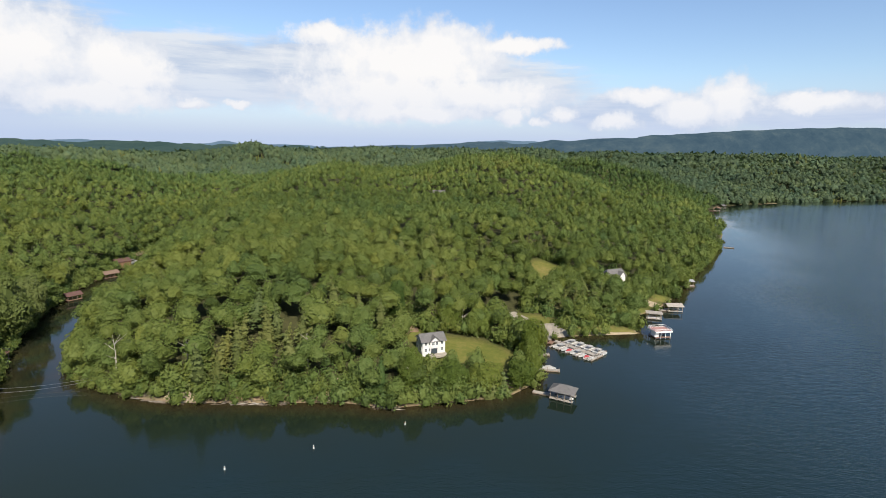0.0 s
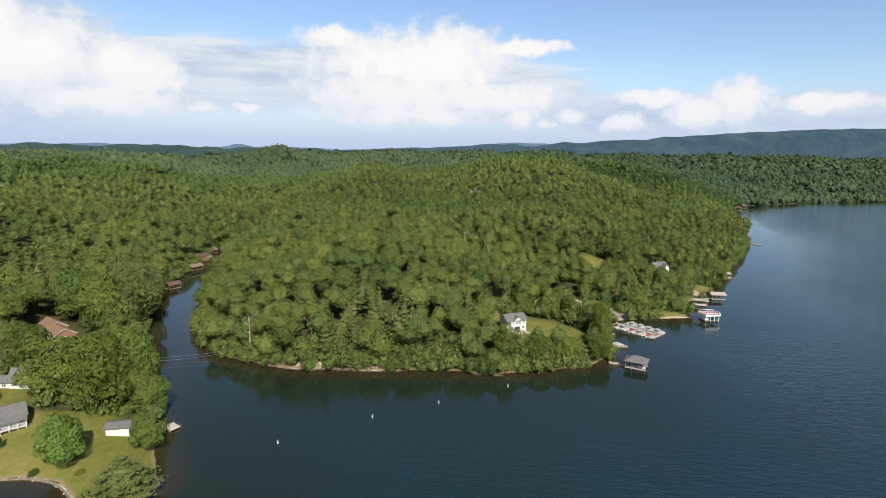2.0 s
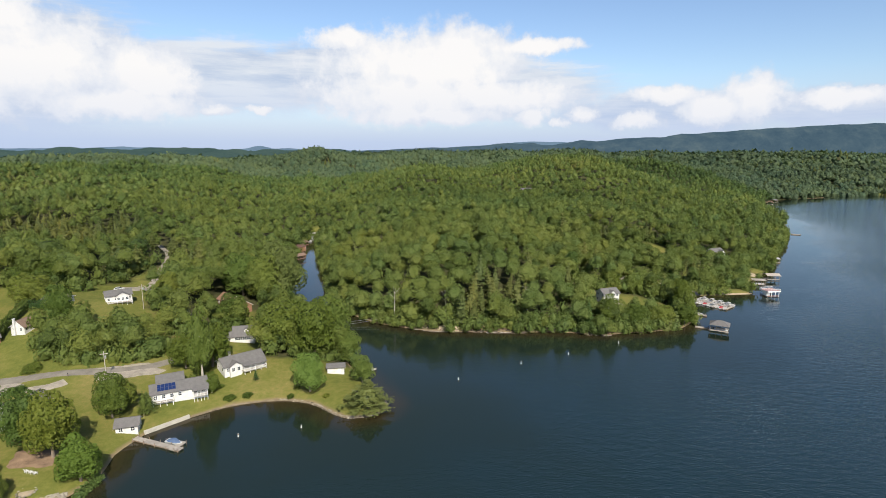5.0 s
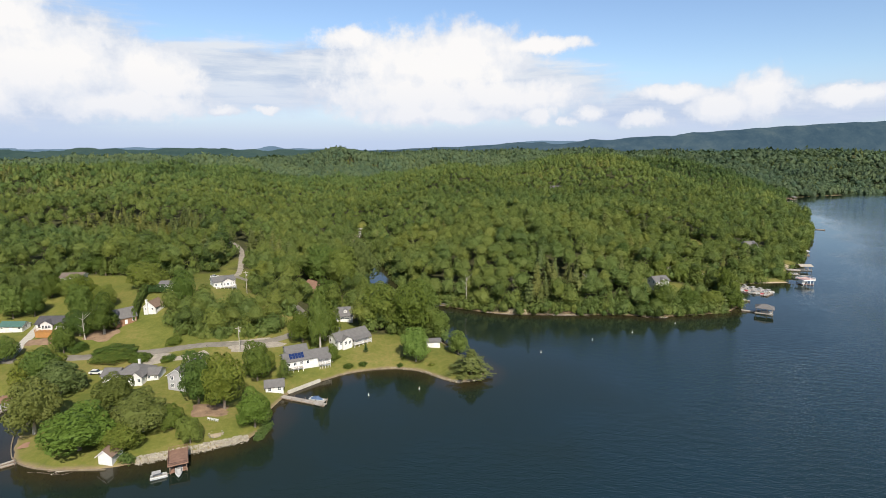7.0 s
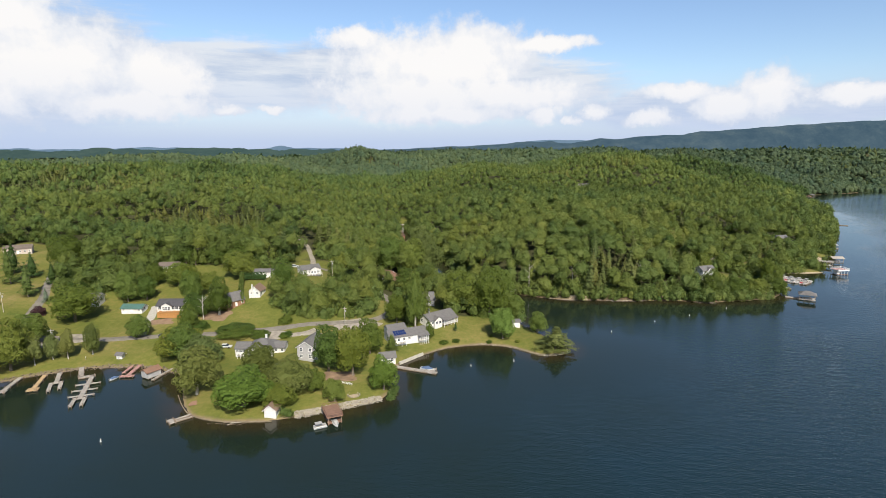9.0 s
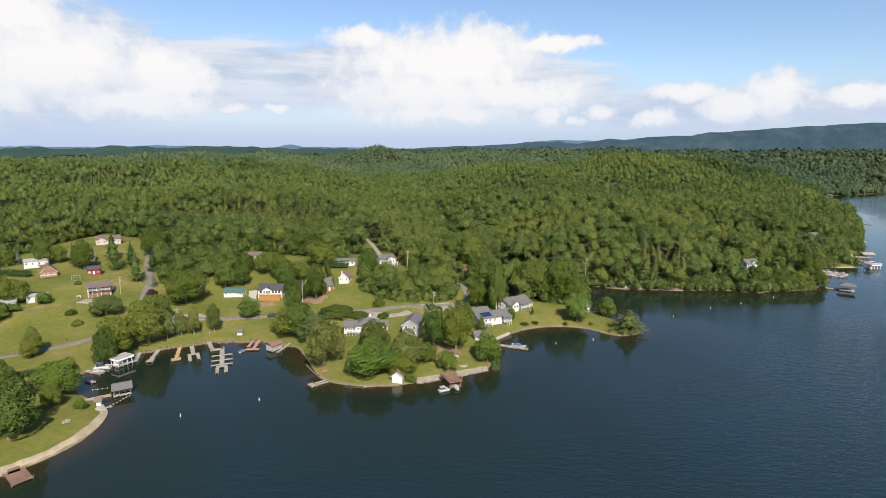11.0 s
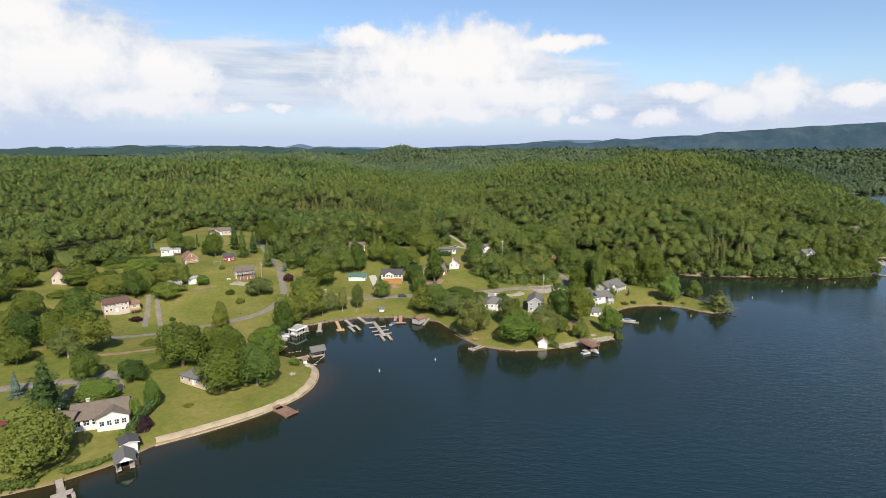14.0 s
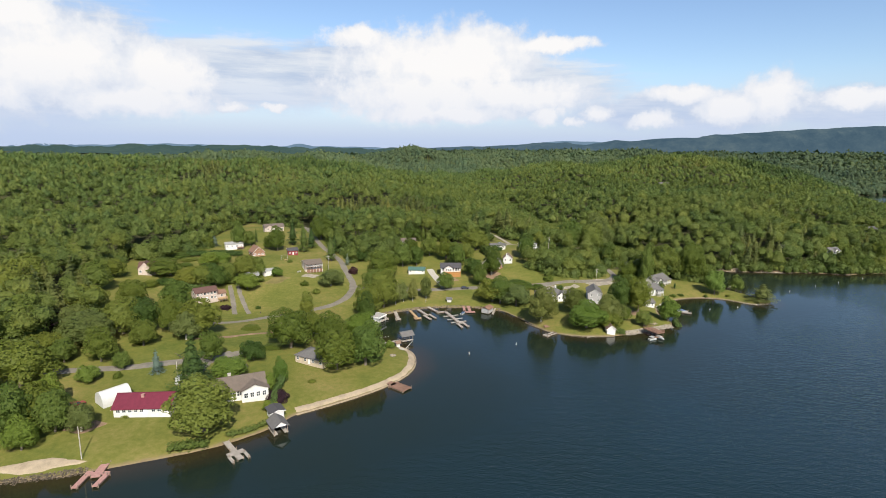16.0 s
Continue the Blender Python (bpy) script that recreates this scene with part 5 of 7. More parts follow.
WEST_TREES = [("r", -333.5, -71.5, 14.5, 18), ("p", -346.5, -52, 18, 15), ("p", -343, -57, 16, 13), ("u", -320, -51, 6, 7), ("b", -341, -39, 6, 12), ("r", -338, -26, 7, 9),
              ("r", -445.8, -5.5, 20, 17.3), ("r", -447.4, 5.2, 11.1, 12), ("r", -457.4, 18.8, 16.6, 15.7), ("r", -433.1, 25.5, 13.6, 15.2), ("r", -440.1, 47.7, 9.3, 13.1),
              ("r", -408.1, 13.6, 11.1, 12.4), ("r", -391.7, 20.2, 12.6, 13.4), ("r", -411.7, -8.2, 14.2, 15.9), ("o", -408.7, -21.5, 11, 12.7), ("r", -391.5, -17.7, 13.3, 14.8),
              ("r", -385.9, -14.2, 13.4, 12.4), ("r", -378.9, -8.7, 13.5, 10.9), ("r", -366.3, -8.9, 14.4, 15.5), ("o", -368, -16.3, 10.3, 10.4), ("o", -397.1, -28.6, 12.3, 16.9),
              ("r", -385.6, -38.9, 11.8, 10.1), ("r", -376.3, -41.8, 5.9, 5.8), ("r", -379.4, -24.7, 9.5, 9.4), ("r", -420.2, -31.6, 16.4, 17.7), ("r", -405.7, -39.1, 8.3, 12),
              ("r", -396.8, -41.4, 8.2, 8.4), ("u", -422.6, -13.6, 11.2, 10.8), ("z", -363.5, -43, 8.1, 5.2), ("b", -380.9, -51.7, 5.3, 7.4), ("s", -374.2, -47.5, 3.6, 3),
              ("r", -351.5, -29.9, 10.9, 8.8), ("r", -397.6, -58.5, 15.5, 19.7), ("b", -380.7, -68.1, 10.3, 8.2), ("r", -381.2, -80.5, 14.4, 11.8), ("r", -380, -75.3, 11.9, 11.9),
              ("r", -371.9, -77.3, 11.6, 9.7), ("b", -374.7, -85.4, 8.7, 8.4), ("o", -365.3, -76.3, 8, 7.2), ("s", -358.3, -67.2, 1.8, 3.5), ("s", -417.7, 41.1, 4.9, 9.3),
              ("s", -414.4, 48.4, 4.3, 10.7)]
HILL_TREES = [("r", -420.8, 61.2, 8.7, 18.4), ("s", -420.3, 80.1, 3.3, 7.6), ("s", -424.6, 92.4, 3.4, 10.8), ("s", -443, 97.7, 4.7, 17.8), ("s", -448.5, 90.9, 4.7, 11.1),
              ("s", -435.7, 99.5, 4.3, 14.8), ("r", -403, 50.1, 9.2, 13.1), ("r", -396.7, 52, 10.5, 13), ("r", -390.5, 54.6, 11.1, 13.6), ("r", -387.4, 59.7, 10.9, 10.6),
              ("r", -399, 66.3, 7.5, 9.7), ("b", -409.1, 85.4, 7.2, 11.7), ("b", -404.8, 89.4, 6.2, 12.4), ("s", -409.4, 112, 2.7, 8.8), ("r", -381, 68.7, 11.7, 13.9),
              ("r", -377.1, 72, 10.1, 12.1), ("b", -375.3, 57, 7.8, 12.8), ("b", -365.8, 73.3, 5.3, 6.9), ("z", -428.3, 131.3, 7.5, 7.1), ("r", -431.5, 128.2, 7, 8.7),
              ("s", -430.6, 117.1, 2.8, 7.7), ("r", -411, 129.2, 16.9, 9.2), ("r", -405.8, 134.6, 9.7, 7), ("c", -405.9, 144.4, 9.1, 4), ("r", -383.9, 124, 14.7, 10.3),
              ("r", -390.9, 127.7, 8.6, 7.5), ("p", -380.1, 141.6, 16.8, 9.9), ("p", -367.2, 125, 19, 9.4), ("p", -366.4, 137.7, 13, 9), ("r", -366.5, 161, 16.5, 17.3),
              ("p", -346, 110.2, 16.2, 8.9), ("p", -348.9, 128.9, 11.4, 7.2), ("o", -336, 71.8, 8.4, 13.3), ("s", -340.3, 59.7, 4.4, 4.7), ("s", -349.2, 67.8, 3.9, 4.9),
              ("s", -366, 95.2, 3.5, 3.4), ("t", -336.7, 32.6, 9.3, 7.5), ("u", -376.9, 34.7, 3.7, 5.2), ("s", -362.8, 39.6, 2.8, 2.9), ("s", -352.5, 6.5, 3.3, 8),
              ("z", -335.6, 107.9, 7.1, 4.1), ("u", -329.3, 95.4, 7.6, 5.8), ("r", -329, 119.7, 8, 8.3), ("r", -311.7, 94, 15.7, 18.9), ("r", -312, 69.7, 12.6, 12.9),
              ("r", -303.6, 50.6, 18.3, 15.3), ("r", -309.6, 39.2, 14.9, 14.3), ("o", -298.5, 55.3, 10.6, 6.2), ("o", -295.3, 60.1, 9.6, 5.4), ("o", -290.6, 61.6, 11.0, 5.4),
              ("o", -284.2, 66.2, 11.6, 5.8), ("r", -303.6, 118.7, 14.3, 11.5), ("r", -295.3, 120.5, 11.9, 8.8), ("r", -302, 139.3, 10.6, 10.8), ("r", -274.7, 81.5, 8.6, 9.6),
              ("r", -288.7, 137.6, 11.9, 12.1), ("c", -296.3, 170, 10.6, 7.8), ("r", -270.2, 115.7, 14, 10.6), ("r", -264.7, 123.1, 10.7, 10.1), ("r", -259.6, 99.5, 10, 11.73),
              ("r", -256.6, 86.4, 11.3, 7.9), ("t", -249.7, 99.7, 14.3, 14.4), ("r", -259.1, 145.9, 13.2, 17.9), ("r", -272.7, 178.4, 13.1, 19.5), ("s", -235.3, 84.9, 7, 15.5),
              ("r", -249.7, 66.1, 11.5, 16.8)]
FRONT_TREES = [("t", 31, 184, 13, 9), ("r", 26, 174, 10, 10), ("r", 14, 171, 9, 12), ("r", 3, 170, 9, 12), ("t", -10, 168, 12, 10), ("p", -20, 166, 12, 8), ("t", 32, 196, 14, 9), ("r", 35, 206, 14, 11),
               ("b", -24, 192, 8, 8), ("t", -19, 214, 15, 10), ("r", 2, 213, 13, 11), ("r", 14, 212, 12, 10)]
seed = 0
for spots in (POINT_TREES, SHORE_TREES, GREEN_TREES, HOOK_TREES, WEST_TREES, HILL_TREES, FRONT_TREES):
    for kind, x, y, high, wide in spots:
        seed += 1
        stand(KINDS[kind][seed % len(KINDS[kind])], x, y, high, wide, seed)
for made in KINDS.values():
    for ob in made:
        drop_pattern(ob)


# ---- houses ----
SIZE = {"bay": 0.8, "farm": 0.86, "top": 0.84, "pale": 0.82, "outbuilding": 0.8, "tan": 0.82, "green": 0.86, "gable": 0.8, "chalet": 0.84, "upper": 0.82, "manor": 0.84, "solar": 0.94, "hip": 0.9, "villa": 1.12, "small": 0.85, "barn": 0.85, "red": 0.72, "log": 0.82}


def put_house(key, *a, **k):
    x, y, turn = PLACE[key]
    ob = house(x, y, turn, *a, **k)
    s = SIZE.get(key, 1.0)
    ob.matrix_basis = ob.matrix_basis @ Matrix.Diagonal((s, s, s, 1))
    return ob


def front_gable(ob, x, W, h, wide, out, rh, wall, roof, base=-1.4, wins=1, zw=0.95):
    """A cross wing whose gable looks to the front; W is the depth of the main house."""
    y0 = -W / 2 - out
    a = wide / 2
    deep = W / 2 + out - 0.2
    v = [(x - a, y0, base), (x + a, y0, base), (x + a, y0 + deep, base), (x - a, y0 + deep, base), (x - a, y0, h), (x + a, y0, h), (x + a, y0 + deep, h), (x - a, y0 + deep, h), (x, y0, h + rh), (x, y0 + deep, h + rh)]
    part("wing", Solid().add(v, [(3, 2, 1, 0), (0, 1, 5, 8, 4), (2, 3, 7, 9, 6), (1, 2, 6, 5), (3, 0, 4, 7), (5, 6, 9, 8), (7, 4, 8, 9)]), wall, ob)
    o, t = 0.4, 0.15
    s = Solid()
    dz = rh * o / a
    s.slab([(x - a - o, y0 - o, h - dz + t), (x, y0 - o, h + rh + t), (x, y0 + deep, h + rh + t), (x - a - o, y0 + deep, h - dz + t)], t)
    s.slab([(x, y0 - o, h + rh + t), (x + a + o, y0 - o, h - dz + t), (x + a + o, y0 + deep, h - dz + t), (x, y0 + deep, h + rh + t)], t)
    part("wing_roof", s, roof, ob)
    for c in row(wins, wide, 1.1) if wins else ():
        window(ob, x + c, y0, zw, 1.0, 1.3)


def end_wing(ob, x0, x1, W, h, rh, wall, roof, wins=2, dy=0.0):
    """A lower stretch of house at an end, with its own gable roof."""
    L = x1 - x0
    c = (x0 + x1) / 2
    b = gable_body(L, W, h, rh)
    part("wing", Solid().add([(x + c, y + dy, z) for x, y, z in b.v], b.f), wall, ob)
    g = gable_roof(L, W, h, rh)
    part("wing_roof", Solid().add([(x + c, y + dy, z) for x, y, z in g.v], g.f), roof, ob)
    for q in row(wins, L, 1.0) if wins else ():
        window(ob, c + q, dy - W / 2, 0.9, 1.1, 1.2)


def dormer(ob, x, y, z, w, d, wall, roof):
    """A small gabled roof window."""
    part("dormer", Solid().add([(x - w / 2, y, z), (x + w / 2, y, z), (x + w / 2, y, z + 0.9), (x, y, z + 1.5), (x - w / 2, y, z + 0.9), (x - w / 2, y + d, z), (x + w / 2, y + d, z), (x + w / 2, y + d, z + 0.9), (x, y + d, z + 1.5), (x - w / 2, y + d, z + 0.9)],
                               [(0, 1, 2, 3, 4), (9, 8, 7, 6, 5), (0, 5, 6, 1), (1, 6, 7, 2), (4, 9, 5, 0)]), wall, ob)
    s = Solid().slab([(x - w / 2 - 0.2, y - 0.2, z + 0.86), (x, y - 0.2, z + 1.64), (x, y + d, z + 1.64), (x - w / 2 - 0.2, y + d, z + 0.86)], 0.1)
    s.slab([(x, y - 0.2, z + 1.64), (x + w / 2 + 0.2, y - 0.2, z + 0.86), (x + w / 2 + 0.2, y + d, z + 0.86), (x, y + d, z + 1.64)], 0.1)
    part("dormer_roof", s, roof, ob)
    window(ob, x, y, z + 0.12, 0.7, 0.8)


def roof_panels(ob, x0, x1, W, h, rh, rows=2, cols=4):
    """Solar modules on the front slope."""
    for i in range(cols):
        for j in range(rows):
            u0, u1 = 0.18 + j * 0.34, 0.18 + j * 0.34 + 0.31
            a, b = x0 + (x1 - x0) * i / cols, x0 + (x1 - x0) * (i + 0.93) / cols
            y = lambda u: -W / 2 * (1 - u)
            z = lambda u: h + rh * u + 0.27
            part("solar_panel", Solid().slab([(a, y(u0), z(u0)), (b, y(u0), z(u0)), (b, y(u1), z(u1)), (a, y(u1), z(u1))], 0.05), SOLAR, ob)


ob = put_house("white", 8.8, 6.6, 4.7, 1.9, WHITE_WALL, GREY_ROOF, "white two-storey house with grey roof on a lakeside lawn", front=5, storeys=2, ends=2)
front_gable(ob, 0.3, 6.6, 4.7, 3.6, 0.35, 1.6, WHITE_WALL, GREY_ROOF, 0.0, 2, 3.25)
part("patio", Solid().box(-2.5, 4.5, -6.5, -3.6, -0.6, 0.03), STONE, ob)
for c in (-0.6, 0.6):
    door(ob, c, -3.66, 0, 1.0, 2.05, mat=GLASS)
ob = put_house("ranch", 14, 7.6, 2.8, 2.0, WHITE_WALL, GREY_ROOF, "long white ranch house with grey roof and porch", front=5, doors=(2.0,), ends=2)
porch(ob, -1, 6.8, -6.0, -3.8, 2.25, CONCRETE, GREY_ROOF, posts=5)
front_gable(ob, -3.4, 7.6, 2.8, 4.0, 1.0, 1.3, WHITE_WALL, GREY_ROOF, wins=2)
chimney(ob, -3, 2.5, 2.5, 6.0, GREY_WALL)
ob = put_house("sunroom", 8.0, 7, 2.6, 2.8, WHITE_WALL, GREY_ROOF, "white cottage with steep grey roof and a sunroom", front=8, win=(0.9, 1.4), doors=())
dormer(ob, 1.0, -2.4, 3.6, 1.6, 1.9, WHITE_WALL, GREY_ROOF)
end_wing(ob, -6.6, -4.0, 4.5, 2.3, 1.2, WHITE_WALL, GREY_ROOF, 1, -1)
ob = put_house("cabin_a", 9, 7, 2.8, 2.4, LOG_WALL, RUST_ROOF, "brown cabin with rust-coloured roof among trees", front=3)
ob = put_house("cabin_b", 9, 8, 2.8, 2.6, LOG_WALL, RUST_ROOF, "brown cabin with rust-coloured roof and pale deck", front=3)
porch(ob, -4.4, 4.4, -7, -4, 2.5, DECK_TAN, None, rail_mat=DECK_TAN, posts=6)
ob = put_house("shed", 5.8, 4.0, 2.1, 0.6, WHITE_WALL, GREY_ROOF, "small white garden shed near the water", "shed", front=0, ends=0, doors=(1.2,))
ob = put_house("solar", 17, 8, 2.8, 1.8, WHITE_WALL, GREY_ROOF, "long white house with grey roof and solar panels", front=7, doors=(3.0,))
porch(ob, 4, 8.4, -6, -4, 2.35, CONCRETE, GREY_ROOF, posts=5)
roof_panels(ob, -6.5, -1.0, 8, 2.8, 1.8, 2, 5)
part("upper_wing", gable_body(8, 6, 3.6, 1.5), WHITE_WALL, ob, m=pose(-2.5, 6.4, 0))
part("upper_roof", gable_roof(8, 6, 3.6, 1.5), GREY_ROOF, ob, m=pose(-2.5, 6.4, 0))
porch(ob, -8, -2, -5.6, -4, 2.4, DECK_GREY, None)
ob = put_house("manor", 11, 9.5, 3.0, 3.2, WHITE_WALL, GREY_ROOF, "large white house with broad grey roof", front=4, hip=True, ends=2)
end_wing(ob, -11.5, -5.4, 7, 2.6, 1.8, WHITE_WALL, GREY_ROOF, 4, -0.4)
front_gable(ob, 3.2, 9.5, 3.0, 4.4, 1.4, 1.9, WHITE_WALL, GREY_ROOF, wins=2)
porch(ob, -10, -1.0, -6.4, -4.0, 2.3, CONCRETE, None, posts=7)
chimney(ob, 1, 1.5, 3, 7.2, WHITE_WALL)
end_wing(ob, 5.4, 10.0, 6.5, 2.6, 1.7, WHITE_WALL, GREY_ROOF, 2, 0.6)
ob = put_house("tall", 11, 6.6, 5.0, 2.2, GREY_WALL, GREY_ROOF, "narrow two-storey house with gable toward the lake", front=3, storeys=2, ends=2)
ob = put_house("gable", 8, 6.6, 2.8, 2.8, WHITE_WALL, BROWN_ROOF, "small white gabled house with brown roof", front=2, ends=2)
chimney(ob, -4.4, 1.0, -1.2, 6.6, WHITE_WALL)
ob = put_house("chalet", 9.5, 8, 3.2, 3.6, LOG_WALL, GREY_ROOF, "brown log chalet with steep grey roof", front=2, ends=3, win=(1.2, 1.8))
window(ob, -4.75, -1.0, 4.0, 1.5, 1.6, side=-90)
window(ob, -4.75, 1.0, 4.0, 1.5, 1.6, side=-90)
chimney(ob, -3.0, 4.5, -1, 7.2, BRICK)
part("deck_floor", Solid().box(-7.4, -4.75, -4.5, 4.5, 0.1, 0.3), DECK_BROWN, ob)
ob = put_house("orange", 11.5, 7.4, 2.7, 2.0, WHITE_WALL, DARK_ROOF, "white house with charcoal roof over an orange deck", front=7, win=(1.2, 1.6), lift=1.6)
porch(ob, -4.4, 5.6, -6.8, -3.7, 2.4, DECK_ORANGE, None, rail_mat=DECK_ORANGE, posts=6)
part("deck_skirt", Solid().box(-4.4, 5.6, -6.7, -6.6, -2.0, 0.2), DECK_ORANGE, ob)
front_gable(ob, -1.3, 7.4, 2.7, 4.6, 0.6, 1.4, WHITE_WALL, DARK_ROOF, wins=3)
ob = put_house("tan", 12, 8, 2.9, 1.8, WHITE_WALL, TAN_ROOF, "pale house with tan roof at the wood's edge", front=4, lift=0.9)
porch(ob, -5, 5, -6.6, -4, 2.4, DECK_BROWN, None, rail_mat=DECK_BROWN, posts=5)
ob = put_house("garage", 9.5, 5.5, 2.6, 0.9, WHITE_WALL, GREY_ROOF, "low white garage on the slope", "garage", front=2, doors=(0,))
ob = put_house("upper", 12, 9, 3.2, 2.0, WHITE_WALL, GREY_ROOF, "white hillside house with grey roof", front=4, ends=2)
front_gable(ob, 1.5, 9, 3.2, 6.0, 1.6, 1.6, WHITE_WALL, GREY_ROOF, wins=3)
porch(ob, -5.5, 5.5, -8.2, -6.1, 2.4, DECK_GREY, None, posts=6)
ob = put_house("green", 11, 5.6, 2.2, 1.5, WHITE_WALL, GREEN_METAL, "low white house with green metal roof", front=3)
ob = put_house("white_low", 8, 6, 3.0, 1.6, WHITE_WALL, GREY_ROOF, "small white house half hidden by trees", front=3)
ob = put_house("maroon", 15.5, 8.4, 2.25, 2.6, WHITE_WALL, RED_METAL, "white house with maroon metal roof by the lake", front=9, doors=(1.0,), ends=2)
chimney(ob, -0.6, -1.2, 3.2, 4.9, PINK)
ob = put_house("villa", 12, 8.4, 2.7, 2.3, WHITE_WALL, TAN_ROOF, "long pale lakeside house with tan roof", front=6, win=(1.3, 1.5), doors=(0.5,))
front_gable(ob, 3.0, 8.4, 2.7, 7.0, 1.4, 1.5, WHITE_WALL, TAN_ROOF, wins=4, zw=0.6)
wing = part("wing", gable_body(8, 7, 2.6, 2.0), CREAM_WALL, ob, m=pose(-8.6, -1.6, 0, 0, 0, -24))
part("wing_roof", gable_roof(8.4, 7, 2.6, 2.0), TAN_ROOF, ob, m=pose(-8.6, -1.6, 0.02, 0, 0, -24))
for c in (-2.6, -0.9, 0.9, 2.6):
    p = pose(-8.6, -1.6, 0, 0, 0, -24) @ Vector((c, -3.5, 0.9))
    window(ob, p.x, p.y, p.z, 1.1, 1.3, side=-24)
chimney(ob, -3, 2, 2.6, 5.2, CONCRETE)
chimney(ob, -9, 0.5, 2.6, 5.1, CONCRETE)
ob = put_house("hip", 14, 9.5, 2.5, 2.2, TAN_WALL, GREY_ROOF, "low house with grey hipped roof on a lawn", front=4, hip=True)
end_wing(ob, 3.0, 9.4, 5.4, 2.4, 1.2, TAN_WALL, GREY_ROOF, 0, 5.0)
ob = put_house("farm", 11.5, 8, 5.0, 1.9, CREAM_WALL, MAROON_ROOF, "cream two-storey house with maroon-brown roof", front=6, storeys=2)
end_wing(ob, 5.8, 10.8, 6.5, 2.6, 1.3, CREAM_WALL, RUST_ROOF, 1, 0.4)
porch(ob, 5.8, 10.6, -6.4, -2.9, 2.5, DECK_TAN, None, rail_mat=DECK_TAN)
part("garden_wall", Solid().box(-6.2, -5.9, -9, -4, -1.4, 0.5), PINK, ob)
ob = put_house("west", 8, 8, 3.0, 2.6, CREAM_WALL, MAROON_ROOF, "cream gabled house with brown roof among trees", front=3, ends=2)
front_gable(ob, -0.8, 8, 3.0, 6.2, 1.6, 3.4, CREAM_WALL, MAROON_ROOF, wins=2)
end_wing(ob, 4, 11, 7, 2.5, 1.8, CREAM_WALL, MAROON_ROOF, 3, 0.5)
ob = put_house("pale", 13, 7, 3.2, 1.2, WHITE_WALL, GREY_METAL, "long white hillside house", front=4, lift=1.0)
porch(ob, 1.5, 6.4, -6.0, -3.5, 2.5, DECK_BROWN, None, rail_mat=DECK_BROWN)
ob = put_house("log", 9.5, 8.4, 3.0, 4.0, LOG_WALL, RUST_ROOF, "brown log house with a steep gabled front", front=3, ends=3, doors=())
porch(ob, 4.75, 7.0, -4.2, 4.2, 2.4, DECK_TAN, None, posts=4)
window(ob, 4.75, 0, 4.4, 1.4, 1.3, side=1)
ob = put_house("top", 16, 8, 3.4, 2.2, CREAM_WALL, TAN_ROOF, "cream hilltop house with brown roof", front=6)
front_gable(ob, -4, 8, 3.4, 5, 1.0, 1.6, CREAM_WALL, TAN_ROOF, wins=2)
ob = put_house("bay", 12, 9, 4.6, 1.8, CREAM_WALL, TAN_ROOF, "tan house with two-storey porch", front=4, storeys=2)
porch(ob, -5.6, 5.6, -7.2, -4.5, 4.4, DECK_BROWN, TAN_ROOF, posts=6, floor_z=2.5)
part("lower_wall", Solid().box(-5.6, 5.6, -7.1, -6.9, -1.4, 1.0), DECK_BROWN, ob)
ob = put_house("red", 8, 7, 3.6, 1.8, RED_PAINT, DARK_ROOF, "small red outbuilding between trees", "barn", front=2, ends=1)
ob = put_house("outbuilding", 9.5, 5, 2.6, 0.9, WHITE_WALL, GREY_METAL, "long low white outbuilding", "outbuilding", front=2)
ob = put_house("barn", 7, 6, 3.0, 1.4, WHITE_WALL, GREY_METAL, "white garage with grey metal roof", "garage", front=1)
ob = put_house("small", 8, 6, 3.0, 1.6, WHITE_WALL, BROWN_ROOF, "small white house below the hilltop", front=2)
ob = put_house("grey", 10, 8, 4.8, 3.0, GREY_WALL, GREY_ROOF, "grey lakeside house half hidden by trees", front=3, storeys=2, lift=0.6)
front_gable(ob, 2, 8, 4.8, 4, 1.0, 2.4, WHITE_WALL, GREY_ROOF, wins=1)
ob = put_house("far", 12, 8, 7.0, 3.4, GREY_WALL, GREY_ROOF, "grey house rising out of the woods", front=3, storeys=2, lift=1.6)
front_gable(ob, -2, 8, 7.0, 4, 1.0, 2.4, GREY_WALL, GREY_ROOF, wins=1, zw=4)


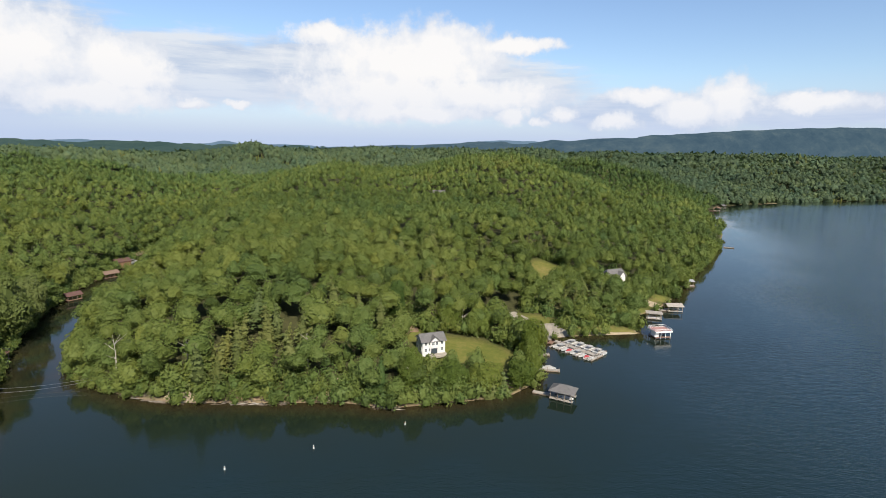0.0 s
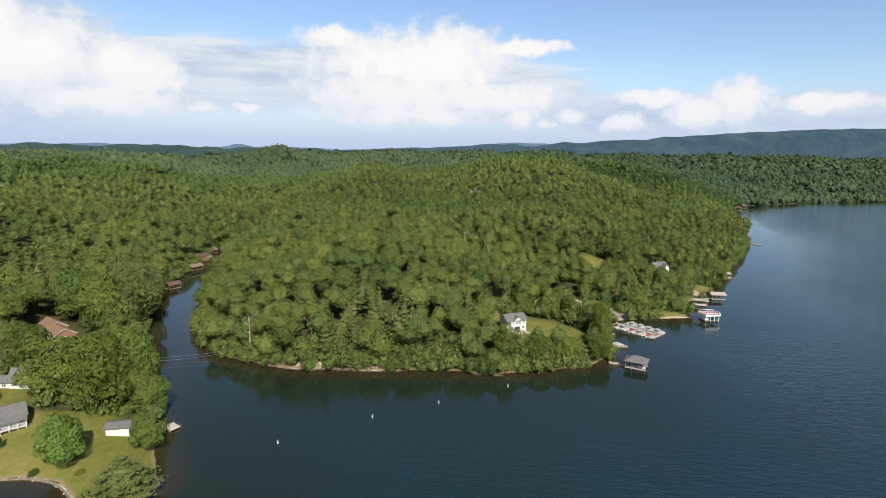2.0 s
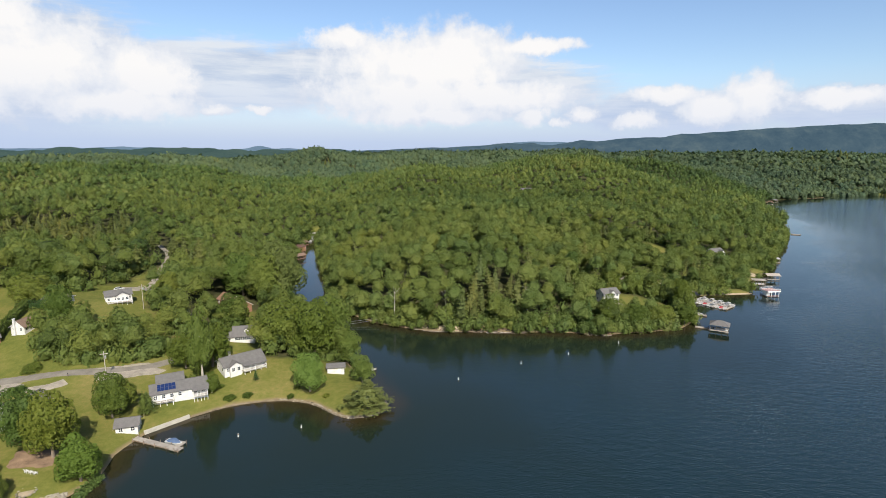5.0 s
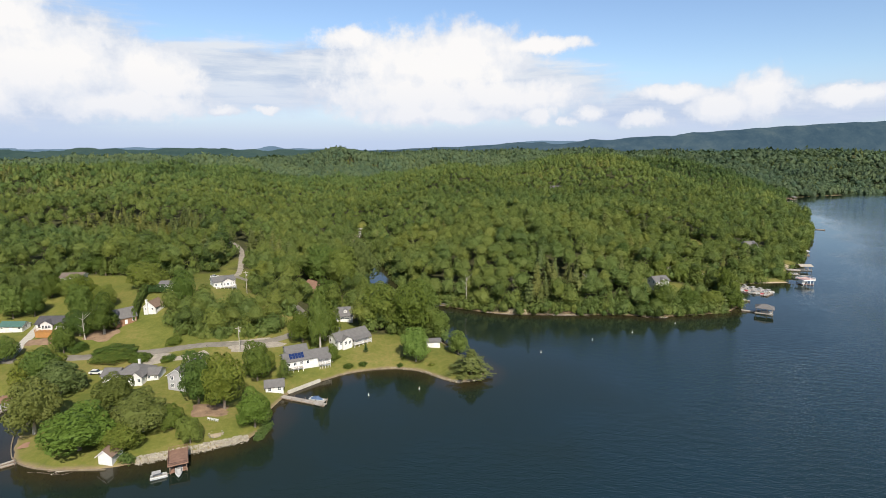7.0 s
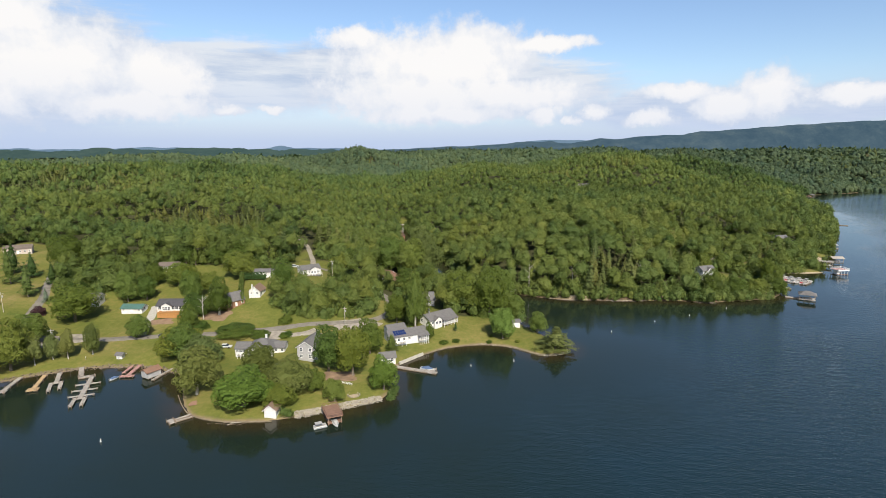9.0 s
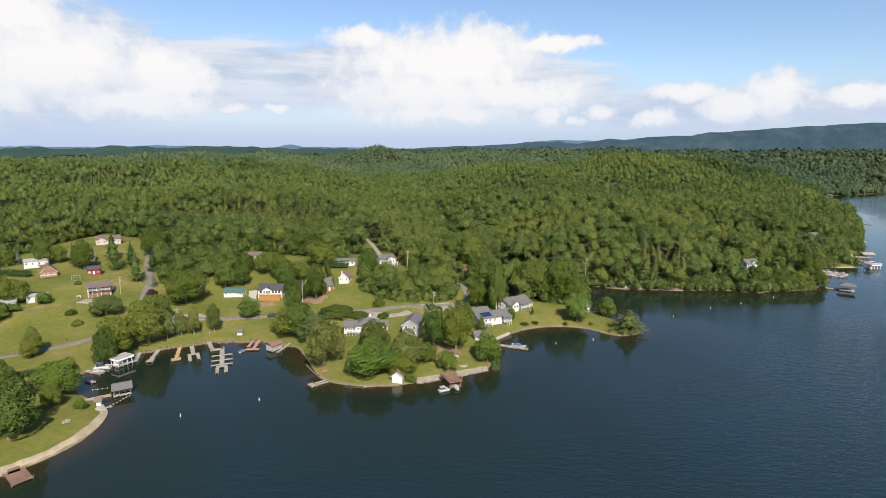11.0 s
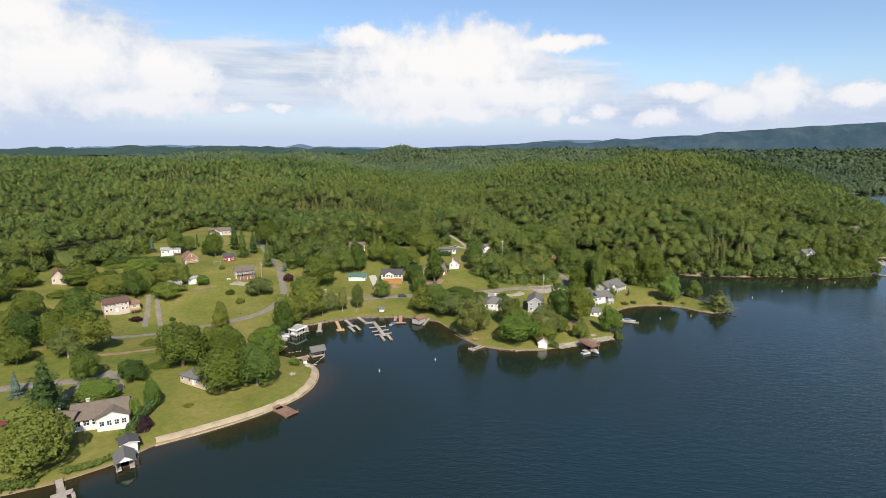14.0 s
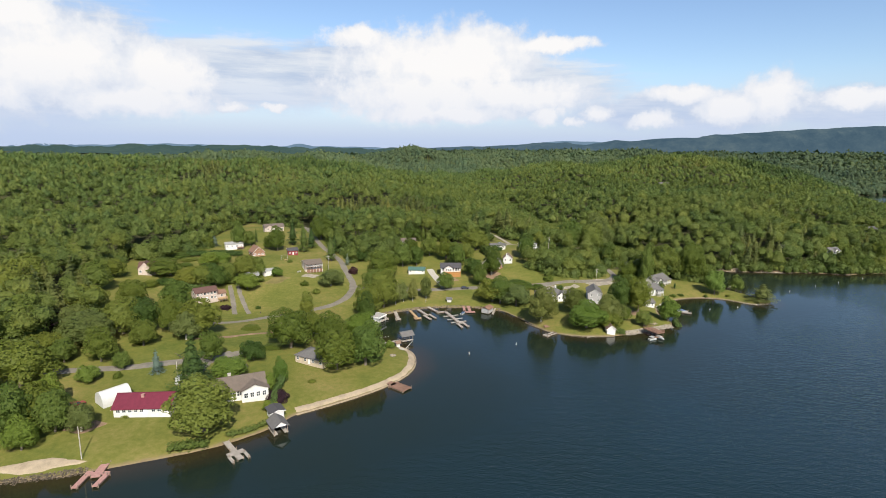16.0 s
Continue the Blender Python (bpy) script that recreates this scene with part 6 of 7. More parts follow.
# ---- shore works ----
def stones(name, pts, wide, count, size, label, seed, sink=0.25, rise=0.0, mat=STONE):
    """A revetment of loose angular stones along a line: the first three hundred singly, the rest joined."""
    r = np.random.RandomState(seed)
    c = smooth_line(pts, 0.5)
    ob = thing(name, label, "stone bank", *c[0], 0)
    shapes = []
    for k in range(6):
        v, f = ICO[1]
        s = Solid().add(v * r.uniform(0.6, 1.0, (1, 3)) * (1 + r.normal(0, 0.16, (len(v), 1))), f)
        shapes.append(part("stone", s, mat, None).data)
    for o in [o for o in scene.collection.objects if o.data in shapes]:
        bpy.data.objects.remove(o)
    d = np.gradient(c, axis=0)
    n = np.stack([-d[:, 1], d[:, 0]], 1) / np.hypot(d[:, 0], d[:, 1])[:, None]
    rest = Solid()
    for k in range(max(0, count - 300)):
        i = r.randint(len(c))
        p = c[i] + n[i] * r.uniform(-0.5, 0.5) * wide + d[i] * r.uniform(-0.7, 0.7)
        s = size * r.uniform(0.4, 1.0)
        rest.add(ICO[1][0] * r.uniform(0.6, 1.1, 3) * s + (p[0] - c[0][0], p[1] - c[0][1], max(at(p[0], p[1]), -0.25) + s * 0.2), ICO[1][1])
    if rest.v:
        tagged(part("stone_fill", rest, mat, ob), kind="stuff")
    for k in range(min(count, 300)):
        i = r.randint(len(c))
        p = c[i] + n[i] * r.uniform(-0.5, 0.5) * wide + d[i] * r.uniform(-0.7, 0.7)
        s = size * r.uniform(0.5, 1.25)
        o = new("stone", shapes[k % 6])
        o.parent = ob
        o.matrix_basis = Matrix.Translation((p[0] - c[0][0], p[1] - c[0][1], max(at(p[0], p[1]), -0.25) + s * (0.5 - sink) + rise)) @ Euler(r.uniform(0, 6.28, 3)).to_matrix().to_4x4() @ Matrix.Diagonal((s, s, s * 0.8, 1))
    return ob


def quay(name, pts, mat, label, top=1.0, wide=0.5, low=-1.2):
    """A retaining wall along the shore."""
    c = smooth_line(pts, 1.5)
    d = np.gradient(c, axis=0)
    n = np.stack([-d[:, 1], d[:, 0]], 1) / np.hypot(d[:, 0], d[:, 1])[:, None]
    a, b = c + n * wide / 2, c - n * wide / 2
    m = len(c)
    v = np.vstack([np.column_stack([q, np.full(m, z)]) for q, z in ((a, low), (a, top), (b, top), (b, low))])
    i = np.arange(m - 1)
    f = np.vstack([np.column_stack([i + o, i + 1 + o, i + 1 + o + m, i + o + m]) for o in (0, m, 2 * m)])
    return tagged(link_mesh(name, v, f, mat), label, "retaining wall", kind="structure")


quay("shore_wall", [(-101, 92), (-99.5, 89), (-101.5, 83), (-110, 79.6), (-115.5, 82.6), (-124, 89.6), (-135, 91), (-149, 86.6), (-158, 78)], EDGE_STONE, "low stone edging along a mown lawn", 0.38, 0.25)
stones("stone_bank", [(-101, 92), (-99.5, 89), (-101.5, 83), (-110, 79.8), (-115.5, 82.8), (-124, 89.8), (-135, 91.2)], 1.0, 700, 0.34, "pale rough stones edging a lawn at the water", 5)
quay("shore_wall", [(-158, 78), (-166, 68)], CONCRETE, "pale concrete retaining wall at the water", 1.1, 0.6)
quay("shore_wall", [(-198, 23), (-213, 21.6), (-224, 24.6), (-230, 31), (-235, 38)], EDGE_STONE, "weathered low wall round a grassy point", 0.32, 0.25)
quay("shore_wall", [(-290, 3), (-281.8, -4), (-279.6, -20), (-286.6, -34), (-298.6, -46.4), (-312, -57)], SAND, "pale wall along a walkway by the water", 0.36, 0.3)
tagged(ribbon("shore_walk", [(-288, 1.6), (-283, -5), (-281.6, -20), (-288.2, -33), (-300, -44.5), (-313, -55)], 2.6, SAND, lift=0.2), "pale sandy walkway along the shore wall", "path", kind="structure")
patch_of("terrace", -286.5, 0.5, 4, 2.6, CONCRETE, "pale paved terrace at the tip of the lawn", -0.6, 0.25)
stones("stone_bank", [(-168, 39.4), (-180, 32.6), (-192, 26.6)], 3.4, 1500, 0.36, "pale broken-stone bank below a lawn", 1)
stones("stone_bank", [(-354, -89.6), (-366, -94.5), (-382, -99), (-400, -104)], 2.6, 1300, 0.34, "dark rocks along an eroded bank by the lake", 2, mat=DARK_STONE)
stones("stone_bank", [(-14, 159.2), (-22, 159.2)], 2.2, 40, 0.55, "heap of dark boulders at the water's edge", 3, mat=DARK_STONE)
stones("stone_bank", [(-246, 56.5), (-262, 60.5), (-281, 58), (-296, 50), (-306, 42)], 2.6, 900, 0.36, "dark rocky bank behind the boat docks", 4, mat=DARK_STONE)
stones("stone_bank", [(-100, 164), (-78, 160.5), (-50, 161.5)], 1.4, 120, 0.4, "scattered stones under an eroded wooded bank", 5, mat=DARK_STONE)
patch_of("bare_patch", -83, 162.5, 5, 1.6, SAND, "ochre sandy scar in the wooded bank", 0.0)
patch_of("bare_patch", -62, 163, 8, 1.6, DIRT, "reddish eroded earth bank", 0.0)
patch_of("bare_patch", -39, 165, 2.5, 4, DIRT, "steep bare earth path down to the water", 0.3)
patch_of("bare_patch", -12, 165, 2.0, 6, DIRT, "steep bare earth path down to the water", 0.1)
patch_of("bare_patch", 20, 176, 6, 4, DIRT, "dry grassy bank above the water", 0.3)
patch_of("bare_patch", -367, -90.2, 11, 2.2, SAND, "pale eroded ground by the lake", 0.3)
patch_of("bare_patch", -366, -74, 5, 3, DIRT, "worn patch under a small tree", 0.5)
patch_of("bare_patch", -349.5, 80.5, 5, 3, STONE, "pale paved terrace below a house", 0.5)
patch_of("bare_patch", -364.1, 69.7, 7, 4, DRY_GRASS, "sun-dried worn strip of lawn", 0.9)


def driftwood(pts, count, label, seed):
    """Bleached and dark branches washed up along the water's edge."""
    r = random.Random(seed)
    c = smooth_line(pts, 1.0)
    ob = thing("driftwood", label, "driftwood", c[0][0], c[0][1], 0)
    for k in range(count):
        p = c[r.randrange(len(c))]
        a, L = r.uniform(-0.5, 0.5) + (0 if r.random() < 0.7 else 1.2), r.uniform(1.0, 4.2)
        x, y = p[0] - c[0][0] + r.uniform(-1, 1), p[1] - c[0][1] - r.uniform(-0.4, 1.4)
        part("branch", Solid().tube((x, y, 0.05), (x + L * math.cos(a), y + L * math.sin(a) * 0.5, r.uniform(0.05, 0.6)), r.uniform(0.05, 0.12), 5, 0.4), BARK if k % 4 else BARK_PALE, ob)
    return ob


driftwood([(-103, 164.6), (-92, 160.8), (-79, 159.8), (-62, 160.2), (-50, 160.8)], 90, "tangle of grey driftwood along the eroded bank", 4)
driftwood([(-24, 160.4), (-14, 158.9)], 22, "dark driftwood heaped on a rocky spur", 5)
driftwood([(-221, 21.4), (-208, 21.4)], 8, "loose branches floating off a grassy point", 6)


def bare_tree(x, y, h, seed):
    """A dead tree: pale trunk and limbs with no leaves."""
    ob = thing("bare_tree", "dead grey leafless tree standing in the woods", "tree", x, y, at(x, y, -0.2), seed * 50, "bare trees")
    part("trunk", Solid().tube((0, 0, -0.5), (0.3, 0.1, h * 0.55), 0.26, 8, 0.6).tube((0.3, 0.1, h * 0.55), (0, 0.4, h), 0.155, 7, 0.25), BARK_PALE, ob)
    q = random.Random(seed)
    for k in range(9):
        a, z = k * 2.4 + q.uniform(-0.4, 0.4), h * q.uniform(0.45, 0.85)
        L = h * q.uniform(0.14, 0.3)
        part("limb", Solid().tube((0.15, 0.15, z), (math.cos(a) * L, math.sin(a) * L, z + L * 0.8), 0.09, 6, 0.25), BARK_PALE, ob)
    return ob


for x, y, h, seed in ((-108, 172, 15, 1), (-84, 172, 12, 2), (-46, 178, 13, 3), (8, 216, 13, 4), (-255, 96, 11, 5), (-416, 0, 9, 6)):
    bare_tree(x, y, h, seed)


# ---- docks, boathouses, boats ----
def planks(L, W, z=0.6, thick=0.2):
    return Solid().box(0, L, -W / 2, W / 2, z - thick, z)


def dock(a, b, wide, mat, label, arms=(), posts=True, name="dock"):
    """A boat dock from a on the shore to b, with side arms (along, from, to, width)."""
    turn = math.degrees(math.atan2(b[1] - a[1], b[0] - a[0]))
    L = math.hypot(b[0] - a[0], b[1] - a[1])
    ob = thing(name, label, "dock", a[0], a[1], 0, turn, "docks along the shore")
    part("walkway", planks(L, wide), mat, ob)
    part("stringer", Solid().box(0, L, -wide / 2 + 0.05, -wide / 2 + 0.15, 0.1, 0.4).box(0, L, wide / 2 - 0.15, wide / 2 - 0.05, 0.1, 0.4), PILE, ob)
    for along, lo, hi, w in arms:
        part("finger", Solid().box(along - w / 2, along + w / 2, lo, hi, 0.38, 0.585), mat, ob)
        if posts:
            for y in (lo + 0.2, hi - 0.2):
                part("post", Solid().post(along + w / 2 + 0.1, y, -5, 1.15, 0.1), PILE, ob)
    if posts:
        n = max(2, int(L / 4) + 1)
        for k in range(n):
            for s in (-1, 1):
                part("post", Solid().post(0.3 + (L - 0.6) * k / (n - 1), s * (wide / 2 + 0.12), -5, 1.1, 0.1), PILE, ob)
    return ob


def boathouse(x, y, turn, L, W, roof_mat, label, h=3.0, rh=1.5, hip=False, walls=None, deck=None, top_rail=None, flat=False, rail=False, gable=None):
    """A roofed boat slip on piles: floor round a slip, posts, roof."""
    deck = deck or DECK_GREY
    ob = thing("boathouse", label, "boathouse", x, y, 0, turn, "boathouses on the lake")
    for name, s in (("side_deck", Solid().box(-L / 2, L / 2, -W / 2, -W / 2 + 1.2, 0.4, 0.6)), ("side_deck", Solid().box(-L / 2, L / 2, W / 2 - 1.2, W / 2, 0.4, 0.6)), ("back_deck", Solid().box(-L / 2, -L / 2 + 1.6, -W / 2 + 1.2, W / 2 - 1.2, 0.4, 0.6))):
        part(name, s, deck, ob)
    for k in range(4):
        for s in (-1, 1):
            px = -L / 2 + 0.3 + (L - 0.6) * k / 3
            part("post", Solid().box(px - 0.09, px + 0.09, s * (W / 2 - 0.2) - 0.09, s * (W / 2 - 0.2) + 0.09, -5, h), TRIM if walls is TRIM else PILE, ob)
    if flat:
        part("roof_deck", Solid().box(-L / 2 - 0.3, L / 2 + 0.3, -W / 2 - 0.3, W / 2 + 0.3, h, h + 0.22), roof_mat, ob, bevel=0.04)
        if walls is TRIM:
            part("fascia", Solid().box(-L / 2 - 0.35, L / 2 + 0.35, -W / 2 - 0.36, -W / 2 - 0.3, h - 0.35, h + 0.3).box(-L / 2 - 0.35, L / 2 + 0.35, W / 2 + 0.3, W / 2 + 0.36, h - 0.35, h + 0.3).box(-L / 2 - 0.36, -L / 2 - 0.3, -W / 2 - 0.3, W / 2 + 0.3, h - 0.35, h + 0.3).box(L / 2 + 0.3, L / 2 + 0.36, -W / 2 - 0.3, W / 2 + 0.3, h - 0.35, h + 0.3), TRIM, ob)
            part("locker", Solid().box(-L / 2 + 0.4, -L / 2 + 2.6, -W / 2 + 1.4, W / 2 - 1.4, 0.6, 2.8), TRIM, ob, bevel=0.05)
        if rail:
            s = Solid()
            n = int(L / 0.5)
            for k in range(n + 1):
                for yy in (-W / 2 - 0.2, W / 2 + 0.12):
                    xx = -L / 2 - 0.2 + (L + 0.3) * k / n
                    s.box(xx, xx + 0.06, yy, yy + 0.06, h + 0.2, h + 1.15)
            for yy in (-W / 2 - 0.2, W / 2 + 0.12):
                s.box(-L / 2 - 0.2, L / 2 + 0.2, yy, yy + 0.08, h + 1.1, h + 1.2)
            for xx in (-L / 2 - 0.2, L / 2 + 0.12):
                s.box(xx, xx + 0.08, -W / 2 - 0.2, W / 2 + 0.2, h + 1.1, h + 1.2).box(xx, xx + 0.08, -W / 2 - 0.2, W / 2 + 0.2, h + 0.6, h + 0.68)
            part("railing", s, top_rail or TRIM, ob)
    else:
        part("roof", (hip_roof if hip else gable_roof)(L, W, h, rh, 0.4), roof_mat, ob)
        if gable and not hip:
            for sx in (-1, 1):
                part("gable", Solid().add([(sx * L / 2, -W / 2, h), (sx * L / 2, W / 2, h), (sx * L / 2, 0, h + rh), (sx * (L / 2 - 0.12), -W / 2, h), (sx * (L / 2 - 0.12), W / 2, h), (sx * (L / 2 - 0.12), 0, h + rh)],
                                          [(0, 1, 2), (5, 4, 3), (0, 3, 4, 1), (1, 4, 5, 2), (2, 5, 3, 0)]), gable, ob)
    if walls and walls is not TRIM:
        part("wall", Solid().box(-L / 2, -L / 2 + 0.12, -W / 2, W / 2, 0.6, h), walls, ob)
        part("wall", Solid().box(-L / 2 + 0.12, L / 2, -W / 2, -W / 2 + 0.12, 0.6, h), walls, ob)
        part("wall", Solid().box(-L / 2 + 0.12, L / 2, W / 2 - 0.12, W / 2, 0.6, h), walls, ob)
    return ob


def hull(L, W, H, n=10):
    """A pointed boat hull, bow along +x."""
    s = Solid()
    rows = []
    for k in range(n + 1):
        u = k / n
        w = W / 2 * (1 - max(0, (u - 0.5) / 0.5) ** 2.2)
        rows.append([(L * (u - 0.5), -w, H), (L * (u - 0.5), -w * 0.75, 0.1 + 0.25 * u ** 3), (L * (u - 0.5), 0, 0.25 * u ** 3 - 0.05), (L * (u - 0.5), w * 0.75, 0.1 + 0.25 * u ** 3), (L * (u - 0.5), w, H)])
    v = [p for q in rows for p in q]
    f = []
    for k in range(n):
        for j in range(4):
            a = k * 5 + j
            f.append((a, a + 5, a + 6, a + 1))
        f.append((k * 5 + 4, k * 5 + 9, k * 5 + 5, k * 5))
    f.append((0, 1, 2, 3, 4))
    return s.add(v, f)


def motorboat(cover, label):
    ob = thing("motorboat", label, "boat", 0, 0, 0, 0, "boats moored at the docks")
    part("hull", hull(6.2, 2.3, 0.85), BOAT_WHITE, ob)
    s = Solid()
    rows = [(-2.6, 0.75, 0.95), (-1.5, 1.0, 1.45), (0.2, 1.05, 1.75), (1.2, 0.8, 1.25), (2.5, 0.25, 0.95)]
    v = [p for x, w, z in rows for p in ((x, -w, 0.86), (x, -w * 0.6, z), (x, w * 0.6, z), (x, w, 0.86))]
    f = [(k * 4 + j, k * 4 + j + 4, k * 4 + j + 5, k * 4 + j + 1) for k in range(4) for j in range(3)]
    part("cover", s.add(v, f), cover, ob)
    part("engine", Solid().box(-3.5, -3.05, -0.22, 0.22, 0.2, 1.2), DARK_PAINT, ob, bevel=0.06)
    return ob


def pontoon_boat(cover, label):
    ob = thing("pontoon_boat", label, "boat", 0, 0, 0, 0, "boats moored at the docks")
    for s in (-0.85, 0.85):
        part("float", Solid().tube((-3.3, s, 0.2), (3.0, s, 0.2), 0.32, 10).tube((3.0, s, 0.2), (3.6, s, 0.35), 0.32, 10, 0.2), ALUMINIUM, ob)
    part("floor", Solid().box(-3.3, 3.2, -1.25, 1.25, 0.52, 0.64), DECK_GREY, ob)
    part("fence", Solid().box(-3.1, 2.9, -1.22, -1.16, 0.64, 1.25).box(-3.1, 2.9, 1.16, 1.22, 0.64, 1.25).box(2.84, 2.9, -1.16, 1.16, 0.64, 1.25).box(-3.1, -3.04, -1.16, 1.16, 0.64, 1.25), BOAT_WHITE, ob)
    for box in ((-2.9, -2.2, -1.1, 1.1), (1.2, 2.7, -1.1, -0.5), (1.2, 2.7, 0.5, 1.1)):
        part("seat", Solid().box(*box, 0.64, 1.15), CANVAS, ob, bevel=0.05)
    for x in (-2.2, 0.6):
        for y in (-1.15, 1.15):
            part("pole", Solid().post(x, y, 1.2, 2.6, 0.03, 6), ALUMINIUM, ob)
    part("canopy", Solid().box(-2.5, 0.9, -1.3, 1.3, 2.6, 2.72), cover, ob, bevel=0.05)
    return ob


BOATS = {"white": motorboat(CANVAS, "white motorboat under a pale fitted cover"), "red": motorboat(CANVAS_RED, "white motorboat under a red fitted cover"),
         "blue": motorboat(CANVAS_BLUE, "white motorboat under a blue fitted cover"), "pontoon": pontoon_boat(CANVAS, "aluminium pontoon boat with a pale canopy"),
         "pontoon_blue": pontoon_boat(CANVAS_BLUE, "aluminium pontoon boat with a blue canopy")}


def moor(kind, x, y, turn, s=1.0, z=0.0):
    return copy_thing(BOATS[kind], pose(x, y, z, 0, 0, turn) @ Matrix.Diagonal((s, s, s, 1)))


# the wooded point and its marina
boathouse(39.2, 168.2, -27, 7.6, 5.8, GREY_ROOF, "boathouse with grey hipped roof on piles", 3.0, 1.9, hip=True)
dock((30, 172), (35.5, 169.8), 1.6, DECK_GREY, "short grey walkway to the boathouse")
moor("white", 39.8, 168.0, -27, 0.9)
dock((34, 191), (42.6, 189.4), 1.7, DECK_GREY, "narrow grey wooden dock off a wooded bank")
moor("white", 39.2, 191.8, -8, 0.8)
dock((33, 204), (41.8, 205), 1.4, DECK_GREY, "narrow grey wooden dock off a wooded bank")
marina = dock((45, 222.5), (60.4, 204.4), 2.2, DECK_GREY, "grey marina dock with finger piers full of boats", arms=[(6 + 4.2 * k, s * 1.1, s * 7.2, 0.8) for k in range(5) for s in (-1, 1)])
dock((44, 217), (47.5, 223), 1.8, DECK_BROWN, "brown wooden landing at the marina")
w = math.atan2(204.4 - 222.5, 60.4 - 45)
for k in range(5):
    for s in (-1, 1):
        for j in (0, 1):
            al, side = 7.1 + 4.2 * k + 2.0 * j, s * 4.4
            if al < 24:
                moor(("white", "pontoon", "white", "pontoon", "white", "red", "white", "pontoon")[(k * 4 + j + (s > 0) * 2) % 8], 45 + al * math.cos(w) - side * math.sin(w), 222.5 + al * math.sin(w) + side * math.cos(w), math.degrees(w) + s * 90, 0.68)
dock((62, 205.5), (56, 200), 1.8, DECK_GREY, "grey cross pier closing the marina")
boathouse(94.4, 229.6, 12, 7.4, 5.8, PINK, "white two-level boathouse with a red roof deck", 3.2, flat=True, rail=True, walls=TRIM, deck=DECK_BROWN)
boathouse(101.5, 255, -15, 7.0, 4.4, DECK_GREY, "boat lift with a flat pale canopy", 3.0, flat=True)
moor("pontoon", 101.5, 255, -15, 0.9)
boathouse(116.5, 268.5, 0, 7.6, 5.2, DECK_GREY, "boathouse with a low grey roof on piles", 3.0, 0.9)
dock((109, 268), (113, 268), 1.5, DECK_GREY, "short grey walkway to a boathouse")
dock((140, 318), (150, 320), 1.8, DECK_GREY, "narrow grey dock below the woods")
boathouse(147, 322, 10, 6, 4.5, GREY_METAL, "small roofed boat lift beside the woods", 2.8, 0.7)
dock((236, 455), (243, 452), 1.8, DECK_GREY, "narrow grey dock below the woods")
dock((352, 740), (366, 732), 2.4, DECK_BROWN, "brown dock on the far bay")
boathouse(371, 742, 60, 11, 8, RUST_ROOF, "far boathouse with a rust roof", 3.4, 1.8)
boathouse(396, 778, 40, 10, 8, GREY_ROOF, "far boathouse with a grey roof", 3.2, 1.6)

# the creek
boathouse(-160.4, 187, 20, 6.5, 5, DECK_BROWN, "dark open boat dock with posts", 3.0, flat=True, rail=True, top_rail=DARK_PAINT)
moor("white", -159, 187, 20, 0.8)
boathouse(-186, 266, 60, 7, 5, MAROON_ROOF, "creek boathouse with a rust-brown roof", 2.8, 1.2, deck=DECK_BROWN)
boathouse(-195, 312, 60, 8, 5, BROWN_ROOF, "creek boathouse with a brown roof", 2.8, 1.3, deck=DECK_BROWN)
boathouse(-203.5, 338, 62, 9, 6, MAROON_ROOF, "brown two-storey creek boathouse", 4.2, 1.6, walls=LOG_WALL, deck=DECK_BROWN)
boathouse(-208, 366, 70, 7, 5, BROWN_ROOF, "brown wooden boathouse in the creek", 2.8, 1.2, deck=DECK_BROWN)
moor("pontoon", -204, 352, 80, 0.9)
moor("white", -207, 384, 80, 0.9)
boathouse(-212, 412, 10, 9, 6, CANVAS, "pale flat-roofed dock at the head of the creek", 3.0, flat=True)
moor("pontoon", -209, 398, 80, 1.0)
dock((-117, 112.5), (-110.8, 114.2), 1.3, DECK_GREY, "short walkway to a swimming float")
dock((-111.6, 117.2), (-108.4, 115), 3.0, CONCRETE, "square pale swimming float", name="swim_platform")

# the grassy points
dock((-167, 65.2), (-151.3, 60.2), 1.7, DECK_GREY, "long grey dock with a covered boat", arms=[(14.2, -1.2, 3.4, 1.6)])
moor("blue", -155, 63.8, -16, 0.85)
ob = boathouse(-180.4, 25.9, -62, 7.4, 4.2, DECK_BROWN, "brown boat dock with a railed sundeck on top", 2.4, flat=True, rail=True, top_rail=DECK_BROWN, deck=DECK_BROWN)
moor("white", -178.6, 22.6, -62, 0.75)
moor("pontoon", -182.6, 20.6, 30, 0.6)
dock((-223.8, 25.4), (-227.4, 21.4), 0.6, DECK_GREY, "narrow grey plank dock at a grassy point")
dock((-222.6, 24.2), (-226.6, 20.4), 0.4, DECK_GREY, "narrow grey plank dock at a grassy point")
dock((-228.6, 21.6), (-226.4, 19.6), 1.6, DECK_GREY, "narrow grey plank dock at a grassy point")

# the cove
boathouse(-252.6, 52.2, 62, 5.0, 3.8, RUST_ROOF, "small grey boathouse with a faded red roof", 2.6, 0.9, walls=GREY_WALL)
dock((-248.3, 60), (-250, 48.4), 0.9, DECK_GREY, "grey plank walkway beside a boathouse")
dock((-262.2, 61), (-260.8, 50.4), 1.4, PINK, "faded red plank dock by the rocks", arms=[(10.0, -2.4, 2.4, 1.6)])
dock((-264.6, 60), (-263.8, 53.5), 1.1, PINK, "faded red plank dock by the rocks")
moor("blue", -264.4, 49.4, 66, 0.6)
dock((-282.4, 57.4), (-276.6, 49.2), 1.5, DECK_GREY, "grey landing of the community dock")
dock((-277.2, 48.7), (-272.6, 51.0), 1.4, DECK_GREY, "grey cross walk of the community dock")
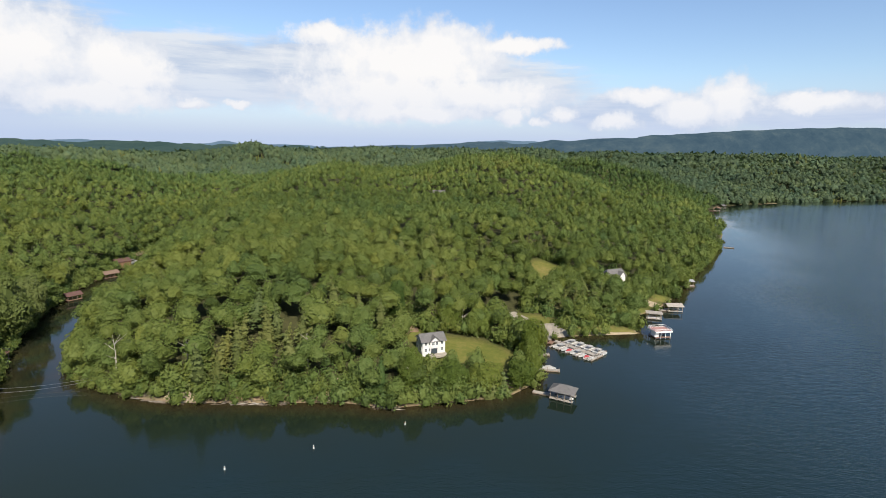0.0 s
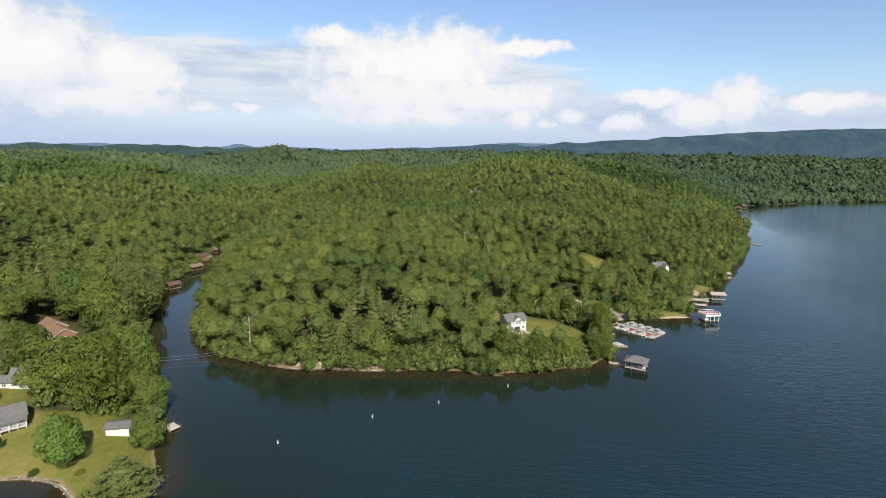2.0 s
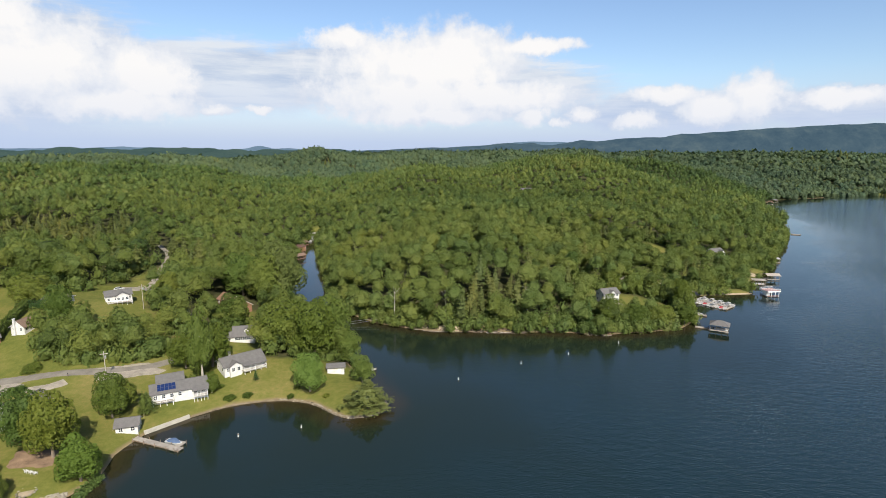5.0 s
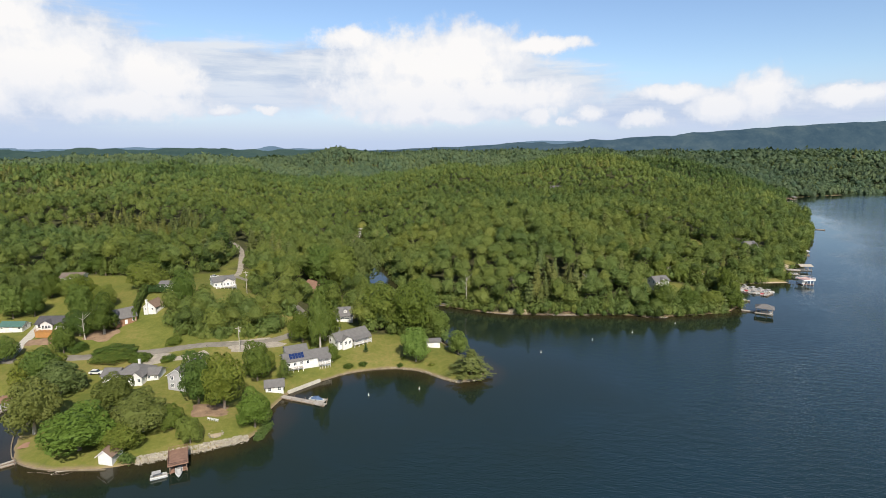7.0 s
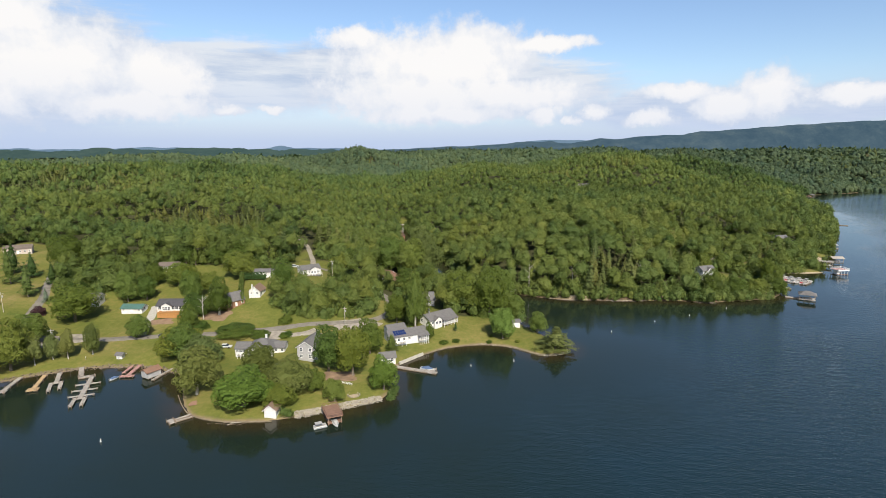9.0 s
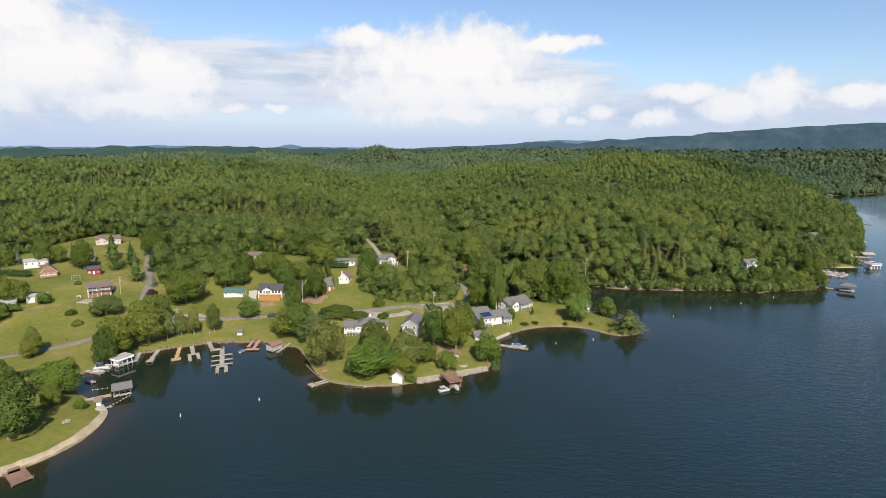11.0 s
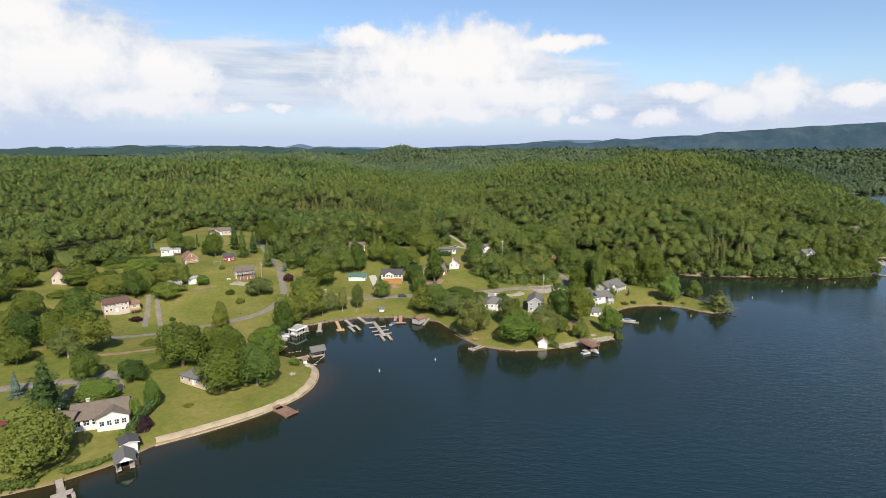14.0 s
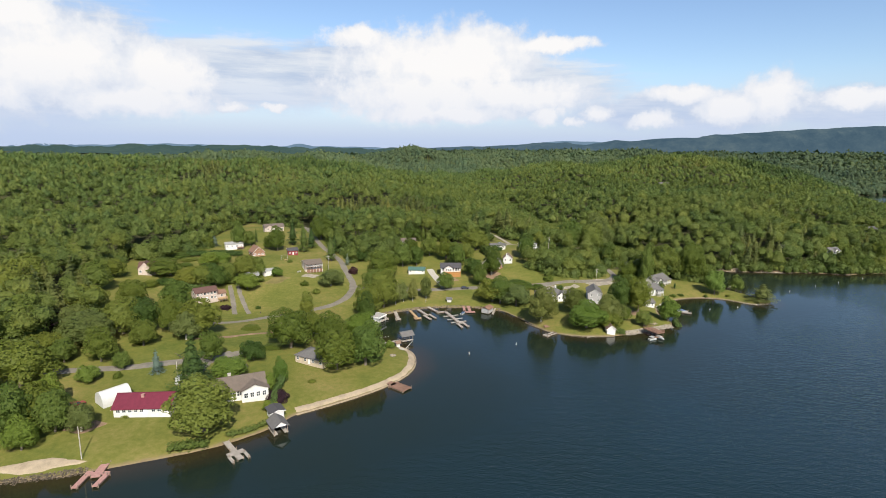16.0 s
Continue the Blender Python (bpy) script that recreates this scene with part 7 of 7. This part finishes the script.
dock((-273.3, 50.7), (-265.1, 33.1), 1.5, DECK_GREY, "long grey community dock with finger piers and forked end",
     arms=[(7.3, -3.8, 3.8, 0.8), (12.4, -3.8, 3.8, 0.8), (17.0, -3.8, 3.8, 0.8), (19.0, -2.0, 2.0, 1.2), (22.2, -2.1, -0.9, 5.2), (22.2, 0.9, 2.1, 5.2)])
dock((-286.8, 52.3), (-281.4, 43.6), 1.4, DECK_GREY, "grey dock with a forked end", arms=[(9.6, -2.1, 2.1, 1.4), (13.4, -2.1, -0.9, 6.4), (13.0, 0.9, 2.1, 5.6)])
dock((-290.6, 50.1), (-285.2, 37.6), 1.3, DECK_TAN, "tan wooden dock with a wide end", arms=[(12.4, -1.7, 1.7, 2.4)])
dock((-297.6, 47.6), (-294.2, 35.4), 1.5, DECK_GREY, "weathered grey dock off the rocky bank", arms=[(11.6, -1.3, 1.3, 2.0)])
dock((-303.2, 44.0), (-299.6, 35.4), 1.4, DECK_GREY, "weathered grey dock off the rocky bank")
boathouse(-303.4, 33.2, 66, 5.8, 4.6, CANVAS, "boat lift with flat pale canopy", 3.0, flat=True, walls=TRIM)
moor("pontoon", -303.4, 32.8, 66, 0.78)
dock((-312, 26), (-304.6, 24), 1.4, DECK_GREY, "low grey dock under the trees")
moor("pontoon_blue", -308.2, 29.2, 20, 0.85)
moor("white", -307.2, 25.6, 15, 0.7)
dock((-306, 18.4), (-302.2, 16.6), 1.3, DECK_GREY, "low grey dock under the trees")
boathouse(-287.4, 9.9, 34, 5.2, 4.0, GREY_ROOF, "boathouse with grey gable roof on piles", 2.7, 1.3, gable=TRIM)
dock((-296.5, 3.6), (-290.2, 8.4), 1.4, DECK_GREY, "grey gangway to the boathouse")

# the hook and the west shore
dock((-290, -30.5), (-285.6, -34.4), 2.4, DECK_BROWN, "brown stair and landing over the shore wall")
dock((-286.4, -33.6), (-280.6, -37.6), 4.2, DECK_BROWN, "brown wooden swimming deck with chairs")
boathouse(-314.2, -66.4, -52, 5.6, 4.2, GREY_ROOF, "grey-roofed boathouse with white gable", 2.6, 1.5, gable=TRIM)
dock((-326, -74), (-318.4, -81.8), 1.5, DECK_GREY, "grey wooden dock with a forked end", arms=[(7.2, -2.2, 2.2, 1.8), (9.6, -2.4, -1.6, 3.4), (9.6, 1.6, 2.4, 3.4)])
dock((-351.6, -86), (-350.2, -92.3), 2.0, PINK, "faded red dock with two fingers", arms=[(5.0, -2.6, 2.6, 1.4)])
dock((-353, -90), (-352.2, -96.8), 1.3, PINK, "faded red dock finger")
dock((-348.2, -90.6), (-347.8, -95.8), 1.3, PINK, "faded red dock finger")
for made in BOATS.values():
    drop_pattern(made)


# ---- smaller buildings by the water ----
house(-199, 26.8, 90, 4.4, 3.6, 2.2, 1.5, WHITE_WALL, BROWN_ROOF, "tiny white shed at the water's edge", "shed", front=0, ends=0, doors=(), z=0.9)
house(-170.6, 68.4, 20, 5.6, 4.4, 2.5, 1.4, WHITE_WALL, GREY_ROOF, "white boat shed with grey roof", "shed", front=2, ends=1, doors=(), z=0.9)
house(-317.2, -60.2, -50, 4.0, 3.8, 2.4, 0.5, WHITE_WALL, DARK_ROOF, "white shed with dark roof by the boathouse", "shed", front=1, ends=0, doors=(), z=1.2)


def arch_tent(x, y, turn, L, W, H):
    """A white round-topped fabric shelter."""
    ob = thing("fabric_shelter", "white round-topped fabric shelter beside a house", "shelter", x, y, at(x, y), turn)
    n, v = 14, []
    for sx in (-L / 2, L / 2):
        for k in range(n + 1):
            a = k / n * math.pi
            v.append((sx, -math.cos(a) * W / 2, -0.3 + (H + 0.3) * math.sin(a) ** 0.75))
    f = [(k, k + 1, n + 2 + k, n + 1 + k) for k in range(n)] + [tuple(range(n, -1, -1)), tuple(range(n + 1, 2 * n + 2))]
    part("cover", Solid().add(v, f), BOAT_WHITE, ob)
    return ob


arch_tent(-366.6, -60.6, 58, 8.2, 5.4, 4.0)
arch_tent(-352.5, -47.5, 80, 3.4, 3.0, 3.4)


def car(x, y, turn, paint, label):
    ob = thing("car", label, "car", x, y, at(x, y, 0.16), turn)
    low = Solid().add([(-2.2, -0.88, 0.35), (2.2, -0.88, 0.35), (2.2, 0.88, 0.35), (-2.2, 0.88, 0.35), (-2.2, -0.86, 0.9), (2.1, -0.84, 0.8), (2.1, 0.84, 0.8), (-2.2, 0.86, 0.9)],
                      [(3, 2, 1, 0), (4, 5, 6, 7), (0, 1, 5, 4), (1, 2, 6, 5), (2, 3, 7, 6), (3, 0, 4, 7)])
    part("body", low, paint, ob, bevel=0.08)
    cab = Solid().add([(-1.9, -0.8, 0.86), (1.0, -0.8, 0.86), (1.0, 0.8, 0.86), (-1.9, 0.8, 0.86), (-1.5, -0.65, 1.42), (0.35, -0.65, 1.42), (0.35, 0.65, 1.42), (-1.5, 0.65, 1.42)],
                      [(3, 2, 1, 0), (4, 5, 6, 7), (0, 1, 5, 4), (1, 2, 6, 5), (2, 3, 7, 6), (3, 0, 4, 7)])
    part("cabin", cab, GLASS, ob)
    part("roof_panel", Solid().box(-1.45, 0.3, -0.64, 0.64, 1.42, 1.47), paint, ob)
    for sx in (-1.35, 1.35):
        for sy in (-0.86, 0.86):
            part("wheel", Solid().tube((sx, sy - 0.1, 0.32), (sx, sy + 0.1, 0.32), 0.32, 12), RUBBER, ob)
    return ob


car(-234.4, 72.4, 5, BOAT_WHITE, "white car parked beside a large house")
car(-264.4, 81.5, 6, DARK_PAINT, "dark car parked on the lane")
car(-374.6, -65.4, 60, RED_PAINT, "red pickup parked by the shelter")
car(-241.5, 177, 30, BOAT_WHITE, "white car parked in the gravel yard")
car(-302.5, 74.9, 20, DARK_PAINT, "dark car parked on gravel")


def buoy(x, y):
    ob = thing("buoy", "white upright marker buoy floating on the lake", "buoy", x, y, 0, 0, "marker buoys on the lake")
    part("float", Solid().post(0, 0, -0.4, 0.25, 0.24, 12), BOAT_WHITE, ob, bevel=0.05)
    part("mast", Solid().post(0, 0, 0.25, 0.95, 0.12, 10), BOAT_WHITE, ob)
    part("band", Solid().post(0, 0, 0.6, 0.7, 0.13, 10), DECK_ORANGE, ob)


for x, y in ((-34.2, 135.6), (-53.9, 125.3), (-77.5, 109.6), (-10.8, 149.2), (-122.8, 73.9), (-139.1, 68.3), (-241.3, 9.3), (-260.6, -3)):
    buoy(x, y)


def pole(x, y, h=10.0, arm=True, turn=30, label="weathered wooden power pole beside the lane"):
    ob = thing("power_pole", label, "pole", x, y, at(x, y), turn, "power poles")
    part("shaft", Solid().tube((0, 0, -1), (0, 0, h), 0.15, 8, 0.65), BARK_PALE, ob)
    if arm:
        part("crossarm", Solid().box(-1.1, 1.1, -0.07, 0.07, h - 0.9, h - 0.72), BARK_PALE, ob)
        part("transformer", Solid().post(0.4, 0.0, h - 2.4, h - 1.5, 0.24, 10), GREY_WALL, ob)
    return ob


pole(-192, 91.6, 10)
pole(-211.5, 146.6, 11)
pole(-184.6, 196.9, 12)
pole(-357.8, -86.5, 9, False, label="pale bare pole on the lawn")
pole(-355.5, -45, 6, False, label="short pale pole on the grass")
pole(-342.9, 92.7, 9)
pole(-300.2, 66.4, 9)
for off in (0, 1.6):
    p, q = Vector((-149 + off * 1.6, 160.6 - off * 2, 2.6)), Vector((-114, 171.5 - off * 1.6, 2.6))
    s = Solid()
    last = p
    for k in range(1, 13):
        u = k / 12
        c = p.lerp(q, u) - Vector((0, 0, 5 * u * (1 - u)))
        s.tube(last, c, 0.045, 5)
        last = c
    o = new("power_cable", bpy.data.meshes.new("power_cable"))
    o.data.from_pydata([tuple(v) for v in s.v], [], s.f)
    o.data.materials.append(ALUMINIUM)
    tagged(o, "thin pale cable slung across the creek", "cable")


def hedge(pts, wide, high, label):
    """A clipped hedge along a line."""
    c = smooth_line(pts, 1.0)
    r = np.random.RandomState(len(label))
    vs, fs, o = [], [], 0
    sv, sf = crown_shape("round", 1, 60, 0.22, 77, cut=-0.9)
    for x, y in c:
        a = r.uniform(0, 6)
        v = sv.copy()
        v[:, 0], v[:, 1] = sv[:, 0] * math.cos(a) - sv[:, 1] * math.sin(a), sv[:, 0] * math.sin(a) + sv[:, 1] * math.cos(a)
        vs.append(v * (wide / 2, wide / 2, high * 0.58) * r.uniform(0.9, 1.1) + (x, y, at(x, y, high * 0.45)))
        fs.append(sf + o)
        o += len(sv)
    tagged(link_mesh("hedge", np.vstack(vs), np.vstack(fs), NEEDLE_ONE), label, "hedge")


hedge([(-243.3, 109.1), (-247.4, 117.4), (-251.1, 126.3), (-255.1, 137.6)], 2.2, 4.5, "tall clipped evergreen hedge between gardens")
hedge([(-255.1, 138.7), (-243, 135.8)], 2.0, 3.5, "clipped evergreen hedge below a garage")
hedge([(-166, 97), (-162.5, 93), (-160, 88)], 2.2, 2.4, "dense clipped hedge beside a lawn")
hedge([(-389.8, 57.8), (-378.9, 61), (-371.3, 65.2)], 4.0, 3.0, "loose leafy hedge on the slope")
hedge([(-404.4, 46.2), (-397.8, 43.5), (-390.3, 48.2)], 3.6, 3.0, "loose leafy hedge behind a house")
hedge([(-431.1, 103.2), (-412.7, 106.8), (-399.7, 105.2)], 3.6, 3.0, "row of leafy bushes below a house")
hedge([(-336.6, 6.6), (-328, 12), (-322, 18)], 2.4, 2.0, "low bushes beside the lane")
hedge([(-319, -58), (-321, -49), (-322, -41)], 2.0, 3.6, "low green hedge along a garden edge")
hedge([(-326, -72), (-321, -68), (-318, -64)], 2.0, 1.6, "shoreline bushes under a garden")
hedge([(-338, -80), (-331, -77)], 3.0, 2.2, "shoreline bushes by the lake")
hedge([(-164.5, 46), (-165, 40)], 3.4, 2.2, "leafy bank bushes by the water")
hedge([(-195.5, 26.5), (-193.6, 26)], 3.0, 2.2, "leafy bank bushes by the water")


def chair(x, y, turn, paint=None):
    ob = thing("garden_chair", "slatted wooden garden chair on the grass", "chair", x, y, at(x, y, 0.13), turn, "garden chairs")
    paint = paint or TRIM
    part("seat", Solid().box(-0.3, 0.3, -0.3, 0.3, 0.34, 0.4), paint, ob)
    part("backrest", Solid().slab([(-0.3, 0.28, 0.4), (0.3, 0.28, 0.4), (0.3, 0.6, 1.1), (-0.3, 0.6, 1.1)], 0.06), paint, ob)
    for sx in (-0.36, 0.3):
        part("armrest", Solid().box(sx, sx + 0.08, -0.35, 0.35, 0.55, 0.6), paint, ob)
        for sy in (-0.3, 0.26):
            part("leg", Solid().box(sx, sx + 0.07, sy, sy + 0.07, -0.05, 0.55), paint, ob)


for k in range(3):
    chair(-181.6 + 1.3 * k, 45.4 - 0.3 * k, 160)
chair(-282.6, -35.4, 200, TRIM)
chair(-281.8, -36.4, 230, TRIM)


def ring_of_stones(x, y, r, label):
    ob = thing("fire_pit", label, "fire pit", x, y, at(x, y, 0.05))
    part("ash_bed", Solid().post(0, 0, -0.3, 0.06, r * 0.8, 16), SAND, ob)
    v, f = ICO[1]
    for k in range(12):
        a = k / 12 * 6.283
        part("stone", Solid().add(v * (0.32, 0.32, 0.22) + (r * math.cos(a), r * math.sin(a), 0.1), f), STONE, ob)


ring_of_stones(-176.8, 39.2, 1.9, "ring of pale stones round a fire pit")
ring_of_stones(-289.5, -12, 1.0, "small ring of stones on the lawn")
ring_of_stones(-300, -15, 1.2, "stone ring round a tree bed on the lawn")


def heap(x, y, mat, label, name):
    ob = thing(name, label, name.replace("_", " "), x, y, at(x, y, 0.05), 20)
    for k in range(4):
        part("kayak", hull(3.2, 0.7, 0.3), mat, ob, m=pose(0.1 * k, 0.75 * k - 1, 0.25, 180, 0, 8 * k))
    return ob


heap(-226, 31.6, RUST_ROOF, "faded red kayaks laid upside down on the grass", "kayak_stack")
heap(-106, 88, RUST_ROOF, "faded red upturned kayaks under the trees", "kayak_stack")


# ---- garden things ----
def swing_set(x, y, turn):
    ob = thing("swing_set", "metal swing set standing on the lawn", "swing set", x, y, at(x, y), turn)
    for s in (-1.8, 1.8):
        for d in (-0.9, 0.9):
            part("leg", Solid().tube((s, d, -0.2), (s, 0, 2.4), 0.06, 6), GREY_METAL, ob)
    part("crossbar", Solid().tube((-1.8, 0, 2.4), (1.8, 0, 2.4), 0.06, 6), GREY_METAL, ob)
    for s in (-0.7, 0.7):
        for d in (-0.22, 0.22):
            part("chain", Solid().tube((s + d, 0, 2.4), (s + d, 0, 0.55), 0.02, 4), GREY_METAL, ob)
        part("swing_seat", Solid().box(s - 0.26, s + 0.26, -0.1, 0.1, 0.5, 0.55), DECK_TAN, ob)


def picnic_table(x, y, turn, mat):
    ob = thing("picnic_table", "wooden picnic table on the grass", "table", x, y, at(x, y), turn)
    part("tabletop", Solid().box(-0.95, 0.95, -0.38, 0.38, 0.7, 0.76), mat, ob)
    for s in (-0.75, 0.75):
        part("bench", Solid().box(-0.95, 0.95, s - 0.14, s + 0.14, 0.42, 0.47), mat, ob)
    for s in (-0.7, 0.7):
        part("trestle", Solid().tube((s, -0.7, -0.1), (s, 0.3, 0.72), 0.05, 5).tube((s, 0.7, -0.1), (s, -0.3, 0.72), 0.05, 5), mat, ob)


def post_box(x, y, turn):
    ob = thing("mailbox", "small roadside mailbox on a wooden post", "mailbox", x, y, at(x, y), turn)
    part("post", Solid().box(-0.06, 0.06, -0.06, 0.06, -0.3, 1.0), PILE, ob)
    part("box", Solid().box(-0.12, 0.12, -0.28, 0.28, 1.0, 1.28), DARK_PAINT, ob, bevel=0.04)


def trailer_boat(x, y, turn):
    ob = thing("boat_trailer", "white boat parked on a trailer under trees", "boat", x, y, at(x, y, 0.1), turn)
    part("hull", hull(5.6, 2.1, 0.9), BOAT_WHITE, ob, m=pose(0, 0, 0.5))
    part("chassis", Solid().box(-2.2, 3.4, -0.08, 0.08, 0.35, 0.47).box(-1.6, 1.2, -0.8, 0.8, 0.38, 0.46), GREY_METAL, ob)
    for s in (-0.95, 0.95):
        part("wheel", Solid().tube((-0.6, s - 0.09, 0.3), (-0.6, s + 0.09, 0.3), 0.3, 12), RUBBER, ob)


def flag_post(x, y, h, label):
    ob = thing("lamp_post", label, "post", x, y, at(x, y), 0)
    part("shaft", Solid().post(0, 0, -0.4, h, 0.06, 8), GREY_METAL, ob)
    part("lamp_head", Solid().post(0, 0, h, h + 0.3, 0.16, 8), BOAT_WHITE, ob)


swing_set(-371.5, 101.2, 30)
picnic_table(-369.1, 97.4, 30, DECK_TAN)
picnic_table(-107.5, 90, 60, RED_PAINT)
picnic_table(-285.8, 0.8, 20, DECK_GREY)
picnic_table(-356.7, 82.9, 35, TRIM)
trailer_boat(-326.5, 4, 20)
trailer_boat(-348.7, 95.1, 110)
for x, y, turn in ((-358.6, 32, 40), (-333.5, 44.7, 60), (-270, 79.2, 5), (-203.9, 90.4, 20), (-373, 19.8, 30), (-292.4, 75.2, 5)):
    post_box(x, y, turn)
for x, y in ((-297, 62), (-272, 63), (-284, 62)):
    flag_post(x, y, 1.1, "short white post on the lakeside lawn")
flag_post(-204.1, 104, 1.4, "short white post on the grass")
house(-272, 64.5, 0, 2.2, 1.8, 1.5, 0.5, WHITE_WALL, GREY_ROOF, "tiny white pump shed by the docks", "shed", front=0, ends=0, doors=(), lift=0.1)
house(-289.5, 1.5, 20, 1.3, 1.2, 1.9, 0.5, WHITE_WALL, BROWN_ROOF, "tiny white hut at the walkway's end", "shed", front=0, ends=0, doors=(), lift=0.1)


def float_line(a, b, count):
    """Small white floats strung on a rope across the water."""
    ob = thing("float_line", "string of small white swim floats on the water", "float line", a[0], a[1], 0)
    for k in range(count):
        u = k / (count - 1)
        part("float", Solid().post((b[0] - a[0]) * u, (b[1] - a[1]) * u, -0.12, 0.18, 0.17, 8), BOAT_WHITE, ob)
    part("rope", Solid().tube((0, 0, 0.01), (b[0] - a[0], b[1] - a[1], 0.01), 0.03, 5), CANVAS, ob)


float_line((-286, 1.7), (-284.6, 9.2), 7)
float_line((-299.4, 12), (-295.4, 13.8), 4)
